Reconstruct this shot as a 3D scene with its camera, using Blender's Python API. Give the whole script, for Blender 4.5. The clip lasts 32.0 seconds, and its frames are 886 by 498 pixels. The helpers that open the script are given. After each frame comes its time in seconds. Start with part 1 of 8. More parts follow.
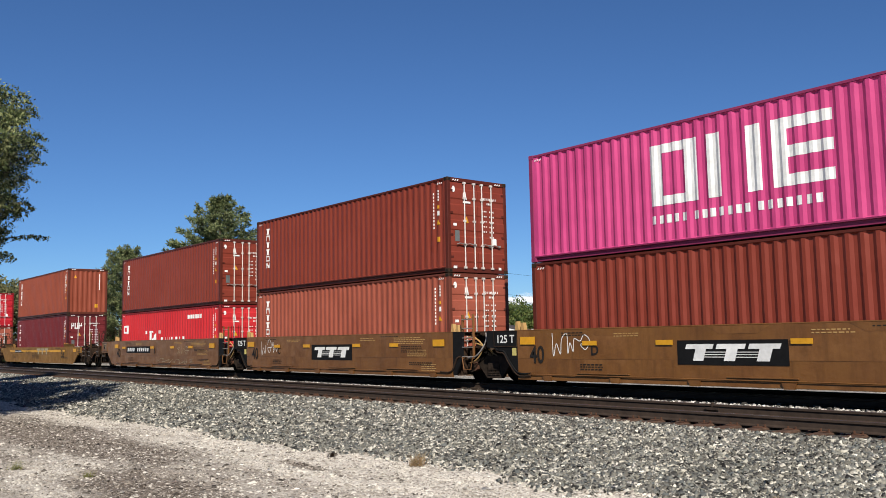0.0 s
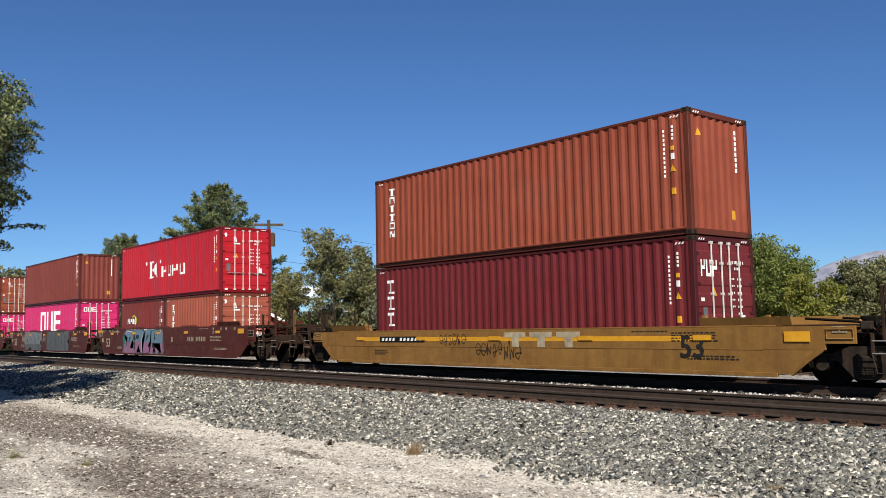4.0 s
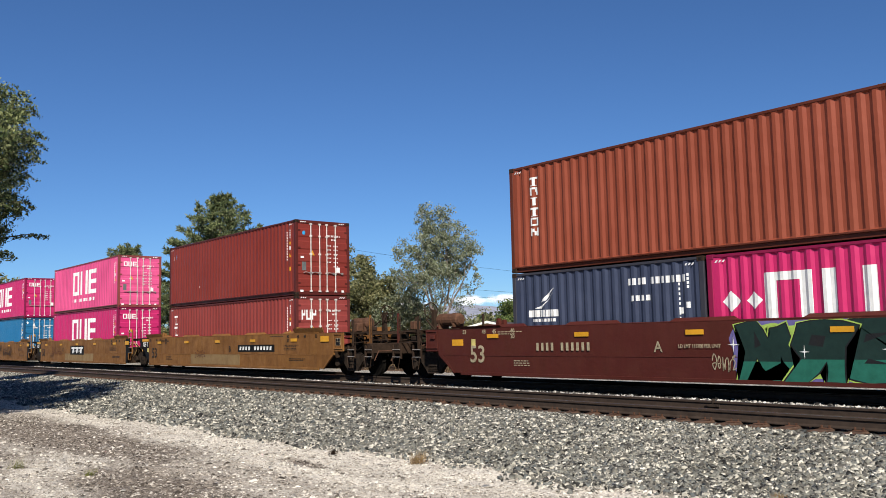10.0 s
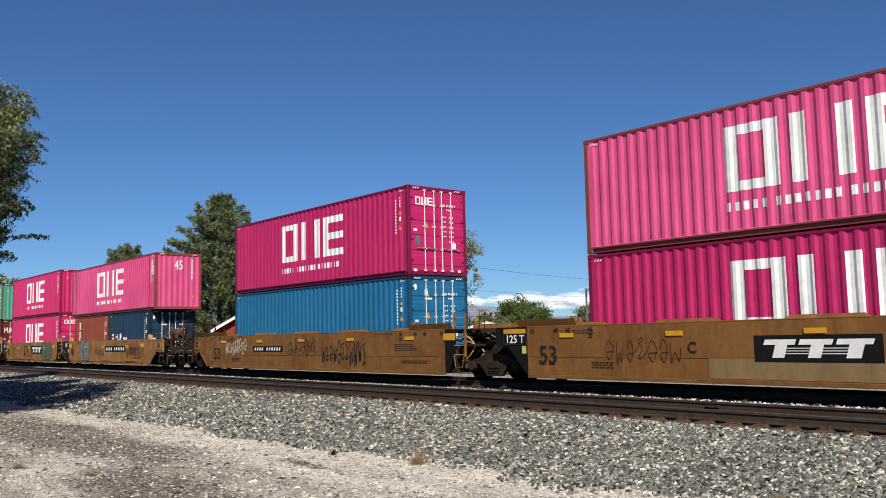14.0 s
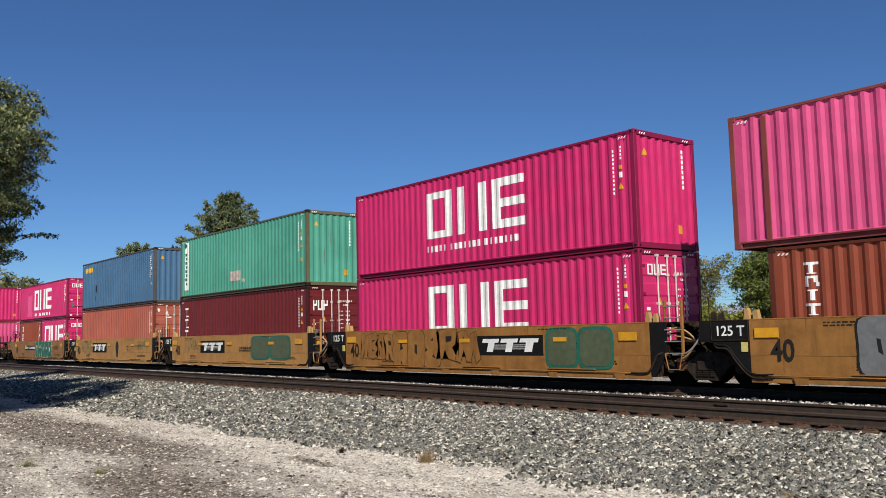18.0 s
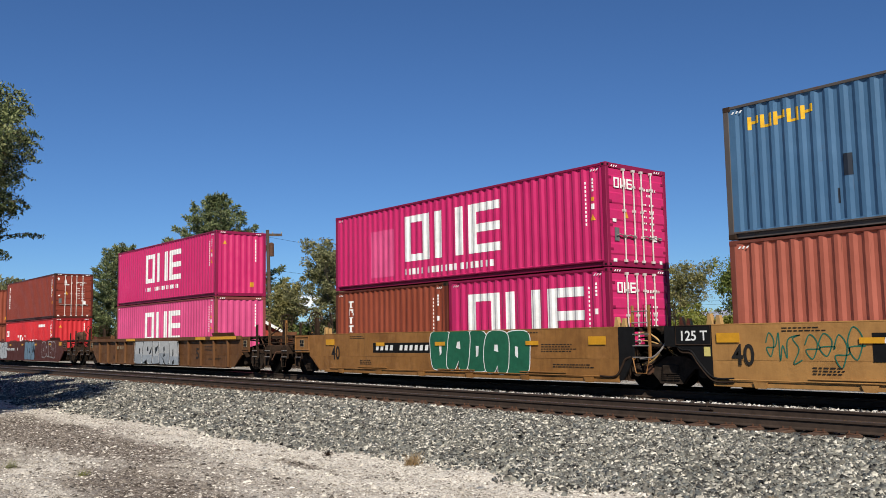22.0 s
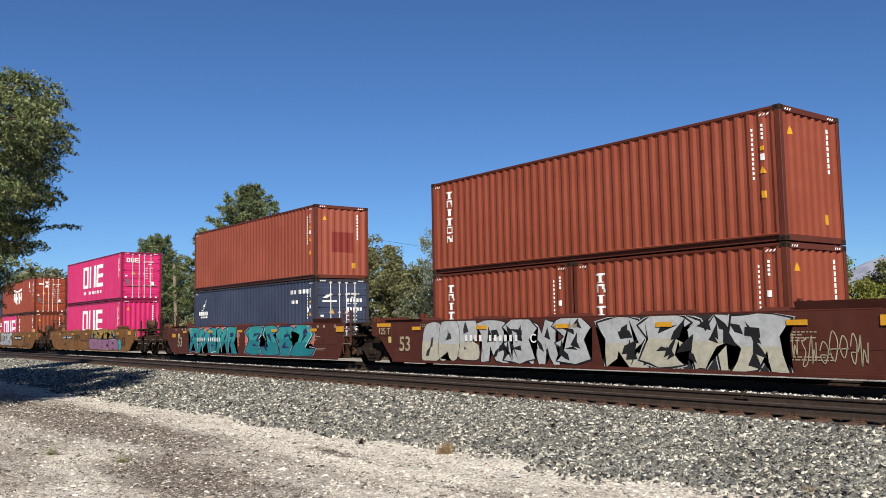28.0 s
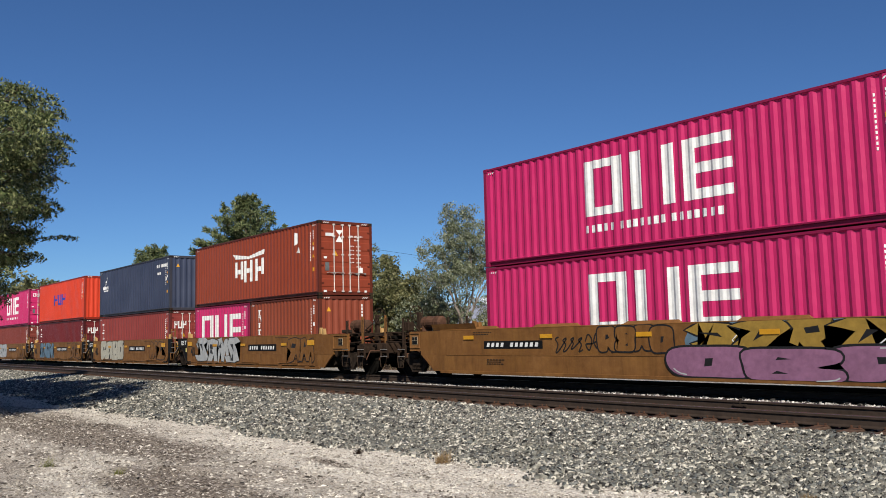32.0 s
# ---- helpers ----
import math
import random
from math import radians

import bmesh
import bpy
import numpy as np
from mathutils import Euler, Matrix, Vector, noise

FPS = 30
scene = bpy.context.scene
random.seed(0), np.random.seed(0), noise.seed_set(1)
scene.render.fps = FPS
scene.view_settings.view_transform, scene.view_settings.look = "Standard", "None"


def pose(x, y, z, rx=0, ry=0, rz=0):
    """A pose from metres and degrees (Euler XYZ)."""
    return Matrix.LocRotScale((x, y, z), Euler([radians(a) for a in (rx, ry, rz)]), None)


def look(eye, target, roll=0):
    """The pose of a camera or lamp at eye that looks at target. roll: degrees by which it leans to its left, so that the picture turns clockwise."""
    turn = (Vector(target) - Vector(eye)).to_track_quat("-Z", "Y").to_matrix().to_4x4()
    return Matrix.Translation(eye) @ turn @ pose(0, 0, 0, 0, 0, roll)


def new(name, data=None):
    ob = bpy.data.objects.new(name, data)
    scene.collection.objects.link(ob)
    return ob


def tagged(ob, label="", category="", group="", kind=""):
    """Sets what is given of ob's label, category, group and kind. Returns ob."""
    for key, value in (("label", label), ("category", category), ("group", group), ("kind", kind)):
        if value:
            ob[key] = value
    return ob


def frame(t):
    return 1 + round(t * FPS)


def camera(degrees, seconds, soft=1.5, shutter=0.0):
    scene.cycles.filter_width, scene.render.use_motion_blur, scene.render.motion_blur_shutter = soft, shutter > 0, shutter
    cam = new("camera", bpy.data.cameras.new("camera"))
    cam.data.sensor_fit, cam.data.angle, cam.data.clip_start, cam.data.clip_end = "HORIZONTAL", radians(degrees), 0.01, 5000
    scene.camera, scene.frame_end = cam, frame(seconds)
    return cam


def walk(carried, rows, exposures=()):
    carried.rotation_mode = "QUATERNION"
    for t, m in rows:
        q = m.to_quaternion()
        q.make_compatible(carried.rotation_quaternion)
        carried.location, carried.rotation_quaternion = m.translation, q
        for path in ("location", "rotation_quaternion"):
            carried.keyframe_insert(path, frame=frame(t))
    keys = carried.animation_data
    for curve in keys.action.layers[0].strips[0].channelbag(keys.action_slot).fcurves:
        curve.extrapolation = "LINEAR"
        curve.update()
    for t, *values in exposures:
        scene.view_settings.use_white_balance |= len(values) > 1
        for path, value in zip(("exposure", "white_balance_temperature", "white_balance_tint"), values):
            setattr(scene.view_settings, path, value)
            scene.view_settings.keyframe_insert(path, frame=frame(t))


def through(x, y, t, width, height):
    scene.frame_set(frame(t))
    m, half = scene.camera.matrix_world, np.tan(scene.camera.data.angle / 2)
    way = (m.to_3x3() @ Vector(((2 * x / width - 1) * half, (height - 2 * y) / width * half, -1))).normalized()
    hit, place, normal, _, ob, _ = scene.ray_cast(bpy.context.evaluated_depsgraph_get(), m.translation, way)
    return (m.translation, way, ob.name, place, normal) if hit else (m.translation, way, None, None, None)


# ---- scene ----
# ---- camera and its path: a hand-held phone beside the tracks ----
EYE = Vector((0.0, -17.77, 1.32))      # height over the rail tops
SPEED = 11.54                          # the train, metres a second
cam = camera(54.17, 32.0, 0.5)
# seconds, heading (degrees left of the straight line across the tracks), pitch, roll
HEADINGS = [
    (0, 50.44, 5.87, -1.09), (0.5, 50.39, 5.85, -1.08), (1, 50.36, 5.82, -1.06), (1.5, 50.35, 5.76, -0.99),
    (2, 50.33, 5.67, -0.95), (2.5, 50.28, 5.53, -0.97), (3, 50.23, 5.37, -1.02), (3.5, 50.19, 5.19, -1.06),
    (5.5, 50.62, 5.09, -1.09), (6, 50.61, 5.23, -1.10), (6.5, 50.58, 5.35, -1.13), (7, 50.55, 5.48, -1.18),
    (7.5, 50.56, 5.60, -1.21), (8, 50.59, 5.72, -1.25), (8.5, 50.62, 5.80, -1.27), (9, 50.60, 5.82, -1.27),
    (9.5, 50.54, 5.78, -1.26), (10, 50.47, 5.71, -1.25), (10.5, 50.41, 5.65, -1.24), (11, 50.35, 5.62, -1.26),
    (11.5, 50.29, 5.62, -1.29), (12, 50.27, 5.65, -1.30), (12.5, 50.29, 5.69, -1.30), (13, 50.37, 5.72, -1.25),
    (13.5, 50.45, 5.75, -1.21), (14, 50.47, 5.75, -1.22), (14.5, 50.46, 5.73, -1.27), (16.5, 50.50, 5.70, -1.20),
    (17, 50.65, 5.67, -1.23), (17.5, 50.82, 5.64, -1.26), (18, 50.99, 5.63, -1.28), (18.5, 51.11, 5.65, -1.25),
    (19, 51.10, 5.69, -1.17), (19.5, 50.96, 5.74, -1.05), (20, 50.75, 5.79, -0.96), (20.5, 50.52, 5.81, -0.92),
    (21, 50.34, 5.82, -0.93), (21.5, 50.22, 5.82, -0.95), (22, 50.18, 5.81, -0.96), (22.5, 50.18, 5.78, -0.96),
    (23, 50.17, 5.72, -0.97), (23.5, 50.12, 5.66, -0.99), (24, 50.07, 5.61, -1.04), (24.5, 50.09, 5.58, -1.07),
    (25, 50.26, 5.56, -1.11), (25.5, 50.57, 5.54, -1.14), (27.5, 52.11, 5.13, -1.00), (28, 52.29, 5.12, -1.02),
    (28.5, 52.40, 5.17, -1.06), (29, 52.43, 5.26, -1.13), (29.5, 52.41, 5.37, -1.22), (30, 52.34, 5.49, -1.28),
    (30.5, 52.25, 5.59, -1.34), (31, 52.17, 5.67, -1.37), (31.5, 52.11, 5.71, -1.37), (32, 52.07, 5.72, -1.34)]


def facing(yaw, pitch, roll):
    y, p = radians(yaw), radians(pitch)
    way = Vector((-math.sin(y) * math.cos(p), math.cos(y) * math.cos(p), math.sin(p)))
    return look(EYE, EYE + way, roll)


# the phone's own exposure drifts as bright boxes come and go
EXPOSURES = [(0, 0.34), (1, 0.42), (3, 0.42), (7, 0.34), (9, 0.40), (10, 0.42), (11, 0.34), (12, 0.46), (13, 0.24), (17, 0.20), (19, 0.22), (20, 0.40), (21, 0.34), (22, 0.26),
             (24, 0.2), (25, 0.26), (28, 0.42), (30, 0.50), (31, 0.36), (32, 0.18)]
walk(cam, [(t, facing(y, p, r)) for t, y, p, r in HEADINGS], EXPOSURES)

# ---- sun and sky ----
SUN = Vector((1.0, -0.66, 0.91)).normalized()   # towards the sun
world = bpy.data.worlds.new("daylight")
scene.world = world
world.use_nodes = True
sky = world.node_tree.nodes.new("ShaderNodeTexSky")
sky.sky_type = "NISHITA"
sky.sun_disc = False
sky.sun_elevation = math.asin(SUN.z)
sky.sun_rotation = math.atan2(SUN.x, SUN.y)
sky.altitude = 1400
sky.air_density, sky.dust_density, sky.ozone_density = 1.0, 0.0, 5.0
background = world.node_tree.nodes["Background"]
background.inputs["Strength"].default_value = 0.063
tint = world.node_tree.nodes.new("ShaderNodeMix")
tint.data_type, tint.blend_type = "RGBA", "MULTIPLY"
tint.inputs[0].default_value = 1.0
tint.inputs[7].default_value = (0.65, 0.88, 1.13, 1.0)
world.node_tree.links.new(sky.outputs[0], tint.inputs[6])
world.node_tree.links.new(tint.outputs[2], background.inputs["Color"])
sun = new("sun", bpy.data.lights.new("sun", "SUN"))
sun.data.energy, sun.data.angle, sun.data.color = 5.0, radians(0.53), (1.0, 0.93, 0.82)
sun.matrix_world = look((0, 0, 60), Vector((0, 0, 60)) - SUN)


# ---- materials ----
def rgb(c):
    return (*c, 1.0)


def nodes_of(name):
    m = bpy.data.materials.new(name)
    m.use_nodes = True
    return m, m.node_tree.nodes, m.node_tree.links, m.node_tree.nodes["Principled BSDF"]


def place_of(n, l, scale=(1, 1, 1), shift=True, world_place=False):
    """Object coordinates in metres, stretched by scale and shifted at random from object to object."""
    co = n.new("ShaderNodeTexCoord")
    mp = n.new("ShaderNodeMapping")
    mp.inputs["Scale"].default_value = scale
    l.new(co.outputs["Object"], mp.inputs["Vector"])
    if shift:
        info = n.new("ShaderNodeObjectInfo")
        mul = n.new("ShaderNodeVectorMath")
        mul.operation = "SCALE"
        mul.inputs[0].default_value = (37.0, 11.0, 23.0)
        l.new(info.outputs["Random"], mul.inputs["Scale"])
        l.new(mul.outputs[0], mp.inputs["Location"])
    return mp.outputs["Vector"]


def noise_of(n, l, vec, scale, detail=4.0, rough=0.55):
    t = n.new("ShaderNodeTexNoise")
    t.inputs["Scale"].default_value, t.inputs["Detail"].default_value, t.inputs["Roughness"].default_value = scale, detail, rough
    l.new(vec, t.inputs["Vector"])
    return t.outputs["Fac"]


def ramp_of(n, l, fac, stops):
    r = n.new("ShaderNodeValToRGB")
    while len(r.color_ramp.elements) < len(stops):
        r.color_ramp.elements.new(0.5)
    for e, (p, c) in zip(r.color_ramp.elements, stops):
        e.position, e.color = p, rgb(c) if len(c) == 3 else c
    l.new(fac, r.inputs["Fac"])
    return r.outputs["Color"]


def mix_of(n, l, fac, a, b, kind="MIX"):
    m = n.new("ShaderNodeMix")
    m.data_type, m.blend_type = "RGBA", kind
    for sock, v in ((m.inputs[0], fac), (m.inputs[6], a), (m.inputs[7], b)):
        if isinstance(v, (int, float)):
            sock.default_value = v
        elif isinstance(v, tuple):
            sock.default_value = rgb(v)
        else:
            l.new(v, sock)
    return m.outputs[2]


def bump_of(n, l, height, strength, distance, bsdf):
    b = n.new("ShaderNodeBump")
    b.inputs["Strength"].default_value, b.inputs["Distance"].default_value = strength, distance
    l.new(height, b.inputs["Height"])
    l.new(b.outputs[0], bsdf.inputs["Normal"])


MATS = {}


def paint(name, colour, rough=0.42, rust=0.25, fade=0.25, rust_colour=(0.10, 0.035, 0.015), grime=0.3, stain=0.0):
    """Painted steel: sun-faded patches, vertical grime, rust specks and runs."""
    if name in MATS:
        return MATS[name]
    m, n, l, bsdf = nodes_of(name)
    v = place_of(n, l)
    streak = place_of(n, l, (3.0, 3.0, 0.35))
    pale = tuple(min(1.0, c * 1.22 + 0.007) for c in colour)
    dark = tuple(c * 0.72 for c in colour)
    big = ramp_of(n, l, noise_of(n, l, v, 0.55, 3), [(0.35, (0, 0, 0)), (0.7, (fade * 2, fade * 2, fade * 2))])
    col = mix_of(n, l, big, colour, pale)
    runs = ramp_of(n, l, noise_of(n, l, streak, 1.6, 5, 0.65), [(0.45, (0, 0, 0)), (0.75, (grime, grime, grime))])
    col = mix_of(n, l, runs, col, dark)
    spots = ramp_of(n, l, noise_of(n, l, v, 5.0, 8, 0.7), [(0.70 - 0.12 * rust, (0, 0, 0)), (0.74 - 0.10 * rust, (1, 1, 1))])
    spots2 = ramp_of(n, l, noise_of(n, l, streak, 2.3, 6, 0.7), [(0.69 - 0.1 * rust, (0, 0, 0)), (0.8, (0.8, 0.8, 0.8))])
    both = mix_of(n, l, 1.0, spots, spots2, "MULTIPLY")
    wear = mix_of(n, l, 0.35 * rust, both, spots)
    col = mix_of(n, l, wear, col, rust_colour)
    thin = place_of(n, l, (9.0, 9.0, 0.42))
    line = ramp_of(n, l, noise_of(n, l, thin, 1.5, 4, 0.6), [(0.70 - 0.10 * rust, (0, 0, 0)), (0.78 - 0.08 * rust, (1, 1, 1))])
    where = ramp_of(n, l, noise_of(n, l, v, 0.7, 3), [(0.45, (0, 0, 0)), (0.62, (min(1.0, 1.3 * rust + 0.1),) * 3)])
    col = mix_of(n, l, mix_of(n, l, 1.0, line, where, "MULTIPLY"), col, rust_colour)
    if stain:
        blot = ramp_of(n, l, noise_of(n, l, v, 1.1, 7, 0.68), [(0.40, (0, 0, 0)), (0.66, (stain, stain, stain))])
        col = mix_of(n, l, blot, col, tuple(0.38 * c + 0.62 * k for c, k in zip(colour, (0.078, 0.027, 0.009))))
        wash = ramp_of(n, l, noise_of(n, l, streak, 0.9, 6, 0.7), [(0.50, (0, 0, 0)), (0.72, (stain * 0.8,) * 3)])
        col = mix_of(n, l, wash, col, tuple(0.32 * c + k for c, k in zip(colour, (0.022, 0.008, 0.003))))
        bleach = ramp_of(n, l, noise_of(n, l, v, 0.8, 6, 0.7), [(0.56, (0, 0, 0)), (0.72, (stain * 0.6,) * 3)])
        col = mix_of(n, l, bleach, col, tuple(min(0.8, c * 1.5 + 0.02) for c in colour))
    l.new(col, bsdf.inputs["Base Color"])
    r = ramp_of(n, l, noise_of(n, l, v, 2.2, 4), [(0.3, (rough - 0.08,) * 3), (0.7, (rough + 0.15,) * 3)])
    l.new(r, bsdf.inputs["Roughness"])
    bsdf.inputs["Specular IOR Level"].default_value = 0.22 if rough > 0.4 else 0.4
    bump_of(n, l, noise_of(n, l, v, 2.4, 5), 0.45, 0.040, bsdf)
    MATS[name] = m
    return m


def plain(name, colour, rough=0.6, metal=0.0, vary=0.25, scale=6.0, bump=0.1, gloss=0.25):
    if name in MATS:
        return MATS[name]
    m, n, l, bsdf = nodes_of(name)
    v = place_of(n, l)
    a = tuple(c * (1 - vary) for c in colour)
    b = tuple(min(1.0, c * (1 + vary)) for c in colour)
    c1 = ramp_of(n, l, noise_of(n, l, v, scale, 6, 0.65), [(0.3, a), (0.7, b)])
    c2 = ramp_of(n, l, noise_of(n, l, v, scale * 0.15, 3), [(0.3, (0.82, 0.82, 0.82)), (0.7, (1, 1, 1))])
    l.new(mix_of(n, l, 1.0, c1, c2, "MULTIPLY"), bsdf.inputs["Base Color"])
    bsdf.inputs["Roughness"].default_value, bsdf.inputs["Metallic"].default_value = rough, metal
    bsdf.inputs["Specular IOR Level"].default_value = 0.5 if rough < 0.3 else gloss
    bump_of(n, l, noise_of(n, l, v, scale * 4, 4), bump, 0.02, bsdf)
    MATS[name] = m
    return m


def leafy(name, colours, through=0.25):
    m, n, l, bsdf = nodes_of(name)
    geo = n.new("ShaderNodeNewGeometry")
    steps = [(i / max(1, len(colours) - 1), c) for i, c in enumerate(colours)]
    l.new(ramp_of(n, l, geo.outputs["Random Per Island"], steps), bsdf.inputs["Base Color"])
    bsdf.inputs["Roughness"].default_value = 0.55
    bsdf.inputs["Specular IOR Level"].default_value = 0.3
    tr = n.new("ShaderNodeBsdfTranslucent")
    l.new(ramp_of(n, l, geo.outputs["Random Per Island"], [(p, tuple(min(1, k * 1.5) for k in c)) for p, c in steps]), tr.inputs["Color"])
    mx = n.new("ShaderNodeMixShader")
    mx.inputs[0].default_value = through
    l.new(bsdf.outputs[0], mx.inputs[1])
    l.new(tr.outputs[0], mx.inputs[2])
    l.new(mx.outputs[0], n["Material Output"].inputs["Surface"])
    return m


WHITE = plain("white_paint", (0.78, 0.78, 0.76), 0.5, vary=0.12)
YELLOW = plain("yellow_reflective", (0.62, 0.30, 0.02), 0.45, vary=0.12)
BLACK = plain("black_paint", (0.010, 0.010, 0.0105), 0.65, gloss=0.10)
DARK = plain("greasy_steel", (0.008, 0.007, 0.006), 0.75, gloss=0.06)
DARKBROWN = plain("dirty_brown_steel", (0.034, 0.021, 0.014), 0.8, vary=0.45, gloss=0.10)
GALV = plain("galvanised_bar", (0.30, 0.27, 0.25), 0.5, 0.3)
GREY = plain("grey_plate", (0.12, 0.13, 0.13), 0.5)
LOCKBAR = plain("locking_bar_steel", (0.66, 0.61, 0.57), 0.45, 0.2)
RUST = plain("rusty_steel", (0.095, 0.045, 0.026), 0.85, vary=0.4)
RAILSIDE = plain("rail_side", (0.050, 0.034, 0.025), 0.8, 0.1, vary=0.3)
RAILTOP = plain("rail_head", (0.30, 0.29, 0.28), 0.3, 0.9)
TIE = plain("creosoted_wood", (0.085, 0.050, 0.033), 0.9, vary=0.45, scale=9)


# ---- mesh helpers ----
def part(name, bm, material, parent, label=""):
    me = bm
    if isinstance(bm, bmesh.types.BMesh):
        me = bpy.data.meshes.new(name)
        bm.to_mesh(me)
        bm.free()
    if material is not None and not me.materials:
        me.materials.append(material)
    ob = new(name, me)
    ob.parent = parent
    if label:
        tagged(ob, label)
    return ob


CACHE = {}


def shared(key, make, material):
    """One mesh for all alike pieces."""
    k = (key, material.name)
    if k not in CACHE:
        bm = bmesh.new()
        make(bm)
        me = bpy.data.meshes.new(str(key[0]) if isinstance(key, tuple) else key)
        bm.to_mesh(me)
        bm.free()
        me.materials.append(material)
        CACHE[k] = me
    return CACHE[k]


def sheet(verts, faces, name, material):
    me = bpy.data.meshes.new(name)
    me.from_pydata(verts, [], faces)
    me.materials.append(material)
    me.update()
    return me


def box(bm, x0, x1, y0, y1, z0, z1, bevel=0.0):
    vs = [bm.verts.new((x, y, z)) for x in (x0, x1) for y in (y0, y1) for z in (z0, z1)]
    for f in ((0, 1, 3, 2), (4, 6, 7, 5), (0, 4, 5, 1), (2, 3, 7, 6), (0, 2, 6, 4), (1, 5, 7, 3)):
        bm.faces.new([vs[i] for i in f])
    if bevel:
        es = list({e for v in vs for e in v.link_edges})
        bmesh.ops.bevel(bm, geom=es, offset=bevel, segments=1, affect="EDGES")


def prism(bm, outline, y0, y1):
    """An outline in (x, z), counter-clockwise or not, drawn out from y0 to y1."""
    a = [bm.verts.new((x, y0, z)) for x, z in outline]
    b = [bm.verts.new((x, y1, z)) for x, z in outline]
    bm.faces.new(a)
    bm.faces.new(list(reversed(b)))
    k = len(a)
    for i in range(k):
        j = (i + 1) % k
        bm.faces.new((a[i], b[i], b[j], a[j]))


def section(bm, outline, x0, x1):
    """An outline in (y, z) drawn out along x."""
    a = [bm.verts.new((x0, y, z)) for y, z in outline]
    b = [bm.verts.new((x1, y, z)) for y, z in outline]
    bm.faces.new(a)
    bm.faces.new(list(reversed(b)))
    k = len(a)
    for i in range(k):
        j = (i + 1) % k
        bm.faces.new((a[i], b[i], b[j], a[j]))


def tube(bm, points, radii, sides=6, caps=True):
    rings = []
    for i, p in enumerate(points):
        p = Vector(p)
        a, b = Vector(points[max(0, i - 1)]), Vector(points[min(len(points) - 1, i + 1)])
        d = (b - a).normalized()
        side = d.cross(Vector((0, 0, 1)) if abs(d.z) < 0.9 else Vector((1, 0, 0))).normalized()
        up = d.cross(side)
        r = radii[i] if isinstance(radii, (list, tuple)) else radii
        rings.append([bm.verts.new(p + r * (math.cos(k) * side + math.sin(k) * up)) for k in (2 * math.pi * j / sides for j in range(sides))])
    for a, b in zip(rings, rings[1:]):
        for j in range(sides):
            bm.faces.new((a[j], a[(j + 1) % sides], b[(j + 1) % sides], b[j]))
    if caps:
        bm.faces.new(rings[0])
        bm.faces.new(list(reversed(rings[-1])))


def rod(bm, a, b, r, sides=6):
    tube(bm, [a, b], [r, r], sides)


FONT = {}


def lettering(text, size, depth=0.002):
    """Flat letters in the plane x, z, facing -y, centred on the origin."""
    if (text, size) not in FONT:
        cu = bpy.data.curves.new("lettering", "FONT")
        cu.body, cu.size, cu.extrude, cu.align_x, cu.align_y = text, size, depth, "CENTER", "CENTER"
        cu.resolution_u, cu.offset = 3, size * 0.014
        ob = new("lettering", cu)
        me = bpy.data.meshes.new_from_object(ob)
        bpy.data.objects.remove(ob)
        me.transform(Matrix.Rotation(radians(90), 4, "X"))
        FONT[(text, size)] = me
    return FONT[(text, size)]


def letters(name, text, size, at, material, parent, turn=0.0, squeeze=1.0):
    me = lettering(text, size).copy()
    me.materials.clear()
    me.materials.append(material)
    me.transform(Matrix.Diagonal((squeeze, 1, 1, 1)))
    ob = part(name, me, material, parent)
    ob.matrix_basis = Matrix.Translation(at) @ Matrix.Rotation(radians(turn), 4, "Z")
    return ob


# ---- ground: one sheet to the horizon ----
NEAR_TRACK, FAR_TRACK = -4.25, 9.6


def ground_height(x, y):
    """Railway formation with gentle shoulders, a gravel lot on the camera's side."""
    prof = np.interp(y, [-3000, -60, -20, -14, -10.4, -9.0, -6.1, -5.5, -3.05, -2.75, -2.2, -1.8, 2.3, 3.2, 10.5, 16.0, 3000],
                     [-0.5, -0.5, -0.36, -0.42, -0.50, -0.47, -0.245, -0.21, -0.21, -0.105, -0.105, -0.21, -0.21, -0.41, -0.41, -0.6, -0.8])
    return prof


def spread(fine, end, step0, grow):
    out, s = [0.0], step0
    while out[-1] < end:
        if out[-1] > fine:
            s *= grow
        out.append(out[-1] + s)
    return np.array(out)


gx = np.concatenate([-spread(50, 2900, 0.5, 1.22)[::-1], spread(8, 2900, 0.5, 1.25)[1:]])
gy = np.concatenate([-22 - spread(1, 2900, 0.5, 1.3)[::-1], np.arange(-21.6, 12, 0.35), 12 + spread(2, 2900, 0.5, 1.25)])
X, Y = np.meshgrid(gx, gy, indexing="ij")
rng = np.random.default_rng(4)
Z = ground_height(X, Y)
near = np.exp(-((X + 15) / 60) ** 2) * (np.abs(Y + 5) < 18)
lump = 0.02 * np.sin(X * 0.9 + np.sin(Y * 1.3)) + 0.025 * np.sin(Y * 1.1 + X * 0.31) + 0.015 * rng.standard_normal(X.shape)
Z = Z + near * lump * (Y < -6)
NX, NY = X.shape
gv = np.stack([X, Y, Z], -1).reshape(-1, 3)


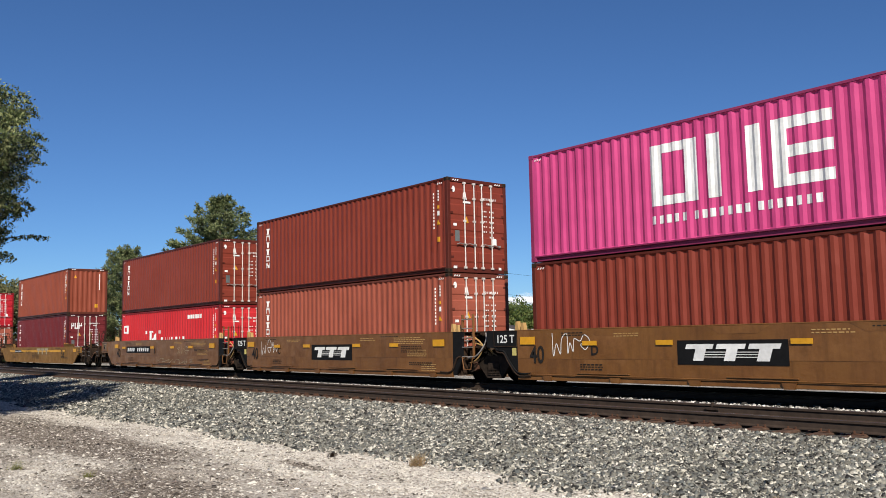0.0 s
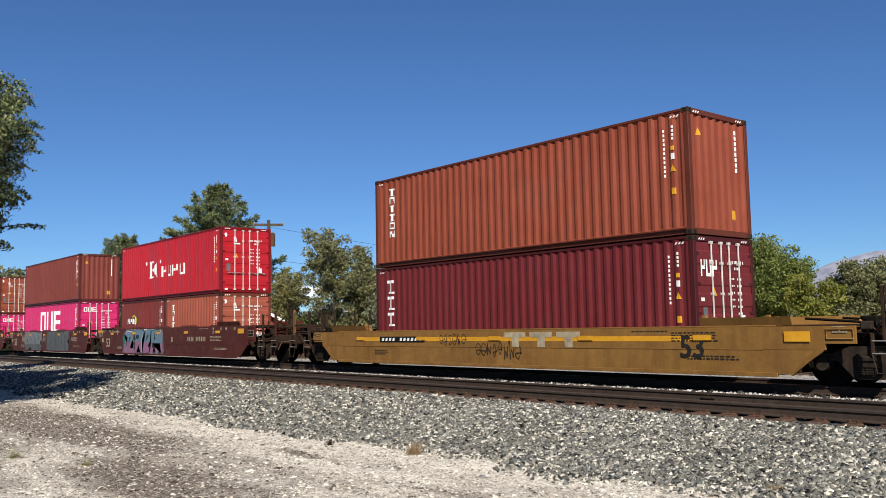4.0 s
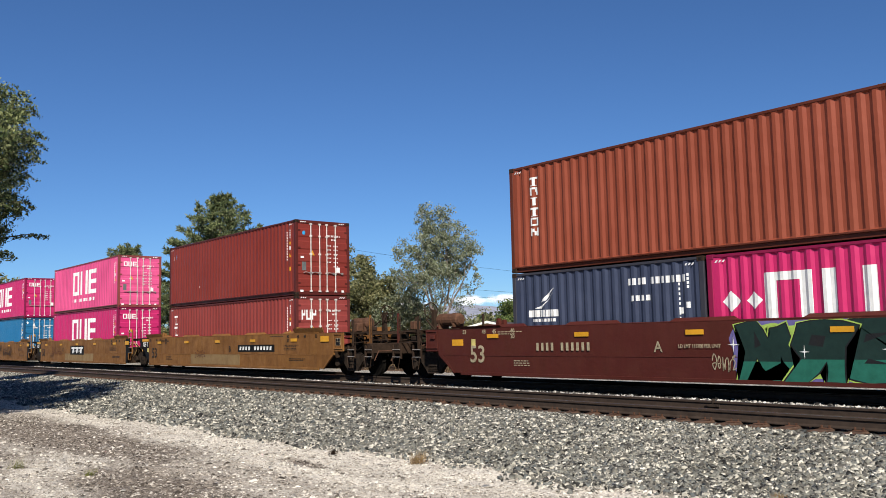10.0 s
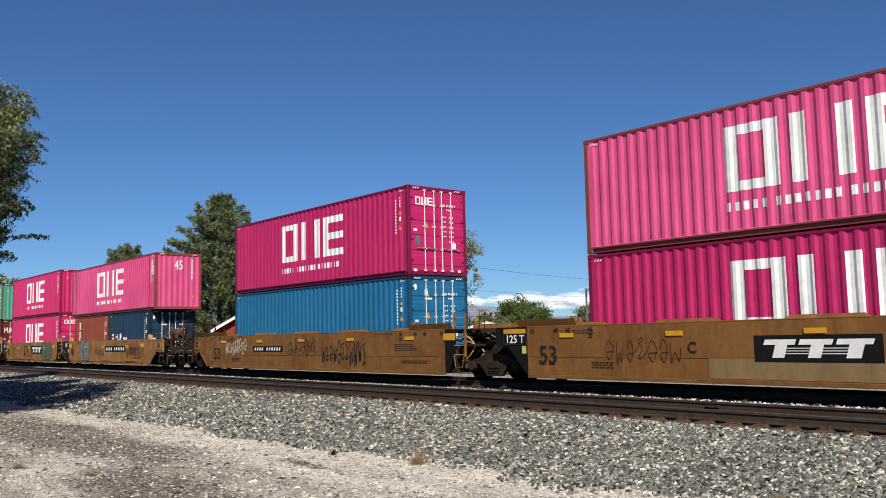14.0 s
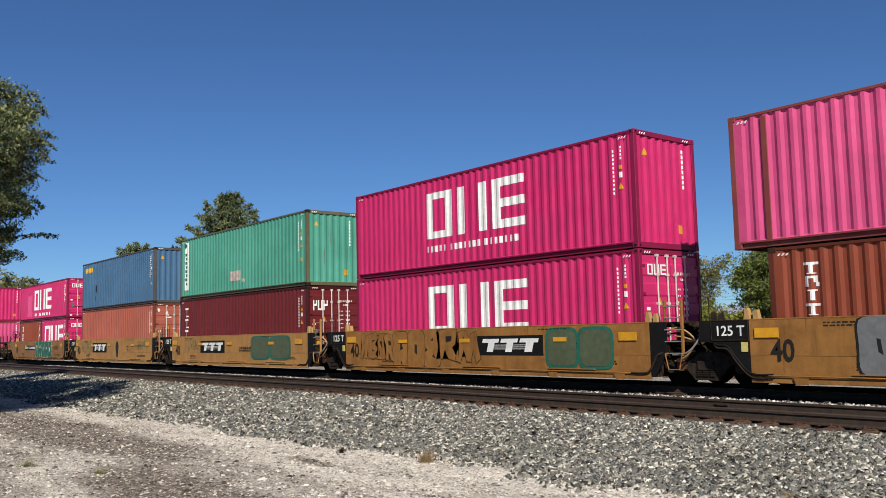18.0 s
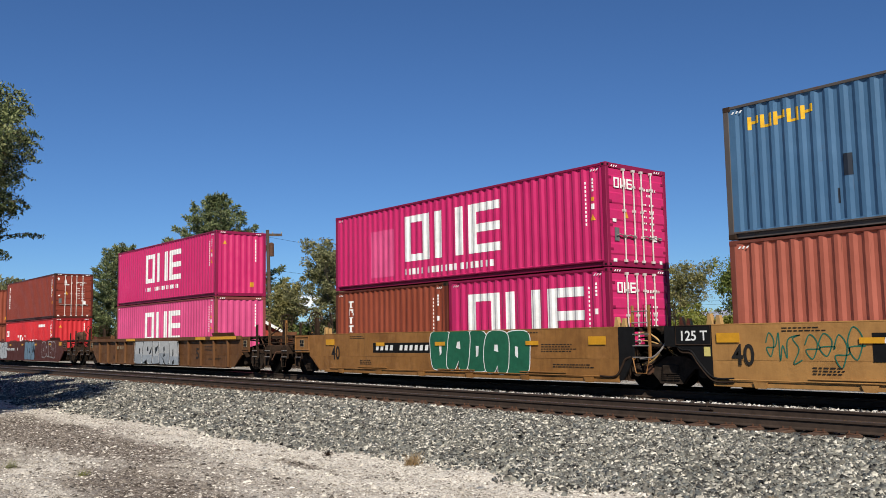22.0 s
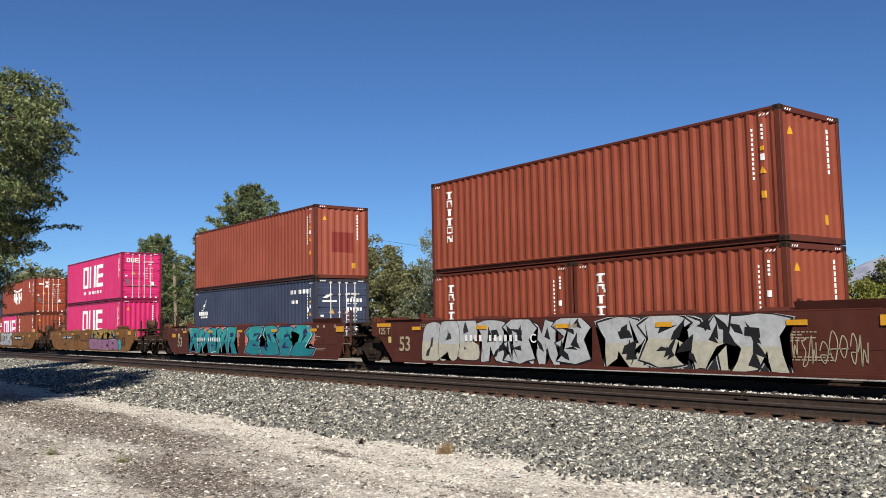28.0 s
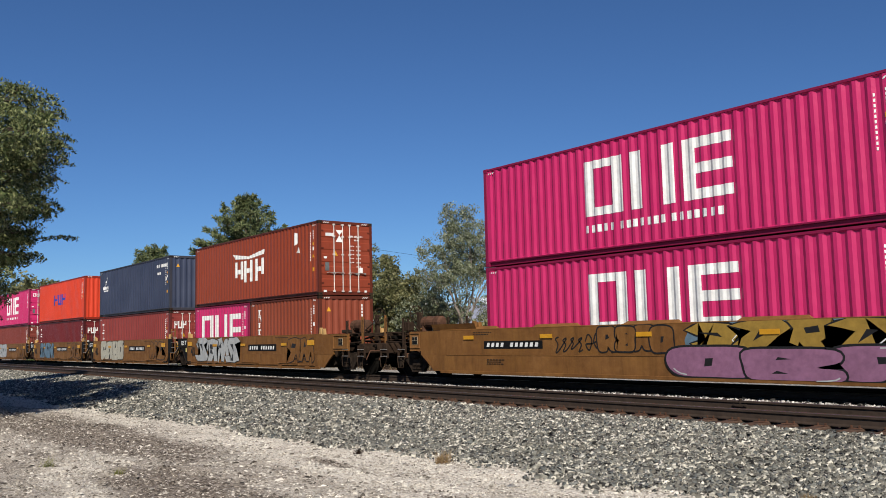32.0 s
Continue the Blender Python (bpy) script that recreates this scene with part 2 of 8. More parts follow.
def lie(x, y):
    """Height of the ground sheet under a point."""
    i = np.clip(np.searchsorted(gx, x) - 1, 0, NX - 2)
    j = np.clip(np.searchsorted(gy, y) - 1, 0, NY - 2)
    a, b = (x - gx[i]) / (gx[i + 1] - gx[i]), (y - gy[j]) / (gy[j + 1] - gy[j])
    return (1 - a) * ((1 - b) * Z[i, j] + b * Z[i, j + 1]) + a * ((1 - b) * Z[i + 1, j] + b * Z[i + 1, j + 1])



ij = np.arange(NX * NY).reshape(NX, NY)
gf = np.stack([ij[:-1, :-1], ij[1:, :-1], ij[1:, 1:], ij[:-1, 1:]], -1).reshape(-1, 4)


# worn, dirty stretches of the lot: centre, half-lengths, weight
WORN = ((-21.0, -12.6, 7.0, 1.1, 0.75), (-10.2, -13.7, 2.3, 0.85, 0.85), (-14.6, -12.5, 3.2, 0.7, 0.55), (-9.3, -12.3, 2.2, 0.45, 0.35), (-11.2, -11.3, 0.6, 0.16, 0.6), (-13.2, -15.6, 4.0, 0.7, 0.55), (-19.0, -14.2, 7.5, 2.4, 0.30), (-6.6, -11.6, 1.8, 0.5, 0.3))


def worn_of(n, l, vec):
    """How worn and dirty the lot is, from 0 to 1."""
    total = None
    for x, y, rx, ry, weight in WORN:
        off = n.new("ShaderNodeVectorMath")
        off.operation = "MULTIPLY_ADD"
        off.inputs[1].default_value, off.inputs[2].default_value = (1 / rx, 1 / ry, 0), (-x / rx, -y / ry, 0)
        l.new(vec, off.inputs[0])
        far = n.new("ShaderNodeVectorMath")
        far.operation = "LENGTH"
        l.new(off.outputs[0], far.inputs[0])
        fall = n.new("ShaderNodeMapRange")
        fall.interpolation_type = "SMOOTHSTEP"
        fall.inputs["From Min"].default_value, fall.inputs["From Max"].default_value = 1.5, 0.1
        fall.inputs["To Max"].default_value = weight
        l.new(far.outputs["Value"], fall.inputs["Value"])
        if total is None:
            total = fall.outputs[0]
        else:
            add = n.new("ShaderNodeMath")
            l.new(total, add.inputs[0])
            l.new(fall.outputs[0], add.inputs[1])
            total = add.outputs[0]
    along = n.new("ShaderNodeMapping")
    along.inputs["Scale"].default_value = (0.55, 1.7, 1.0)
    l.new(vec, along.inputs["Vector"])
    ragged = n.new("ShaderNodeMath")
    ragged.operation = "MULTIPLY_ADD"
    l.new(noise_of(n, l, along.outputs[0], 0.9, 7, 0.68), ragged.inputs[0])
    ragged.inputs[1].default_value = 1.5
    l.new(total, ragged.inputs[2])
    band = n.new("ShaderNodeMapRange")
    band.interpolation_type = "SMOOTHSTEP"
    band.inputs["From Min"].default_value, band.inputs["From Max"].default_value = 0.60, 1.42
    l.new(ragged.outputs[0], band.inputs["Value"])
    return band.outputs[0]


def ground_material():
    m, n, l, bsdf = nodes_of("gravel_ground")
    co = n.new("ShaderNodeTexCoord")
    vec = co.outputs["Object"]
    sep = n.new("ShaderNodeSeparateXYZ")
    l.new(vec, sep.inputs[0])
    vor = n.new("ShaderNodeTexVoronoi")
    vor.inputs["Scale"].default_value = 22.0
    l.new(vec, vor.inputs["Vector"])
    stone = n.new("ShaderNodeSeparateColor")
    l.new(vor.outputs["Color"], stone.inputs[0])
    fine = n.new("ShaderNodeTexVoronoi")
    fine.inputs["Scale"].default_value = 48.0
    l.new(vec, fine.inputs["Vector"])
    crumb = n.new("ShaderNodeSeparateColor")
    l.new(fine.outputs["Color"], crumb.inputs[0])
    pale = ramp_of(n, l, crumb.outputs[0], [(0.0, (0.22, 0.19, 0.155)), (0.18, (0.50, 0.445, 0.37)), (0.6, (0.68, 0.62, 0.53)), (1.0, (0.80, 0.745, 0.65))])
    grit = ramp_of(n, l, crumb.outputs[1], [(0.0, (0.055, 0.044, 0.035)), (0.5, (0.19, 0.157, 0.126)), (0.86, (0.29, 0.245, 0.20)), (1.0, (0.58, 0.52, 0.44))])
    # ballast bed taken dark: shade between stones is put into its colour
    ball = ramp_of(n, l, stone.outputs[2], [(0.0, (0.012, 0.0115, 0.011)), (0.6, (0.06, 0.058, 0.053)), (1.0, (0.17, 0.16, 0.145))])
    col = mix_of(n, l, worn_of(n, l, vec), pale, grit)
    edge = n.new("ShaderNodeTexNoise")
    edge.inputs["Scale"].default_value, edge.inputs["Detail"].default_value = 0.8, 5.0
    l.new(vec, edge.inputs["Vector"])
    wob = n.new("ShaderNodeMath")
    wob.operation = "MULTIPLY_ADD"
    l.new(edge.outputs["Fac"], wob.inputs[0])
    wob.inputs[1].default_value = 1.0
    l.new(sep.outputs["Y"], wob.inputs[2])
    rail = n.new("ShaderNodeMapRange")
    rail.inputs["From Min"].default_value, rail.inputs["From Max"].default_value = -9.15, -8.85
    l.new(wob.outputs[0], rail.inputs["Value"])
    # past the train's shade the bed is coloured paler, as sunlit ground
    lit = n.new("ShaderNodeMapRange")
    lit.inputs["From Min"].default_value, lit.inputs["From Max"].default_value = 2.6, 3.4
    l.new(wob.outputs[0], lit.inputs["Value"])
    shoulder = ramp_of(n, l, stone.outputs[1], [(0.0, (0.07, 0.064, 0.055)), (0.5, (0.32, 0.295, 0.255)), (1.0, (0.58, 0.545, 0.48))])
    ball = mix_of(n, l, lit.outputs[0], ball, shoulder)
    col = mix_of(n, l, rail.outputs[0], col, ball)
    beyond = n.new("ShaderNodeMapRange")
    beyond.inputs["From Min"].default_value, beyond.inputs["From Max"].default_value = 10.4, 13.4
    l.new(wob.outputs[0], beyond.inputs["Value"])
    straw = ramp_of(n, l, noise_of(n, l, vec, 3.0, 6, 0.7), [(0.3, (0.18, 0.13, 0.06)), (0.5, (0.36, 0.30, 0.17)), (0.75, (0.14, 0.15, 0.05))])
    col = mix_of(n, l, beyond.outputs[0], col, straw)
    l.new(col, bsdf.inputs["Base Color"])
    bsdf.inputs["Roughness"].default_value = 0.95
    bsdf.inputs["Specular IOR Level"].default_value = 0.15
    bump_of(n, l, mix_of(n, l, 0.5, vor.outputs["Distance"], fine.outputs["Distance"]), 0.9, 0.03, bsdf)
    return m


gm = bpy.data.meshes.new("ground")
gm.from_pydata(gv.tolist(), [], gf.tolist())
gm.materials.append(ground_material())
ground = tagged(new("ground", gm), "pale gravel lot and grey ballast beside the tracks", "ground", kind="structure")


def stones(name, count, xr, yr, size, colours, seed, label, power=1.0, keep=None, lift=0.0, worn=None, squat=1.0):
    """Loose crushed stones lying on the ground, in one mesh: crooked wedges that lie every way."""
    r = np.random.default_rng(seed)
    x = xr[1] - (xr[1] - xr[0]) * r.random(count) ** power
    y = r.uniform(yr[0], yr[1], count)
    if keep is not None:
        k = keep(x, y, r)
        x, y = x[k], y[k]
    count = len(x)
    s = size * np.exp(0.33 * np.clip(r.standard_normal(count), -2.0, 1.7))
    base = np.array([[0.62, 0.5, -0.34], [-0.58, 0.52, -0.34], [-0.62, -0.5, -0.34], [0.58, -0.52, -0.34], [0.40, 0.04, 0.46], [-0.38, -0.03, 0.42]])
    v = base[None] + 0.17 * r.standard_normal((count, 6, 3))
    v[..., 0] *= np.exp(0.22 * r.standard_normal((count, 1)))
    for i, j, most in ((1, 2, 0.75 * squat), (0, 2, 0.5 * squat), (0, 1, math.pi)):
        a = r.uniform(-most, most, count)[:, None]
        p, q = v[..., i].copy(), v[..., j].copy()
        v[..., i], v[..., j] = p * np.cos(a) - q * np.sin(a), p * np.sin(a) + q * np.cos(a)
    v[..., 2] *= 0.35 + 0.65 * squat
    v *= s[:, None, None]
    v += np.stack([x, y, lie(x, y) + s * (0.05 + 0.42 * r.random(count) * squat) + lift], -1)[:, None]
    loops = np.array([0, 1, 5, 4, 2, 3, 4, 5, 1, 2, 5, 3, 0, 4])
    first = np.array([0, 4, 8, 11])
    me = bpy.data.meshes.new(name)
    me.vertices.add(count * 6)
    me.vertices.foreach_set("co", v.reshape(-1).astype(np.float32))
    me.loops.add(count * 14)
    me.loops.foreach_set("vertex_index", (loops[None] + 6 * np.arange(count)[:, None]).reshape(-1).astype(np.int32))
    me.polygons.add(count * 4)
    me.polygons.foreach_set("loop_start", (first[None] + 14 * np.arange(count)[:, None]).reshape(-1).astype(np.int32))
    me.polygons.foreach_set("loop_total", np.tile(np.array([4, 4, 3, 3], dtype=np.int32), count))
    me.update(calc_edges=True)
    m, n, l, bsdf = nodes_of(name)
    geo = n.new("ShaderNodeNewGeometry")
    co = n.new("ShaderNodeTexCoord")
    col = ramp_of(n, l, geo.outputs["Random Per Island"], colours)
    if worn:
        col = mix_of(n, l, worn_of(n, l, co.outputs["Object"]), col, ramp_of(n, l, geo.outputs["Random Per Island"], worn))
    dust = ramp_of(n, l, noise_of(n, l, co.outputs["Object"], 0.7, 5, 0.6), [(0.32, (0.80, 0.80, 0.79)), (0.64, (1.0, 1.0, 1.0))])
    col = mix_of(n, l, 1.0, col, dust, "MULTIPLY")
    grain = ramp_of(n, l, noise_of(n, l, co.outputs["Object"], 60.0, 3), [(0.3, (0.80, 0.80, 0.80)), (0.7, (1.0, 1.0, 1.0))])
    l.new(mix_of(n, l, 1.0, col, grain, "MULTIPLY"), bsdf.inputs["Base Color"])
    bsdf.inputs["Roughness"].default_value = 0.9
    bsdf.inputs["Specular IOR Level"].default_value = 0.2
    me.materials.append(m)
    return tagged(new(name, me), label, "gravel", kind="stuff")


GREYS = [(0.0, (0.020, 0.019, 0.017)), (0.12, (0.085, 0.083, 0.076)), (0.30, (0.215, 0.200, 0.165)), (0.42, (0.120, 0.132, 0.132)), (0.58, (0.275, 0.262, 0.215)), (0.72, (0.205, 0.212, 0.195)), (0.86, (0.52, 0.485, 0.40)), (1.0, (0.82, 0.775, 0.67))]
CREAM = [(0.0, (0.09, 0.075, 0.06)), (0.12, (0.34, 0.30, 0.25)), (0.5, (0.62, 0.565, 0.48)), (1.0, (0.82, 0.77, 0.68))]
GRIT = [(0.0, (0.035, 0.028, 0.023)), (0.40, (0.185, 0.153, 0.124)), (0.70, (0.33, 0.285, 0.235)), (0.85, (0.62, 0.56, 0.48)), (1.0, (0.78, 0.72, 0.63))]
edge_of = lambda x: np.interp(x, [-60, -24, -16, -12.5, -11, -10, -9, -7.7, -5.8, 0], [-10.6, -10.35, -10.05, -9.85, -9.6, -9.4, -9.5, -9.75, -9.55, -9.3]) - 0.10 * np.sin(x * 2.3) - 0.06 * np.sin(x * 5.1)
on_bank = lambda x, y, r: y > edge_of(x) - 0.45 * r.random(len(x)) ** 4
stones("ballast_stones", 108000, (-15, -1.0), (-10.4, -5.50), 0.0325, GREYS, 2, "grey crushed stone ballast along the track shoulder", 1.1, on_bank)
stones("ballast_stones", 88000, (-62, -15), (-10.9, -5.50), 0.043, GREYS, 12, "grey crushed stone ballast along the track shoulder", 1.5, on_bank)
# oily stones, coloured darker still for the shade under the train
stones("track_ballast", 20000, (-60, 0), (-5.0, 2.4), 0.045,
       [(0.0, (0.015, 0.014, 0.013)), (0.5, (0.06, 0.056, 0.05)), (1.0, (0.22, 0.205, 0.18))], 5, "dark oily ballast between the rails, with shade in its colour", 1.5)
# stones that catch the sun between the tracks; brightness is put into their colour
stones("pale_ballast", 10000, (-60, 0), (-2.8, -2.1), 0.034,
       [(0.0, (0.16, 0.15, 0.13)), (0.4, (0.5, 0.47, 0.42)), (1.0, (0.82, 0.79, 0.72))], 6, "ballast heaped between the two tracks, sunlight in its pale colour", 1.4)
off_bank = lambda x, y, r: y < edge_of(x) + 0.15
stones("pale_gravel", 70000, (-40, -1.5), (-15.8, -9.2), 0.018, CREAM, 3, "pale limestone gravel scattered over the lot", 1.8, off_bank, worn=GRIT, squat=0.4)
stones("coarse_gravel", 16000, (-34, -2.5), (-15.8, -9.3), 0.031, CREAM, 8, "coarser pale limestone chips on the gravel lot", 1.6, off_bank, worn=GRIT, squat=0.45)


# ---- tracks ----
RAIL = [(-0.07, -0.17), (0.07, -0.17), (0.07, -0.155), (0.015, -0.135), (0.010, -0.05), (0.034, -0.036), (0.034, -0.006),
        (0.026, 0.0), (-0.026, 0.0), (-0.034, -0.006), (-0.034, -0.036), (-0.010, -0.05), (-0.015, -0.135), (-0.07, -0.155)]


def track(y, label, x0, x1, ties_from, ties_to, z=0.0):
    t = tagged(new("railway_track"), label, "railway track", kind="structure")
    t.location = (0, y, z)
    for side in (-1, 1):
        bm = bmesh.new()
        section(bm, RAIL, x0, x1)
        r = part("rail", bm, RAILSIDE, t)
        r.location.y = side * 0.7525
        bm = bmesh.new()
        section(bm, [(-0.024, 0.0), (0.024, 0.0), (0.020, 0.003), (-0.020, 0.003)], x0, x1)
        h = part("rail_head", bm, RAILTOP, r, "polished rail head")
    tie = shared("tie", lambda b: box(b, -0.11, 0.11, -1.29, 1.29, -0.34, -0.178, 0.012), TIE)
    plate = shared("tie_plate", lambda b: box(b, -0.09, 0.09, -0.19, 0.19, -0.178, -0.165, 0.004), RUST)

    def spike_mesh(b):
        for sx in (-0.06, 0.06):
            for sy in (-0.10, 0.10):
                box(b, sx - 0.011, sx + 0.011, sy - 0.011, sy + 0.011, -0.165, -0.125)
    spike = shared("spike", spike_mesh, RUST)
    rr = random.Random(int(y * 10))
    x = ties_from
    while x < ties_to:
        ob = part("tie", tie, TIE, t)
        ob.location = (x, rr.uniform(-0.06, 0.06), rr.uniform(-0.012, 0.006))
        ob.rotation_euler.z = rr.uniform(-0.012, 0.012)
        if y < 0:
            for side in (-1, 1):
                p = part("tie_plate", plate, RUST, ob)
                p.location.y = side * 0.7525
                if x > -34 and side < 0:
                    part("spike", spike, RUST, t).location = (x, side * 0.7525, 0)
        x += 0.5 + rr.uniform(-0.02, 0.02)
    return t


track(NEAR_TRACK, "rusty empty railway track on wooden ties in ballast", -400, 200, -62, 3)
track(0.0, "railway track under the passing train", -400, 200, -60, 4)
track(FAR_TRACK, "rusty far siding track behind the train", -400, 200, -40, 0, -0.2)
bm = bmesh.new()
box(bm, -0.15, 0.15, -0.050, -0.034, -0.11, -0.06, 0.004)
for k in (-0.1, 0.1):
    rod(bm, (k, -0.062, -0.085), (k, -0.03, -0.085), 0.014, 6)
box(bm, -0.012, 0.012, -0.045, 0.03, -0.05, 0.03)
joint = part("rail_joint", bm, RAILSIDE, None)
joint.location = (-9.46, NEAR_TRACK + 0.7525, 0)
tagged(joint, "bolted rusty joint bar on a rail", "rail joint", kind="structure")


# ---- shipping containers ----
PERIOD, DEPTH = 0.2945, 0.036
WAVE = ((0.0, 0.0), (0.076, 0.0), (0.148, DEPTH), (0.222, DEPTH), (0.2945, 0.0))


def folds(length):
    """Fold lines (x, depth) of a corrugated wall, with a flat margin at both ends."""
    count = int((length - 0.10) / PERIOD)
    start = (length - count * PERIOD) / 2
    out = [(0.0, 0.0)]
    for i in range(count):
        for dx, d in WAVE[:4]:
            out.append((start + i * PERIOD + dx, d))
    out += [(start + count * PERIOD, 0.0), (length, 0.0)]
    return out


def corrugated(bm, length, height):
    """Steel sheet along x, facing -y, with rounded-off folds top and bottom."""
    fold = folds(length)
    rows = []
    for z, k in ((0, 0.0), (0.03, 1.0), (height - 0.03, 1.0), (height, 0.0)):
        rows.append([bm.verts.new((x, d * k, z)) for x, d in fold])
    for a, b in zip(rows, rows[1:]):
        for i in range(len(fold) - 1):
            bm.faces.new((a[i], a[i + 1], b[i + 1], b[i]))


def cut(poly, lo, hi):
    for limit, keep_more in ((lo, True), (hi, False)):
        out = []
        for (x0, z0), (x1, z1) in zip(poly, poly[1:] + poly[:1]):
            in0, in1 = (x0 >= limit, x1 >= limit) if keep_more else (x0 <= limit, x1 <= limit)
            if in0:
                out.append((x0, z0))
            if in0 != in1:
                k = (limit - x0) / (x1 - x0)
                out.append((limit, z0 + k * (z1 - z0)))
        poly = out
        if len(poly) < 3:
            return []
    return poly


def painted(bm, polys, fold, lift=0.004):
    """Painted shapes that follow the folds of a corrugated wall."""
    for poly in polys:
        lo, hi = min(p[0] for p in poly), max(p[0] for p in poly)
        for (a, da), (b, db) in zip(fold, fold[1:]):
            if b <= lo or a >= hi or b - a < 1e-6:
                continue
            piece = cut(poly, max(a, lo), min(b, hi))
            if len(piece) >= 3:
                f = [bm.verts.new((x, da + (db - da) * (x - a) / (b - a) - lift, z)) for x, z in piece]
                bm.faces.new(f)
    bmesh.ops.remove_doubles(bm, verts=bm.verts, dist=0.0005)


def islands(polys, gap=0.0006):
    """Groups of polygons whose outlines touch."""
    boxes = [(min(p[0] for p in q), max(p[0] for p in q), min(p[1] for p in q), max(p[1] for p in q)) for q in polys]
    group = list(range(len(polys)))
    for i, a in enumerate(boxes):
        for j in range(i):
            b = boxes[j]
            if a[0] <= b[1] + gap and b[0] <= a[1] + gap and a[2] <= b[3] + gap and b[2] <= a[3] + gap:
                old, new_id = group[i], group[j]
                group = [new_id if g == old else g for g in group]
    return [[polys[i] for i in range(len(polys)) if group[i] == g] for g in sorted(set(group))]


def mark_parts(marks, fold, parent, place, lift=0.004):
    """Large marks as parts of their own, the small print of one colour as one part."""
    small = {}
    for layer, (mat, polys) in enumerate(marks):
        rise = lift + 0.0015 * layer
        for g in islands(polys):
            xs, zs = [p[0] for q in g for p in q], [p[1] for q in g for p in q]
            if max(max(xs) - min(xs), max(zs) - min(zs)) > 0.36:
                bm = bmesh.new()
                painted(bm, g, fold, rise)
                part("marking", bm, mat, parent).matrix_basis = place
            else:
                small.setdefault((mat, rise), []).extend(g)
    for (mat, rise), polys in small.items():
        bm = bmesh.new()
        painted(bm, polys, fold, rise)
        ob = part("small_print", bm, mat, parent)
        ob.matrix_basis = place
        tagged(ob, kind="stuff")


def bar(x0, x1, z0, z1, slant=0.0):
    return [(x0, z0), (x1, z0), (x1 + slant, z1), (x0 + slant, z1)]


def mark_ring(x, z, w, h):
    """The pink carrier's mark: a square ring, two uprights and a comb of bars."""
    b = 0.185 * w / 0.72
    out = [bar(x, x + b, z, z + h), bar(x + w - b, x + w, z, z + h), bar(x + b, x + w - b, z, z + 0.15 * h), bar(x + b, x + w - b, z + 0.85 * h, z + h)]
    x += w * 1.2
    out += [bar(x, x + b, z, z + h), bar(x + w - b, x + w, z, z + h)]
    x += w * 1.2
    out += [bar(x, x + b, z, z + h), bar(x + b, x + w, z, z + 0.17 * h), bar(x + b, x + w, z + 0.415 * h, z + 0.585 * h), bar(x + b, x + w, z + 0.83 * h, z + h)]
    return out


def dashes(x0, x1, z0, z1, pattern):
    """A line of unreadable letters as plain bars; pattern gives the runs."""
    out, total, x = [], sum(pattern), x0
    for i, p in enumerate(pattern):
        w = (x1 - x0) * p / total
        if i % 2 == 0:
            out.append(bar(x, x + w, z0, z1))
        x += w
    return out


def column(x0, x1, z_top, step, fill, count):
    """Letters one under another, as plain bars."""
    return [bar(x0, x1, z_top - i * step - fill, z_top - i * step) for i in range(count)]


def word_blocks(x, z, h, widths, gap):
    """A bold word as blocks with a notch in each."""
    out = []
    for k, w in enumerate(widths):
        t = 0.30 * w
        out += [bar(x, x + t, z, z + h), bar(x + t, x + w, z, z + 0.2 * h) if k % 2 else bar(x + t, x + w, z + 0.42 * h, z + 0.64 * h), bar(x + w - t * 0.8, x + w, z + (0.2 if k % 2 else 0.64) * h, z + h)]
        x += w + gap
    return out


TRI = lambda x, z, s: [(x, z), (x + s, z), (x + s / 2, z + s)]


class Style:
    def __init__(self, word, colour, rough=0.42, rust=0.3, fade=0.25, post=None, mark=None, tail=True):
        self.word, self.colour, self.mark, self.tail = word, colour, mark, tail
        self.paint = paint(word.replace(" ", "_") + "_container_paint", colour, rough, rust, fade)
        # Without a post colour, frames take body paint darkened for shade at the rails.
        self.post = paint(word.replace(" ", "_") + "_frame_and_shade_paint", tuple(c * 0.42 for c in colour) if post is None else post, 0.5, rust + 0.35, fade)


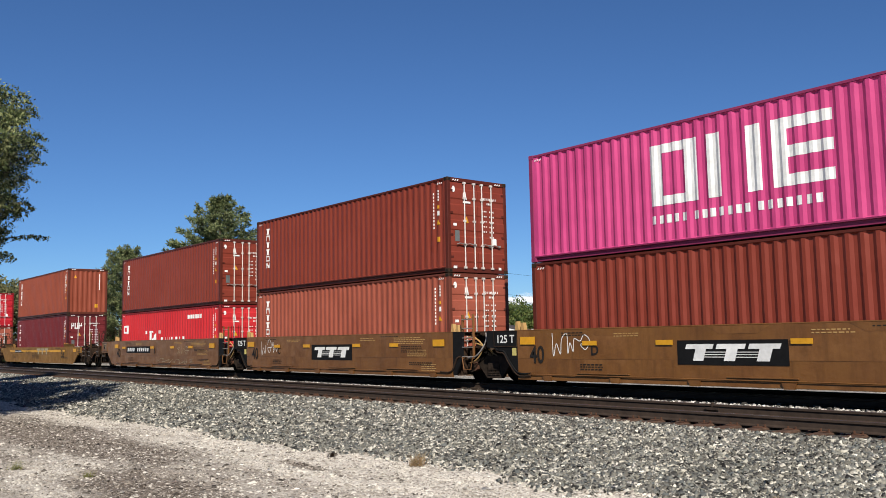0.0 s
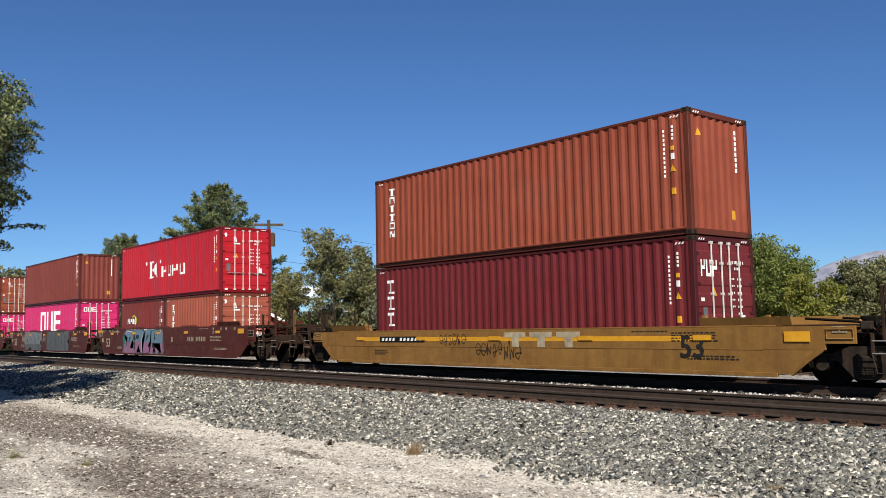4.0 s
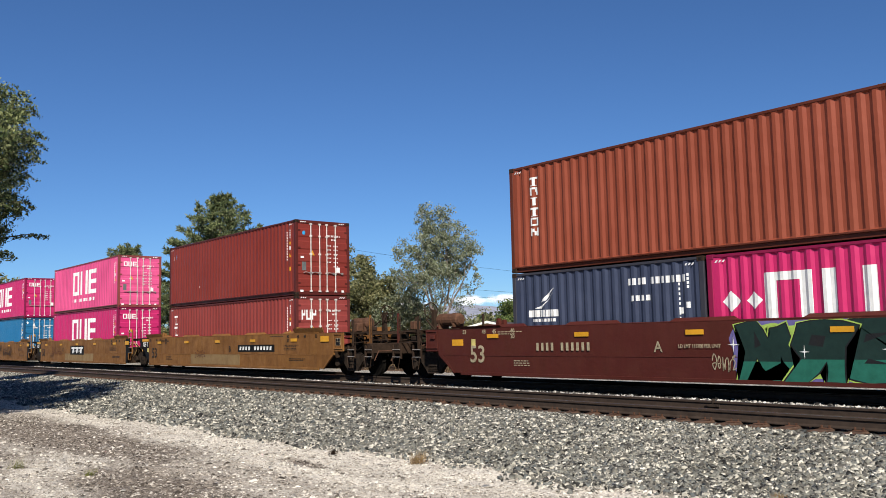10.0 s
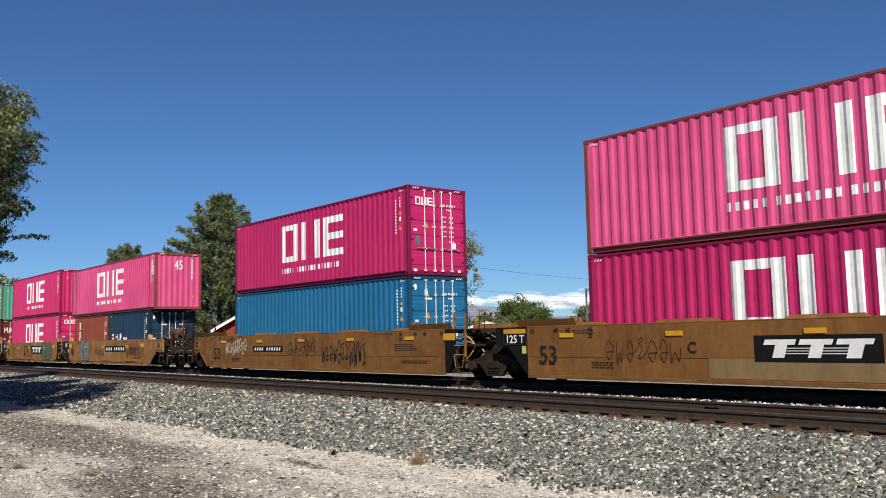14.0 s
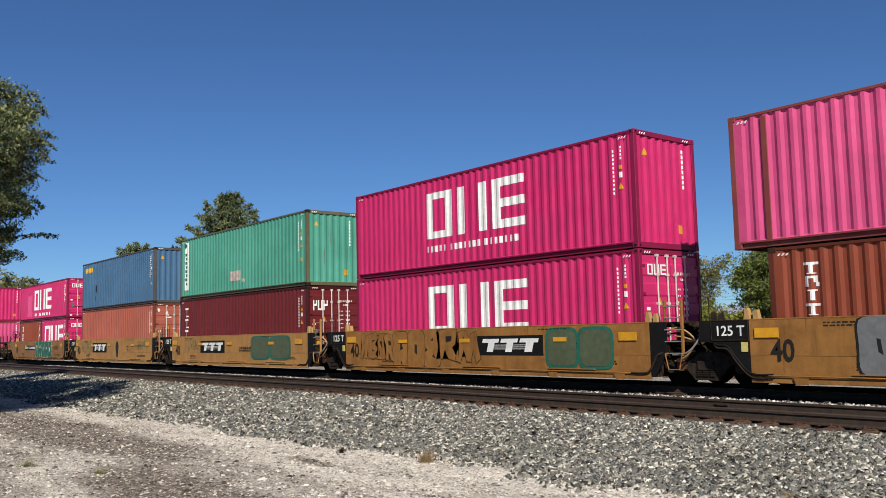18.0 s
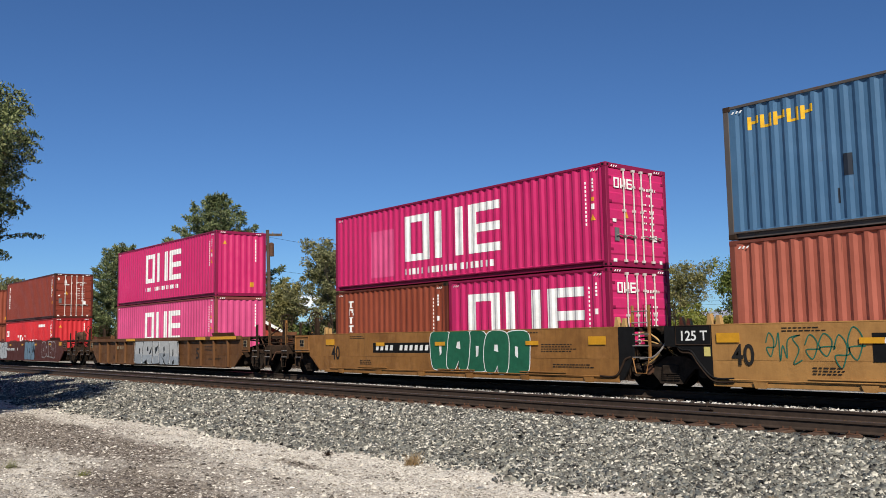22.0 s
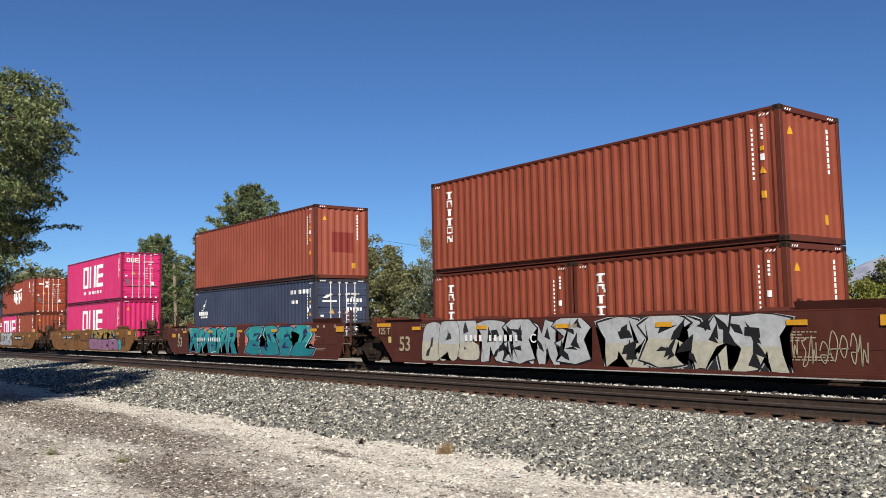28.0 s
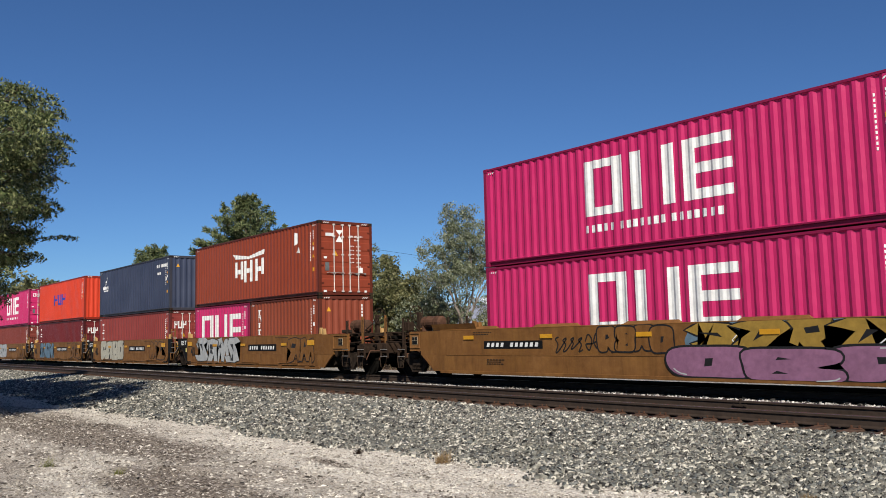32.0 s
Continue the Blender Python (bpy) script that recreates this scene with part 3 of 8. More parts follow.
def side_marks(style, L, H):
    """Painted polygons on the long side seen from the lot: (material, polygons)."""
    out, k = [], style.mark
    mid = L / 2
    if k in ("ring", "ring_small"):
        small = k == "ring_small"
        w, h = (1.05, 1.17) if small else (1.29, 1.43)
        x = (L - 4.27) / 2 if L > 7 else (1.33 if small else 0.85)
        x = x + 0.0 if L > 7 else x
        z = H - (1.65 if small else 1.86 if L < 7 or H < 2.7 else 1.90)
        out.append((WHITE, mark_ring(x, z, w, h)))
        if L > 7:
            out.append((WHITE, dashes(x, x + w * 3.18, z - 0.42, z - 0.23, [1, .75] * 4 + [1, 1.6] + [1, .75] * 6 + [1, 1.6] + [1, .75] * 6 + [1])))
    elif k == "column":
        for i in range(6):
            z = H - 0.36 - i * 0.275
            shape = ([bar(0.74, 1.06, z - 0.055, z), bar(0.86, 0.94, z - 0.215, z - 0.055), bar(0.80, 1.0, z - 0.235, z - 0.2155)],
                     [bar(0.76, 0.84, z - 0.215, z), bar(0.84, 1.02, z - 0.05, z), bar(0.94, 1.02, z - 0.13, z - 0.0505), bar(0.98, 1.06, z - 0.215, z - 0.1305)],
                     [bar(0.86, 0.95, z - 0.215, z), bar(0.80, 0.8595, z - 0.03, z), bar(0.9505, 1.01, z - 0.03, z)],
                     [bar(0.74, 1.06, z - 0.055, z), bar(0.86, 0.94, z - 0.215, z - 0.0555), bar(0.80, 1.0, z - 0.235, z - 0.2155)],
                     [bar(0.76, 0.83, z - 0.215, z), bar(0.97, 1.04, z - 0.215, z), bar(0.83, 0.97, z - 0.045, z), bar(0.83, 0.97, z - 0.215, z - 0.17)],
                     [bar(0.76, 0.83, z - 0.215, z), bar(0.98, 1.05, z - 0.215, z), bar(0.8305, 0.90, z - 0.11, z - 0.02), bar(0.9005, 0.9795, z - 0.20, z - 0.09)])[i]
            out.append((WHITE, shape))
    elif k == "column3":
        out.append((WHITE, [p for i in range(3) for z in [H - 0.42 - i * 0.52] for p in (
            bar(0.60, 0.92, z - 0.09, z), bar(0.70, 0.82, z - 0.38, z - 0.09), bar(0.64, 0.94, z - 0.43, z - 0.37))]))
    elif k == "red_word":
        x, z = 3.92, H - 1.85
        mark = [bar(x + 0.14, x + 0.40, z + 0.09, z + 0.76), bar(x, x + 0.54, z, z + 0.09), bar(x, x + 0.54, z + 0.76, z + 0.85), [(x + 0.42, z + 0.40), (x + 1.09, z), (x + 1.0, z + 0.82)]]
        tick = [bar(x + d, x + d + 0.09, z + 0.70, z + 0.86) for d in (-0.42, -0.26, 1.24, 1.40)]
        out.append((WHITE, mark + tick + word_blocks(x + 1.62, z, 0.52, (0.60, 0.28, 0.72, 0.60), 0.19)))
        if H < 2.7:
            out.append((WHITE, [bar(0.32, 0.98, H - 1.08, H - 0.66)] + dashes(8.64, 10.3, H - 0.52, H - 0.34, [3, .6] * 11 + [3])))
            out.append((plain("flag_red", (0.6, 0.03, 0.05)), [bar(0.5, 0.8, H - 0.98, H - 0.76)]))
    elif k == "wing":
        x, z = 0.72, H - 0.98
        out.append((WHITE, [[(x + 0.1, z), (x + 0.35, z), (x + 0.78, z + 0.40), (x + 0.45, z + 0.12)], [(x + 0.3, z + 0.16), (x + 0.5, z + 0.2), (x + 0.8, z + 0.52), (x + 0.62, z + 0.42)]]
                    + dashes(x - 0.12, x + 0.92, z - 0.22, z - 0.04, [4, .4, 3, .5, 4, .4, 5, .4, 3]) + dashes(x, x + 0.82, z - 0.35, z - 0.27, [3, 1] * 7 + [3])))
        out.append((WHITE, dashes(L - 2.12, L - 0.50, H - 0.54, H - 0.38, [2, 1] * 3 + [2, 3] + [2, 1] * 6 + [2]) + dashes(L - 2.05, L - 1.50, H - 0.92, H - 0.79, [2, 1] * 3 + [2]) + [bar(L - 0.70, L - 0.60, H - 1.26, H - 1.12)]))
    elif k == "flag":
        x, z = 0.42, H * 0.42
        out.append((WHITE, [bar(x, x + 0.42, z + 0.28, z + 0.36, 0.05), bar(x, x + 0.42, z + 0.08, z + 0.16, 0.05)] + word_blocks(x + 0.62, z, 0.38, (0.30, 0.30, 0.30), 0.05)
                    + dashes(x + 1.75, x + 2.4, z + 0.05, z + 0.17, [3, .6] * 3 + [3])))
        out.append((plain("flag_red", (0.6, 0.03, 0.05)), [bar(x, x + 0.42, z + 0.18, z + 0.26, 0.05)]))
    elif k == "panel":
        out.append((WHITE, [bar(0.46, 0.92, H - 2.48, H - 0.20)]))
        ink = plain("sign_ink", (0.02, 0.10, 0.09))
        out.append((ink, [bar(0.58 + 0.03 * (i % 2), 0.82, H - 0.84 - i * 0.20, H - 0.70 - i * 0.20) for i in range(8)] + [[(0.46, H - 0.30), (0.58, H - 0.20), (0.72, H - 0.34), (0.56, H - 0.50)]]))
        out.append((plain("bare_patch", (0.42, 0.36, 0.32), 0.7, vary=0.4), [bar(5.5, 6.5, 0.55, 0.98), bar(6.55, 6.9, 0.45, 0.6)]))
    elif k == "amber_word":
        out.append((plain("amber", (0.75, 0.42, 0.02)), [p for q in word_blocks(0.57, H - 0.60, 0.28, (0.25, 0.25, 0.25, 0.25, 0.25), 0.045) for p in (q,)]))
        out.append((plain("dark_scrape", (0.012, 0.018, 0.03)), [bar(2.55, 2.72, 1.02, 1.45), bar(3.62, 3.67, 1.35, H - 0.1), bar(2.4, 2.44, 0.5, 0.8)]))
    elif k == "chevrons":
        x, z = 4.47, H - 2.0
        out.append((WHITE, [[(x - 0.1, z + 1.32), (x + 1.5, z + 1.12), (x + 1.5, z + 1.00), (x + 0.1, z + 1.10)], [(x + 1.5, z + 1.12), (x + 3.1, z + 1.32), (x + 2.95, z + 1.10), (x + 1.5, z + 1.00)]]
                    + [p for i in range(3) for a in [x + 0.06 + i * 1.02] for p in (bar(a, a + 0.26, z + (0.25, 0.0, 0.0)[i], z + 0.95), bar(a + 0.60, a + 0.86, z + (0.15, 0.0, 0.25)[i], z + 0.95), bar(a + 0.26, a + 0.60, z + 0.40, z + 0.60))]))
        out.append((WHITE, [[(L - 2.05, H - 0.85), (L - 1.75, H - 0.75), (L - 1.7, H - 0.35), (L - 1.95, H - 0.3)], [(L - 1.85, H - 1.1), (L - 1.55, H - 1.15), (L - 1.6, H - 0.9)]]))
    elif k == "blue_word":
        out.append((plain("deep_blue", (0.02, 0.05, 0.35)), word_blocks(4.4, H - 1.7, 0.75, (0.9, 0.9, 0.9), 0.14)))
    elif k == "disc":
        ring = [(0.78 + 0.09 * math.cos(a), H - 0.52 + 0.11 * math.sin(a)) for a in (i * math.pi / 6 for i in range(12))]
        out.append((plain("sticker_blue", (0.03, 0.28, 0.55)), [ring]))
        out.append((WHITE, [bar(0.74, 0.82, H - 0.53, H - 0.51), bar(0.45, 0.53, H - 0.66, H - 0.48), bar(3.35, 3.5, 0.75, 0.83)]))
    elif k == "bow":
        x, z = 0.95, 1.55
        arc = [(x + 0.95 + 0.30 * math.cos(a), z + 0.02 + 0.30 * math.sin(a)) for a in (math.pi * (-0.3 + i * 0.16) for i in range(8))]
        arc += [(x + 0.95 + 0.22 * math.cos(a), z + 0.02 + 0.24 * math.sin(a)) for a in (math.pi * (-0.3 + i * 0.16) for i in reversed(range(8)))]
        out.append((plain("lime", (0.45, 0.62, 0.04)), [[arc[i], arc[i + 1], arc[14 - i], arc[15 - i]] for i in range(7)]))
        out.append((WHITE, word_blocks(x, z - 0.14, 0.26, (0.24, 0.12, 0.18, 0.18, 0.18, 0.10), 0.03)))
    if k == "ring_small":
        out.append((WHITE, [[(0.34, 1.55), (0.56, 1.78), (0.78, 1.55), (0.56, 1.32)], [(0.92, 1.55), (1.10, 1.74), (1.28, 1.55), (1.10, 1.36)]]))
    if style.tail:
        # number column, size code and hazard stickers near the right-hand end
        x = L - 0.70
        out.append((WHITE, column(x, x + 0.034, H - 0.42, 0.105, 0.062, 11) if L > 7 else column(x, x + 0.034, H - 0.45, 0.11, 0.06, 10)))
        out.append((WHITE, column(L - 0.46, L - 0.41, H - 0.36, 0.09, 0.06, 4) + [bar(L - 0.49, L - 0.40, H - 1.14, H - 1.0)]))
        out.append((YELLOW, ([bar(L - 0.49, L - 0.40, H - 0.93, H - 0.83), TRI(L - 0.53, H - 1.42, 0.16)] + ([bar(L - 0.51, L - 0.39, H - 1.95, H - 1.80)] if style.colour[0] < 0.4 else [])) if L > 7 else [bar(L - 0.76, L - 0.64, 0.92, 1.1)]))
    elif L > 7 and k != "wing":
        out.append((WHITE, column(L - 0.9, L - 0.83, H - 0.42, 0.125, 0.09, 10) + column(L - 0.6, L - 0.53, H - 0.38, 0.11, 0.08, 4)))
    return out


def door_leaf(bm, w, h):
    """A door leaf with pressed horizontal panels, facing -y."""
    outline = [(0.05, 0), (0.0, 0)]
    for i in range(5):
        z0 = h * (0.06 + 0.185 * i)
        z1 = z0 + h * 0.13
        outline += [(0.0, z0), (-0.019, z0 + 0.04), (-0.019, z1 - 0.04), (0.0, z1)]
    section(bm, outline + [(0.0, h), (0.05, h)], 0, w)


def lock_bar(bm, h):
    rod(bm, (0, -0.045, -0.03), (0, -0.045, h + 0.03), 0.021, 6)
    for z in (0.0, h * 0.27, h * 0.55, h * 0.82, h):
        box(bm, -0.05, 0.05, -0.065, -0.012, z - 0.03, z + 0.03)


def lock_handle(bm):
    tube(bm, [(0, -0.065, 0.0), (0.10, -0.075, 0.03), (0.2, -0.075, 0.01), (0.36, -0.07, 0.0)], 0.015, 5)
    box(bm, 0.28, 0.36, -0.07, -0.022, -0.04, 0.03)


def ends_marks(style, w, h, doors):
    out = []
    if doors:
        out.append((WHITE, dashes(1.36, 1.98, h - 0.61, h - 0.54, [1, .9] * 3 + [1, 2] + [1, .9] * 5 + [1, 2, 1]) + dashes(1.60, 1.82, h - 0.75, h - 0.69, [1, .8] * 3 + [1])
                    + [p for i in range(5) for p in dashes(1.40, 1.58, h - 0.98 - i * 0.16, h - 0.94 - i * 0.16, [1, .8, 1, .8, 1])] + [p for i in range(6) for p in dashes(1.70, 1.88, h - 0.99 - i * 0.16, h - 0.94 - i * 0.16, [1, .8, 1, .8, 1])]
                    + [bar(1.82, 1.98, h - 2.02, h - 1.80) if h > 2.6 else bar(1.82, 1.98, h - 1.9, h - 1.75)] + [bar(0.22, 0.36, h - 1.48, h - 1.40), bar(0.20, 0.34, 0.12, 0.2), bar(2.05, 2.16, 0.12, 0.2)]))
        out.append((GREY, [bar(0.28, 0.46, h - 1.95, h - 1.62)]))
        if style.mark in ("ring", "ring_small"):
            out.append((WHITE, mark_ring(0.30, h - 0.62, 0.21, 0.26)))
        elif style.mark == "column3":
            out.append((WHITE, word_blocks(0.25, h - 0.92, 0.38, (0.16, 0.2, 0.2), 0.04)))
            out.append((YELLOW, [bar(0.22, 0.52, 0.62, 0.86)]))
        elif style.mark == "disc":
            out.append((plain("sticker_blue", (0.03, 0.28, 0.55)), [[(0.36 + 0.07 * math.cos(a), h - 0.5 + 0.08 * math.sin(a)) for a in (i * math.pi / 5 for i in range(10))]]))
        elif style.mark == "wing":
            out.append((WHITE, [[(0.3, h - 0.75), (0.5, h - 0.75), (0.78, h - 0.6), (0.5, h - 0.62)], bar(0.3, 0.95, h - 0.9, h - 0.84)] + dashes(1.4, 2.1, h - 0.90, h - 0.76, [2, 1] * 4 + [2]) + dashes(1.4, 2.1, h - 1.25, h - 1.12, [2, 1] * 4 + [2])))
            out.append((YELLOW, [bar(0.3, 0.75, 0.55, 1.0)]))
        elif style.mark == "chevrons":
            out.append((WHITE, [[(0.75, h - 0.35), (1.1, h - 0.35), (0.92, h - 0.55)], [(0.75, h - 0.82), (1.1, h - 0.82), (0.92, h - 0.55)], bar(0.3, 0.68, h - 0.6, h - 0.48)]))
        else:
            out.append((WHITE, [[(0.62, h - 0.66), (0.78, h - 0.66), (0.72, h - 0.40), (0.62, h - 0.44)], bar(0.62, 0.92, h - 0.76, h - 0.70), [(0.24 + 0.07 * math.cos(a), h - 0.36 + 0.1 * math.sin(a)) for a in (i * math.pi / 4 for i in range(8))]]))
        out.append((YELLOW, [TRI(0.64, h - 1.36, 0.20)]))
    else:
        out.append((WHITE, column(w - 0.52, w - 0.47, h - 0.32, 0.13, 0.095, 8)))
        out.append((YELLOW, [TRI(0.35, h - 0.6, 0.18), bar(w - 0.78, w - 0.58, 0.42, 0.64)] if style.colour[0] < 0.5 else [TRI(w - 0.5, 0.62, 0.16)]))
    return out


THINGS = []      # (thing, train coordinate, y, z) of all that runs with the train


def container(u_left, z, L, H, style, doors, label, extra=""):
    """A steel freight container; u_left is its rear end along the train."""
    W = 2.438
    c = tagged(new("shipping_container"), label, "shipping container", "containers on the freight train")
    THINGS.append((c, u_left, 0.0, z))
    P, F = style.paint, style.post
    y0 = -W / 2
    post_at = [0.0, L - 0.13] if L < 13 else [0.76, L - 0.76 - 0.13]
    ends = [0.0, L - 0.13]
    post = shared(("corner_post", H), lambda b: box(b, 0, 0.13, 0, 0.12, 0.11, H - 0.11, 0.008), F)
    cast = shared(("corner_casting", 0), lambda b: box(b, -0.004, 0.174, -0.004, 0.158, 0, 0.118, 0.01), DARKBROWN if style.colour[0] < 0.3 else F)
    for x in sorted(set(ends + post_at)):
        for yy, m in ((y0, 1), (-y0, -1)):
            p = part("corner_post", post, F, c)
            p.matrix_basis = Matrix.Translation((x if m > 0 else x + 0.13, yy, 0)) @ Matrix.Rotation(0 if m > 0 else math.pi, 4, "Z")
    for x in (0.0, L):
        for yy in (y0, -y0):
            for zz in (0.0, H - 0.118):
                turn = math.pi if (x == 0.0) != (yy > 0) else 0.0
                o = part("corner_casting", cast, F, c)
                sx, sy = (1 if x == 0.0 else -1), (1 if yy < 0 else -1)
                o.matrix_basis = Matrix.Translation((x, yy, zz)) @ Matrix.Diagonal((sx, sy, 1, 1))
                if yy < 0 and x > 0:
                    # the dark inside each hole is a black block set on the casting
                    h = part("casting_hole", shared(("casting_hole_r", 0), lambda b: box(b, -0.12, -0.05, -0.007, 0.0, 0.03, 0.085), BLACK), BLACK, c)
                    h.location = (x, yy, zz)
                    h = part("casting_hole", shared(("casting_hole_e", 0), lambda b: box(b, -0.006, 0.007, 0.05, 0.11, 0.03, 0.085), BLACK), BLACK, c)
                    h.location = (x, yy, zz)
    # rails in the darker frame paint, which stands in for shade round stacked boxes
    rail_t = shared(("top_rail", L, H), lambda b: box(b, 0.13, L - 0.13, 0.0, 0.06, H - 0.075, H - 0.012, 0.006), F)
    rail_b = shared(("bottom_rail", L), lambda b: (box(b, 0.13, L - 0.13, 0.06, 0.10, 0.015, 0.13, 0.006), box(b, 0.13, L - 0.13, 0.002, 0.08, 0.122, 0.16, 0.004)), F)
    wall_len = L - 0.26
    wall = shared(("side_wall", L, H), lambda b: corrugated(b, wall_len, H - 0.235), P)
    for yy, turn in ((y0, 0.0), (-y0, math.pi)):
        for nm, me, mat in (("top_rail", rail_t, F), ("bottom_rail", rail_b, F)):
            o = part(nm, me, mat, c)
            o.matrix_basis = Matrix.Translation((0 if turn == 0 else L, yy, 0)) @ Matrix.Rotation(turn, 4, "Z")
        o = part("side_wall", wall, P, c)
        o.matrix_basis = Matrix.Translation((0.13 if turn == 0 else L - 0.13, yy + (0.012 if turn == 0 else -0.012), 0.16)) @ Matrix.Rotation(turn, 4, "Z")
    fold = [(x + 0.13, d + 0.012) for x, d in folds(wall_len)]
    mark_parts(side_marks(style, L, H), fold, c, Matrix.Translation((0, y0, 0)))
    # black and yellow warning hatches beside the top castings
    hatch = shared(("warning_hatch", 0), lambda b: [b.faces.new([b.verts.new((x, -0.003, zz)) for x, zz in ((k, 0), (k + 0.045, 0), (k + 0.085, 0.05), (k + 0.04, 0.05))]) for k in (0, 0.09, 0.18)], WHITE)
    part("warning_hatch", hatch, WHITE, c).location = (0.2, y0 + 0.008, H - 0.185)
    part("warning_hatch", hatch, WHITE, c).location = (L - 0.50, y0 + 0.008, H - 0.185)
    # ends
    for right in (True, False):
        inner = W - 0.24
        base = Matrix.Translation((L - 0.03, y0, 0)) @ Matrix.Rotation(radians(90), 4, "Z") if right else Matrix.Translation((0.03, -y0, 0)) @ Matrix.Rotation(radians(-90), 4, "Z")
        head = shared(("end_header", H), lambda b: box(b, 0.12, W - 0.12, -0.02, 0.06, H - 0.13, H - 0.004, 0.006), F)
        sill = shared(("end_sill", 0), lambda b: box(b, 0.12, W - 0.12, -0.015, 0.06, 0.01, 0.15, 0.006), F)
        part("end_header", head, F, c).matrix_basis = base
        part("end_sill", sill, F, c).matrix_basis = base
        if right:
            for x in (0.2, W - 0.5):
                o = part("warning_hatch", hatch, WHITE, c)
                o.matrix_basis = base @ Matrix.Translation((x, -0.022, H - 0.1))
        if right and doors:
            dw, dh = inner / 2 - 0.008, H - 0.30
            leaf = shared(("door", H), lambda b: door_leaf(b, dw, dh), P)
            lb = shared(("locking_bar", H), lambda b: lock_bar(b, dh), LOCKBAR)
            lh = shared(("locking_handle", 0), lock_handle, GALV)
            for i in (0, 1):
                d = part("door", leaf, P, c)
                d.matrix_basis = base @ Matrix.Translation((0.12 + i * (dw + 0.016), 0.0, 0.155))
                for k in (0.50, 0.86) if i == 0 else (0.14, 0.50):
                    o = part("locking_bar", lb, LOCKBAR, d, "galvanised locking bar")
                    o.location = (dw * k, 0.0, 0.0)
                    o = part("locking_handle", lh, GALV, d)
                    o.location = (dw * k - (0.34 if i == 0 else 0.02), -0.002, dh * 0.27)
                for zz in (0.12, 0.38, 0.64, 0.9):
                    hinge = shared(("hinge", 0), lambda b: box(b, -0.03, 0.10, -0.03, 0.0, -0.035, 0.035, 0.006), F)
                    o = part("hinge", hinge, F, d)
                    o.location = (0.0 if i == 0 else dw - 0.07, 0, dh * zz)
            mark_parts(ends_marks(style, W, H, True), [(0, 0), (W, 0)], c, base, 0.026)
        else:
            ew = shared(("end_wall", H), lambda b: corrugated(b, inner, H - 0.25), P)
            part("end_wall", ew, P, c).matrix_basis = base @ Matrix.Translation((0.12, 0.0, 0.135))
            if right:
                f2 = [(x + 0.12, d) for x, d in folds(inner)]
                mark_parts(ends_marks(style, W, H, False), f2, c, base)
    roof = shared(("roof", L, H), lambda b: (box(b, 0.05, L - 0.05, y0 + 0.03, -y0 - 0.03, H - 0.05, H - 0.012),), P)
    part("roof", roof, P, c)

    def under(b):
        box(b, 0.1, L - 0.1, y0 + 0.06, -y0 - 0.06, 0.12, 0.16)
        for i in range(int(L / 0.9)):
            box(b, 0.4 + i * 0.9, 0.46 + i * 0.9, y0 + 0.07, -y0 - 0.07, 0.02, 0.12)
    tagged(part("floor", shared(("floor", L), under, DARKBROWN), DARKBROWN, c), kind="stuff")
    return c


PINK = Style("bright pink", (0.465, 0.0165, 0.108), 0.4, 0.05, 0.2, mark="ring")
PINK20 = Style("pink", (0.465, 0.0165, 0.108), 0.4, 0.05, 0.2, mark="ring_small")
LILACPINK = Style("pale lilac pink", (0.45, 0.048, 0.165), 0.5, 0.05, 0.6, mark="ring")
PALEPINK = Style("faded pink", (0.50, 0.062, 0.175), 0.55, 0.2, 0.6, post=(0.17, 0.038, 0.035), mark="ring")
DEEPPINK = Style("deep magenta", (0.40, 0.012, 0.10), 0.4, 0.1, 0.2, mark="ring")
BROWN = Style("brown", (0.175, 0.031, 0.0175), 0.42, 0.2, 0.25, mark="column")
BROWNPLAIN = Style("unmarked brown", (0.175, 0.030, 0.017), 0.45, 0.3, 0.3)
RUSTBROWN = Style("rusty orange brown", (0.205, 0.046, 0.023), 0.5, 0.4, 0.35, mark="column")
SALMON = Style("faded salmon brown", (0.255, 0.064, 0.038), 0.55, 0.3, 0.5, mark="column")
SALMONP = Style("faded plain brown", (0.31, 0.085, 0.055), 0.55, 0.6, 0.5)
DULLBROWN = Style("dull orange brown", (0.225, 0.054, 0.031), 0.55, 0.5, 0.4)
PLAINBROWN = Style("plain brown", (0.155, 0.033, 0.024), 0.5, 0.5, 0.4)
MAROON = Style("maroon", (0.115, 0.014, 0.016), 0.45, 0.2, 0.2, mark="column3")
MAROON2 = Style("dark red", (0.165, 0.024, 0.017), 0.42, 0.2, 0.25, mark="disc")
MAROON3 = Style("red brown", (0.20, 0.035, 0.030), 0.5, 0.25, 0.35, mark="column3")
RED = Style("signal red", (0.37, 0.008, 0.015), 0.38, 0.1, 0.15, mark="red_word")
REDF = Style("faded red", (0.44, 0.020, 0.025), 0.5, 0.1, 0.5, mark="red_word")
NAVY = Style("navy blue", (0.032, 0.041, 0.074), 0.5, 0.25, 0.5, post=(0.03, 0.03, 0.04), mark="wing")
NAVYF = Style("dark blue", (0.010, 0.030, 0.062), 0.45, 0.3, 0.3, mark="flag")
AZURE = Style("azure blue", (0.012, 0.115, 0.25), 0.45, 0.25, 0.3)
STEELBLUE = Style("steel blue", (0.050, 0.118, 0.212), 0.5, 0.55, 0.4, post=(0.07, 0.06, 0.055), mark="amber_word")
GREEN = Style("jade green", (0.060, 0.255, 0.188), 0.5, 0.85, 0.5, post=(0.10, 0.10, 0.055), mark="panel")
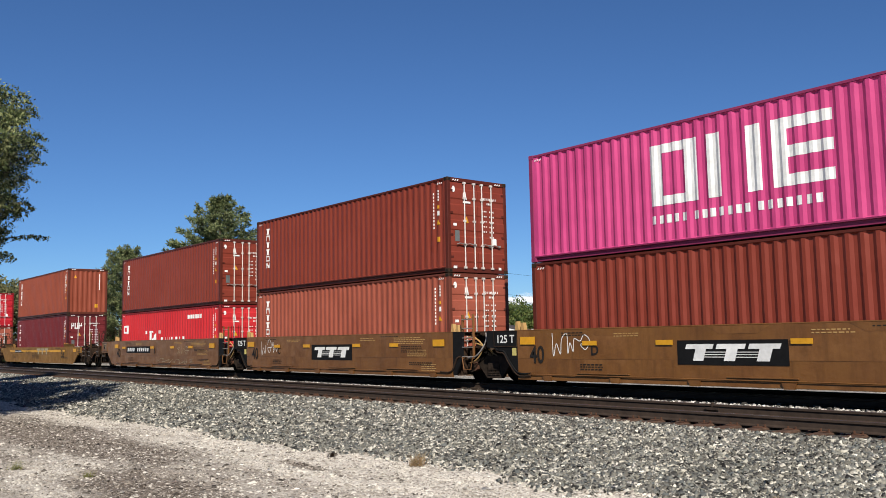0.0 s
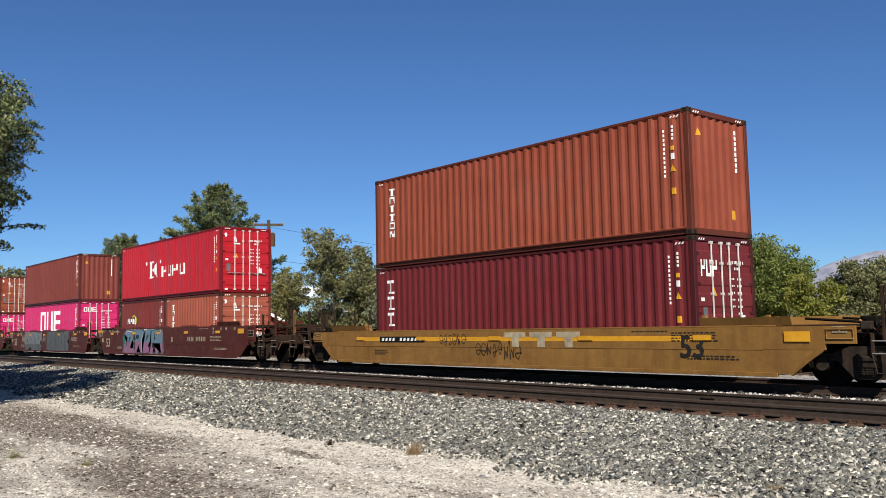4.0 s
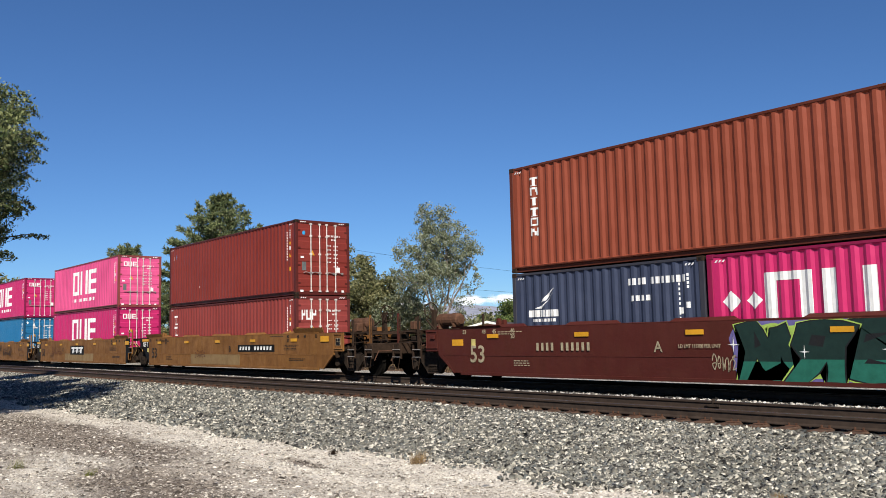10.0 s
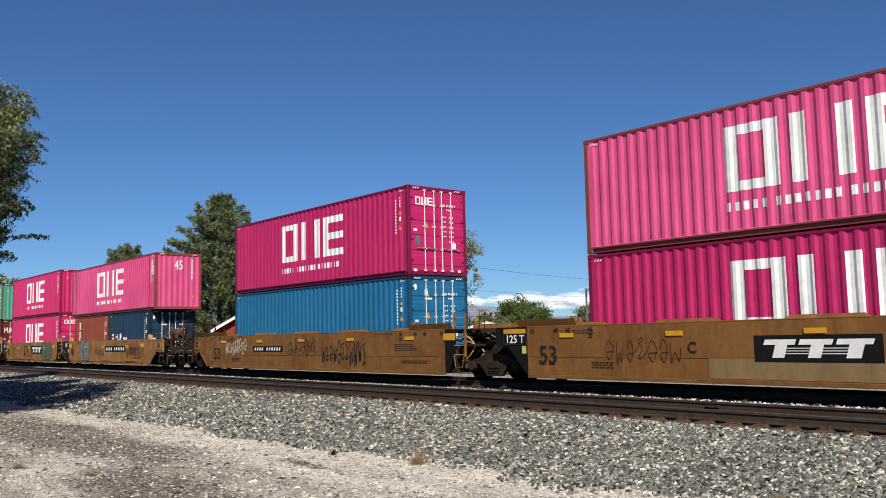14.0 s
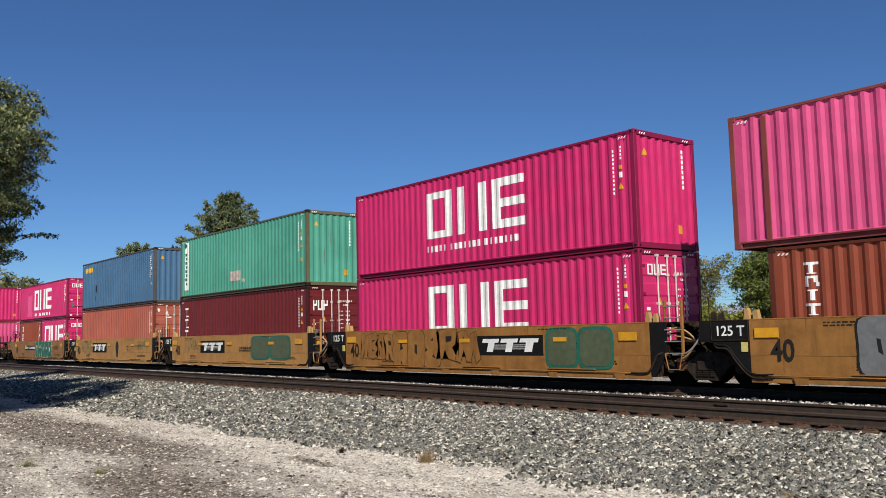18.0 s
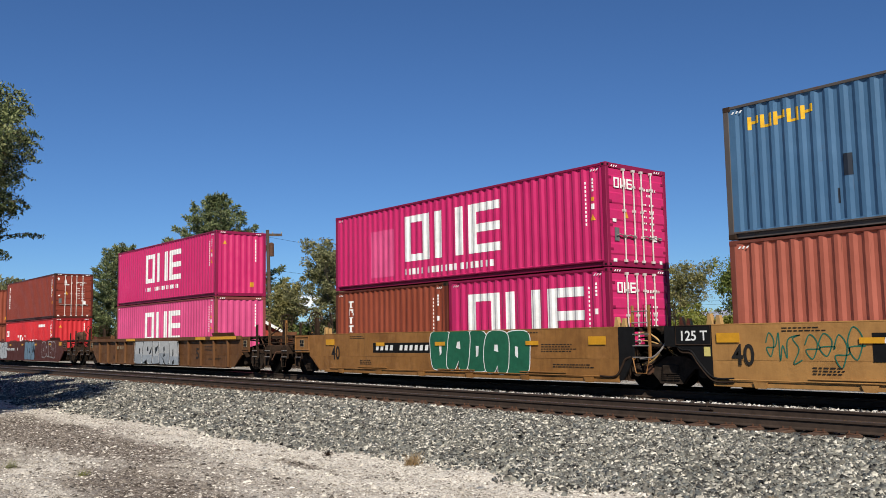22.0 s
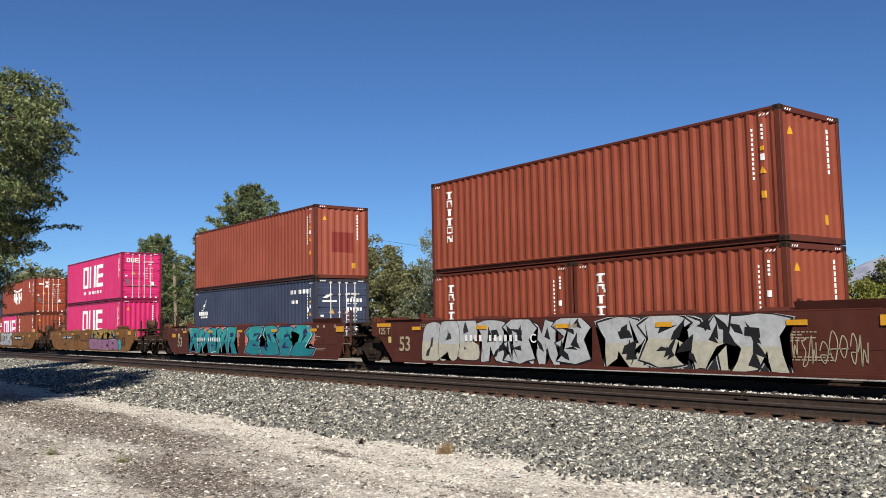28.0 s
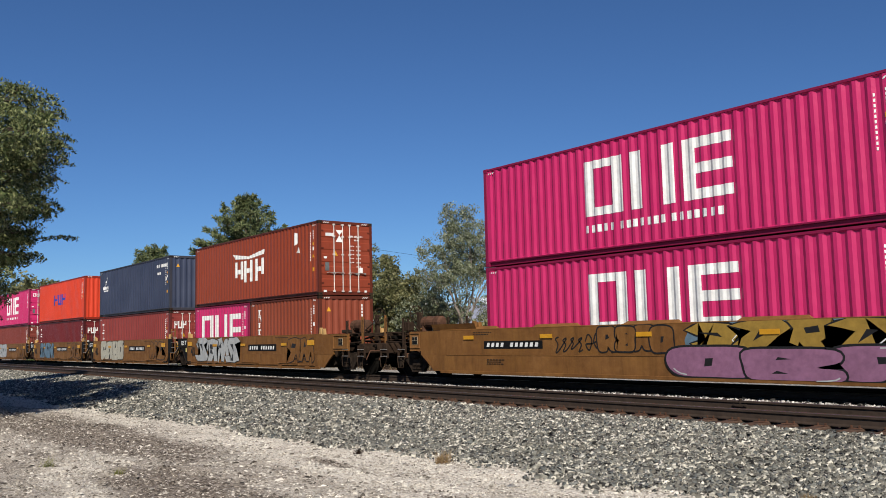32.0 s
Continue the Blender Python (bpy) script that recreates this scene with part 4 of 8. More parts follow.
ORANGE = Style("orange red", (0.52, 0.045, 0.018), 0.42, 0.15, 0.25, mark="blue_word")
LOGOBROWN = Style("chestnut brown", (0.22, 0.040, 0.018), 0.42, 0.15, 0.2, mark="chevrons")
BOWBROWN = Style("dark reddish brown", (0.15, 0.026, 0.022), 0.5, 0.3, 0.3, mark="bow")
HC, STD = 2.896, 2.591
FLOOR_Z = 0.366

# centre along the train, then the load: upper box, lower boxes
LOADS = [
    (-10.23, (LILACPINK, HC, False), [(BROWNPLAIN, HC, True, 12.192)]),
    (-25.88, (BROWN, HC, True), [(SALMON, HC, True, 12.192)]),
    (-41.49, (BROWN, HC, True), [(REDF, STD, True, 12.192)]),
    (-63.46, (RUSTBROWN, HC, False), [(MAROON, HC, True, 12.192)]),
    (-87.31, (RED, HC, True), [(BOWBROWN, STD, True, 6.058), (SALMON, STD, True, 6.058)]),
    (-106.77, (PLAINBROWN, HC, False), [(PINK, HC, True, 12.192)]),
    (-126.41, (RUSTBROWN, HC, True), [(NAVY, STD, False, 6.058), (PINK20, STD, True, 6.058)]),
    (-150.37, (MAROON2, HC, True), [(MAROON3, STD, True, 12.192)]),
    (-169.84, (PALEPINK, HC, True), [(DEEPPINK, HC, True, 12.192)]),
    (-189.43, (DEEPPINK, HC, True), [(AZURE, HC, True, 12.192)]),
    (-211.33, (PALEPINK, HC, False), [(RUSTBROWN, STD, False, 6.058), (NAVYF, STD, True, 6.058)]),
    (-226.85, (PINK, HC, False), [(PINK, HC, True, 12.192)]),
    (-242.43, (GREEN, HC, False), [(MAROON, HC, True, 12.192)]),
    (-258.05, (STEELBLUE, HC, False), [(SALMONP, HC, True, 12.192)]),
    (-273.54, (PINK, STD, True), [(RUSTBROWN, STD, False, 6.058), (PINK, STD, True, 6.058)]),
    (-295.38, (PINK, HC, False), [(PALEPINK, HC, False, 12.192)]),
    (-319.24, (BROWN, HC, True), [(REDF, STD, False, 12.192)]),
    (-339.00, (RUSTBROWN, HC, False), [(RUSTBROWN, STD, False, 6.058), (RUSTBROWN, STD, False, 6.058)]),
    (-358.72, (DULLBROWN, HC, False), [(NAVY, HC, True, 12.192)]),
    (-382.40, (PINK, HC, True), [(PINK, HC, False, 12.192)]),
    (-404.36, (LOGOBROWN, HC, True), [(PINK, STD, False, 6.058), (RUSTBROWN, STD, False, 6.058)]),
    (-419.95, (NAVY, HC, False), [(MAROON3, STD, True, 12.192)]),
    (-435.55, (ORANGE, HC, False), [(MAROON, STD, True, 12.192)]),
    (-451.10, (PINK, HC, True), [(PLAINBROWN, STD, True, 12.192)]),
]


def load_train():
    for i, (centre, (style, high, doors), below) in enumerate(LOADS):
        low = below[0][1]
        long = 13.716 if i == 10 else 12.192
        how = "with barred doors" if doors else "with a blank end"
        top = container(centre - long / 2, FLOOR_Z + low + 0.020, long, high, style, doors,
                        f"{style.word} steel container {how} stacked on another")
        if i == 14:
            bm = bmesh.new()
            painted(bm, [bar(2.1, 3.45, 0.12 + 0.2, 1.86)], [(x + 0.13, d + 0.012) for x, d in folds(12.192 - 0.26)])
            part("paler_patch", bm, PALEPINK.paint, top, "paler overpainted patch").location.y = -1.219
        if i == 18:
            bm = bmesh.new()
            painted(bm, [bar(0.75, 1.75, 1.05, 1.85)], [(x + 0.12, d) for x, d in folds(2.438 - 0.24)])
            part("red_patch", bm, MAROON2.paint, top, "darker red repair patch").matrix_basis = Matrix.Translation((12.192 - 0.03, -1.219, 0)) @ Matrix.Rotation(radians(90), 4, "Z")
        if i == 10:
            letters("number", "45", 0.66, (13.716 - 0.36, -1.222, 1.95), WHITE, top, squeeze=0.6)
            letters("number", "45", 0.66, (13.716 - 0.015, 0.0, 2.25), WHITE, top, 90, 0.7)
        if len(below) == 1:
            s, h, d, length = below[0]
            container(centre - length / 2, FLOOR_Z, length, h, s, d, f"{s.word} steel container standing in the well car")
        else:
            for k, (s, h, d, length) in enumerate(below):
                container(centre - 6.096 + k * 6.134, FLOOR_Z, length, h, s, d, f"short {s.word} steel container standing in the well car")


load_train()


# ---- well cars ----
SIDE_Y = -1.45
TTX_OLD = paint("weathered_brown_car_paint", (0.165, 0.070, 0.018), 0.38, 0.5, 0.45, grime=0.6, stain=0.8)
TTX_YEL = paint("faded_yellow_car_paint", (0.37, 0.192, 0.060), 0.6, 0.4, 0.35, grime=0.5, stain=0.45)
TTX_DUN = paint("dun_yellow_car_paint", (0.285, 0.132, 0.034), 0.55, 0.5, 0.4, grime=0.5, stain=0.75)
TTX_RUSSET = paint("russet_car_paint", (0.26, 0.122, 0.034), 0.5, 0.5, 0.4, grime=0.5, stain=0.75)
TTX_MUD = paint("muddy_yellow_car_paint", (0.195, 0.088, 0.023), 0.62, 0.5, 0.5, grime=0.6, stain=0.8)
TTX_LOW = paint("dull_ochre_car_paint", (0.22, 0.112, 0.027), 0.6, 0.45, 0.35, grime=0.5, stain=0.6)
PALE_LOW = paint("pale_ochre_patch", (0.22, 0.145, 0.065), 0.6, 0.3, 0.4, grime=0.4, stain=0.45)
WINE = paint("maroon_car_paint", (0.066, 0.0125, 0.009), 0.55, 0.25, 0.25, grime=0.4, stain=0.3)
WINE2 = paint("oxide_car_paint", (0.072, 0.018, 0.012), 0.6, 0.3, 0.3, grime=0.4, stain=0.35)
RIBBED = paint("dark_brown_car_paint", (0.125, 0.058, 0.022), 0.62, 0.6, 0.4, grime=0.6, stain=0.85)
INK = plain("stencil_black", (0.018, 0.016, 0.014), 0.6)
DIRTYWHITE = plain("stencil_white", (0.36, 0.30, 0.20), 0.6, vary=0.3)


def wheelset(bm):
    r = 0.455
    for side in (-1, 1):
        y = side * 0.72
        rings = [(r + 0.028, y - side * 0.055), (r + 0.026, y - side * 0.03), (r, y - side * 0.02), (r - 0.006, y + side * 0.065), (r - 0.06, y + side * 0.065), (r - 0.075, y + side * 0.03), (0.13, y + side * 0.045), (0.12, y + side * 0.10), (0.085, y + side * 0.10)]
        loops = [[bm.verts.new((rr * math.cos(a), yy, rr * math.sin(a))) for a in (2 * math.pi * k / 24 for k in range(24))] for rr, yy in rings]
        for a, b in zip(loops, loops[1:]):
            for k in range(24):
                bm.faces.new((a[k], a[(k + 1) % 24], b[(k + 1) % 24], b[k]))
        bm.faces.new(loops[-1])
        bm.faces.new(loops[0])
    rod(bm, (0, -0.9, 0), (0, 0.9, 0), 0.078, 10)


def side_frame(bm):
    out = [(-1.10, 0.36), (-1.10, 0.60), (-0.72, 0.66), (-0.36, 0.80), (0.36, 0.80), (0.72, 0.66), (1.10, 0.60), (1.10, 0.36), (0.95, 0.36), (0.92, 0.52), (0.62, 0.52), (0.38, 0.28), (0.30, 0.18), (-0.30, 0.18), (-0.38, 0.28), (-0.62, 0.52), (-0.92, 0.52), (-0.95, 0.36)]
    prism(bm, out, -1.10, -0.98)


def springs(bm):
    for i in range(3):
        for k in range(6):
            box(bm, -0.24 + i * 0.17, -0.10 + i * 0.17, -1.13, -1.0, 0.27 + k * 0.045, 0.295 + k * 0.045)


CASTING = plain("weathered_casting", (0.105, 0.070, 0.047), 0.85, vary=0.45)
WHEELS = []      # (wheelset, train coordinate of the car)
TRUCK_STEEL = plain("truck_casting", (0.034, 0.025, 0.019), 0.9, vary=0.5, gloss=0.06)


def truck(car, x, u):
    t = part("truck", shared("bolster", lambda b: (box(b, -0.22, 0.22, -1.15, 1.15, 0.38, 0.62, 0.03),), TRUCK_STEEL), TRUCK_STEEL, car, "dark cast-steel two-axle truck")
    t.location.x = x
    sf = shared("side_frame", side_frame, TRUCK_STEEL)
    sp = shared("spring_pack", springs, TRUCK_STEEL)
    for turn in (0, math.pi):
        for nm, me in (("side_frame", sf), ("spring_pack", sp)):
            o = part(nm, me, TRUCK_STEEL, t)
            if nm == "spring_pack":
                tagged(o, kind="stuff")
            o.matrix_basis = Matrix.Rotation(turn, 4, "Z")
        for dx in (-0.89, 0.89):
            cap = part("bearing_cap", shared("bearing_cap", lambda b: rod(b, (0, -1.17, 0), (0, -0.95, 0), 0.13, 12), TRUCK_STEEL), TRUCK_STEEL, t)
            cap.matrix_basis = Matrix.Rotation(turn, 4, "Z") @ Matrix.Translation((dx, 0, 0.457))
    for dx in (-0.89, 0.89):
        w = part("wheelset", shared("wheelset", wheelset, DARK), DARK, t, "steel wheels on an axle")
        w.location = (dx, 0, 0.457)
        WHEELS.append((w, dx, u + x))
    return t


def ladder(bm, w, z0, z1):
    """Two angle-iron stringers with a stirrup that narrows below them."""
    for x in (0, w):
        box(bm, x - 0.028, x + 0.028, -0.03, 0.03, z0, z1, 0.006)
    tube(bm, [(0, -0.05, z0 + 0.05), (0.22 * w, -0.07, z0 - 0.30), (0.85 * w, -0.07, z0 - 0.30), (w, -0.05, z0 + 0.05)], 0.016, 5)


def hang_ladder(car, w, z0, z1, rungs, mat, at, label=""):
    bm = bmesh.new()
    ladder(bm, w, z0, z1)
    ob = part("ladder", bm, mat, car, label)
    ob.location = at
    rung = shared(("rung", w), lambda b: rod(b, (0, -0.03, 0), (w, -0.03, 0), 0.015, 6), GALV)
    for i in range(rungs):
        part("rung", rung, GALV, ob).location.z = z0 + 0.06 + (z1 - z0 - 0.2) * i / max(1, rungs - 1)


def handrail(bm, w, z0, z1):
    tube(bm, [(0, 0, z0), (0, 0, z1), (w, 0, z1), (w, 0, z0)], 0.012, 5)


def brake_wheel(bm):
    for k in range(18):
        a, b = 2 * math.pi * k / 18, 2 * math.pi * (k + 1) / 18
        rod(bm, (0, 0.26 * math.cos(a), 0.26 * math.sin(a)), (0, 0.26 * math.cos(b), 0.26 * math.sin(b)), 0.018, 5)
    for k in range(6):
        a = 2 * math.pi * k / 6
        rod(bm, (0, 0, 0), (0, 0.26 * math.cos(a), 0.26 * math.sin(a)), 0.013, 4)


def reservoir(bm):
    n = [(-0.55, 0.02), (-0.53, 0.14), (-0.45, 0.20), (0.45, 0.20), (0.53, 0.14), (0.55, 0.02)]
    tube(bm, [(x, 0, 0) for x, _ in n], [r for _, r in n], 14)
    for x in (-0.25, 0.25):
        tube(bm, [(x - 0.02, 0, 0), (x + 0.02, 0, 0)], [0.212, 0.212], 14)


def flat_poly(bm, poly, y):
    bm.faces.new([bm.verts.new((x, y, z)) for x, z in poly])


# spray-painted blocks in a unit square: an outline that runs anticlockwise, and the slits cut into it
BLADES = [
    ([(0.02, 0.0), (0.30, 0.03), (0.34, 0.36), (0.56, 0.02), (0.98, -0.04), (0.72, 0.40), (0.94, 0.62), (0.84, 0.96), (0.40, 1.04), (-0.10, 0.92), (0.10, 0.60)], [[(0.40, 0.58), (0.66, 0.62), (0.62, 0.78), (0.38, 0.76)]]),
    ([(-0.04, 0.10), (0.40, -0.03), (0.96, 0.04), (0.74, 0.20), (0.98, 0.42), (0.68, 0.56), (1.06, 0.82), (0.78, 1.02), (0.20, 0.98), (-0.08, 0.78), (0.14, 0.52)], [[(0.34, 0.28), (0.70, 0.30), (0.42, 0.38)], [(0.36, 0.62), (0.80, 0.76), (0.42, 0.74)]]),
    ([(0.0, 0.02), (0.24, -0.02), (0.36, 0.40), (0.50, 0.02), (0.70, 0.0), (0.80, 0.44), (0.92, -0.04), (1.12, 0.10), (0.92, 0.98), (0.66, 0.90), (0.56, 0.70), (0.40, 1.02), (0.04, 0.94), (0.12, 0.48)], [[(0.30, 0.56), (0.44, 0.62), (0.34, 0.84)]]),
    ([(-0.06, 0.06), (0.30, 0.0), (0.92, 0.02), (1.10, 0.24), (0.64, 0.28), (0.98, 0.74), (0.80, 1.0), (0.26, 1.03), (-0.06, 0.84), (0.34, 0.70), (0.06, 0.34)], [[(0.40, 0.40), (0.70, 0.72), (0.50, 0.74)]])]
BUBBLES = [
    ([(0.05, 0.04), (0.50, -0.02), (0.95, 0.05), (1.02, 0.50), (0.95, 0.95), (0.50, 1.03), (0.05, 0.95), (-0.02, 0.50)], [[(0.44, 0.36), (0.56, 0.40), (0.58, 0.64), (0.46, 0.62)]]),
    ([(0.04, 0.02), (0.36, 0.0), (0.46, 0.20), (0.62, 0.0), (0.96, 0.04), (1.02, 0.55), (0.90, 0.98), (0.48, 1.03), (0.06, 0.95), (-0.02, 0.45)], [[(0.42, 0.50), (0.60, 0.54), (0.56, 0.72), (0.44, 0.70)]]),
    ([(0.02, 0.05), (0.45, -0.02), (0.98, 0.03), (1.0, 0.36), (0.76, 0.46), (1.02, 0.62), (0.98, 0.97), (0.50, 1.02), (0.02, 0.96), (-0.03, 0.50)], [[(0.30, 0.24), (0.46, 0.26), (0.34, 0.34)], [(0.34, 0.68), (0.52, 0.70), (0.38, 0.78)]])]


def closed(points, per=4):
    """A smooth closed line through the points."""
    n, out = len(points), []
    for i in range(n):
        a, b, c, d = (points[(i + k) % n] for k in (-1, 0, 1, 2))
        for k in range(per):
            t = k / per
            out.append(tuple(0.5 * (2 * q + (r - p) * t + (2 * p - 5 * q + 4 * r - w) * t * t + (3 * q - p - 3 * r + w) * t ** 3) for p, q, r, w in zip(a, b, c, d)))
    return out


def grown(poly, d):
    """The outline moved outwards by d."""
    n, out = len(poly), []
    for i in range(n):
        a, b, c = (Vector(poly[(i + k) % n]) for k in (-1, 0, 1))
        e, f = (b - a), (c - b)
        if e.length < 1e-6 or f.length < 1e-6:
            out.append(tuple(b))
            continue
        e.normalize(), f.normalize()
        m = Vector((e.y + f.y, -e.x - f.x))
        k = min(1.35, 2.0 / max(0.3, m.length_squared) ** 0.5)
        if m.length > 1e-6:
            b = b + m.normalized() * d * (k if m.length < 1.6 else 1.0)
        out.append(tuple(b))
    return out


def below(poly, level):
    """The part of an outline under a level."""
    return [(x, z) for z, x in cut([(z, x) for x, z in poly], -9.0, level)]


def glide(points, per=5):
    """A smooth line through the points."""
    if len(points) < 3:
        return [tuple(p) for p in points]
    p = [points[0]] + list(points) + [points[-1]]
    out = []
    for i in range(1, len(p) - 2):
        for k in range(per):
            t = k / per
            out.append(tuple(0.5 * ((2 * b) + (c - a) * t + (2 * a - 5 * b + 4 * c - d) * t * t + (3 * b - a - 3 * c + d) * t ** 3) for a, b, c, d in zip(p[i - 1], p[i], p[i + 1], p[i + 2])))
    return out + [tuple(points[-1])]


def glide3(points, per=4):
    return glide(points, per)


def stroke(bm, points, widths, y, lo=0.25, hi=1.475):
    """A flat sprayed band along a line; ends are rounded by a cap."""
    row = []
    n = len(points)
    for i, (x, z) in enumerate(points):
        a, b = points[max(0, i - 1)], points[min(n - 1, i + 1)]
        d = Vector((b[0] - a[0], b[1] - a[1]))
        d = d.normalized() if d.length > 1e-6 else Vector((1, 0))
        w = widths[i] / 2 if isinstance(widths, list) else widths / 2
        ends = [(x - d.y * s * w, z + d.x * s * w) for s in (-1, 1)]
        if i in (0, n - 1):
            e = -0.5 if i == 0 else 0.5
            ends = [(px + d.x * w * e, pz + d.y * w * e) for px, pz in ends]
        row.append([bm.verts.new((px, y, min(max(pz, lo), hi))) for px, pz in ends])
    for a, b in zip(row, row[1:]):
        try:
            bm.faces.new((a[0], a[1], b[1], b[0]))
        except ValueError:
            pass


def graffiti(car, x0, x1, z0, z1, count, fills, line, seed, halo=None, shine=None, rim=None, sharp=False, slash=0, level=0.5, edge=0.045, out=0.0):
    """A sprayed piece: leaning blocks that overlap, each with a dark outline, slits, a second colour below and a few highlights."""
    r = random.Random(seed)
    w, h = (x1 - x0) / count, z1 - z0
    keep = lambda q: [(x, min(max(z, 0.262), 1.478)) for x, z in q]
    for k, mat in enumerate(halo or ()):
        pts = []
        for i in range(44):
            a = 2 * math.pi * i / 44
            px = (x0 + x1) / 2 + (x1 - x0) * (0.535 - 0.05 * k + 0.035 * r.random()) * math.copysign(abs(math.cos(a)) ** 0.5, math.cos(a))
            pz = (z0 + z1) / 2 + h * (0.50 - 0.10 * k + 0.10 * r.random()) * math.copysign(abs(math.sin(a)) ** 0.6, math.sin(a))
            pts.append((px, pz))
        part("graffiti_cloud", bmesh_poly(keep(closed(pts, 2)), SIDE_Y - 0.003 - 0.0015 * k), mat, car, "soft sprayed background cloud")
    last = None
    for i in range(count):
        pick = r.choice([k for k in range(4 if sharp else 3) if k != last])
        last = pick
        outline, slits = (BLADES if sharp else BUBBLES)[pick]
        lean, drop = r.uniform(-0.16, 0.18), r.uniform(-0.05, 0.05) * h
        flip = r.random() < 0.4
        fat = r.uniform(0.98, 1.14) * (1.10 if sharp else 1.04)

        def put(q):
            if flip:
                q = [(1 - x, z) for x, z in q][::-1]
            q = [(x + r.uniform(-0.03, 0.03), z + r.uniform(-0.02, 0.02)) for x, z in q]
            return [(x0 + w * (i + 0.5) + w * fat * (x - 0.5) + lean * (z - 0.5) * w, z0 + h * z + drop) for x, z in q]
        body = put(outline)
        body = closed(body, 4) if not sharp else [p for a, b in zip(body, body[1:] + body[:1]) for p in (a, ((a[0] + b[0]) / 2 + r.uniform(-0.025, 0.025) * w, (a[1] + b[1]) / 2 + r.uniform(-0.02, 0.02) * h))]
        y = SIDE_Y - 0.0062 - 0.0042 * (i % 2) - out
        shape = part("graffiti_shape", bmesh_poly(keep(grown(body, edge)), y), line, car)
        if rim is not None:
            part("graffiti_rim", bmesh_poly(keep(grown(body, edge + 0.03)), y + 0.0008), rim, shape)
        part("graffiti_fill", bmesh_poly(keep(body), y - 0.0010), fills[0], shape)
        if len(fills) > 1:
            under = below(grown(body, -0.004), z0 + h * (level + r.uniform(-0.08, 0.08)))
            if len(under) > 2:
                part("graffiti_shade", bmesh_poly(keep(under), y - 0.0018), fills[1], shape)
        cuts = bmesh.new()
        for q in slits:
            flat_poly(cuts, keep(put(q)), y - 0.0027)
        for k in range(slash):
            a, b = r.uniform(0.05, 0.85), r.uniform(0.0, 0.75)
            q = put([(a, b), (a + r.uniform(0.1, 0.3), b + r.uniform(0.02, 0.10)), (a + r.uniform(0.0, 0.35), b + r.uniform(0.2, 0.45)), (a + 0.06, b + 0.16)])
            flat_poly(cuts, keep(q), y - 0.0028 - 0.0002 * k)
        tagged(part("graffiti_slit", cuts, line, shape), kind="stuff")
        if shine is not None:
            bm = bmesh.new()
            at = r.randrange(len(body))
            seg = [body[(at + k) % len(body)] for k in range(4)]
            mid = (x0 + w * (i + 0.5), (z0 + z1) / 2)
            stroke(bm, [(p + (mid[0] - p) * 0.10, q + (mid[1] - q) * 0.10) for p, q in seg], 0.03, y - 0.0036)
            part("graffiti_highlight", bm, shine, shape)


def sparkles(car, spots, mat):
    """Four-pointed sprayed stars."""
    for x, z, s in spots:
        q = [(x + s * (1.0 if k % 2 == 0 else 0.16) * math.cos(k * math.pi / 4), z + s * (1.3 if k % 2 == 0 else 0.16) * math.sin(k * math.pi / 4)) for k in range(8)]
        part("sprayed_star", bmesh_poly(q, SIDE_Y - 0.0155), mat, car)


def bmesh_poly(poly, y):
    bm = bmesh.new()
    flat_poly(bm, poly, y)
    bmesh.ops.triangulate(bm, faces=bm.faces)
    return bm


def scrawl(car, x0, x1, z0, z1, strokes, mat, seed, th=0.022):
    """A quick looping signature in spray or marker."""
    r = random.Random(seed)
    bm = bmesh.new()
    turns = max(3, strokes // 2)
    pts, k = [], 0
    h, w = z1 - z0, (x1 - x0)
    for i in range(turns):
        kind = r.random()
        cx = x0 + w * (i + 0.5) / turns
        hw, hh = w / turns * r.uniform(0.35, 0.75), h * r.uniform(0.30, 0.5)
        cz = z0 + h * 0.5 + r.uniform(-0.12, 0.12) * h
        if kind < 0.4:
            pts += [(cx - hw * 0.6, cz + hh * 0.2), (cx, cz + hh), (cx + hw * 0.8, cz + hh * 0.3), (cx + hw * 0.2, cz - hh * 0.9), (cx - hw * 0.5, cz - hh * 0.2), (cx + hw, cz - hh * 0.1)]
        elif kind < 0.7:
            pts += [(cx - hw * 0.5, cz + hh), (cx - hw * 0.4, cz - hh), (cx, cz + hh * 0.1), (cx + hw * 0.5, cz - hh * 0.8), (cx + hw * 0.7, cz + hh * 0.5)]
        else:
            pts += [(cx + hw * 0.5, cz + hh * 0.8), (cx - hw * 0.4, cz + hh * 0.6), (cx + hw * 0.3, cz), (cx - hw * 0.4, cz - hh * 0.8), (cx + hw * 0.6, cz - hh * 0.6)]
        if r.random() < 0.45 or i == turns - 1:
            stroke(bm, glide(pts, 5), th, SIDE_Y - 0.0055 - 0.0004 * k, 0.22, 1.49)
            pts, k = [], k + 1
    tagged(part("scrawl", bm, mat, car), kind="stuff")


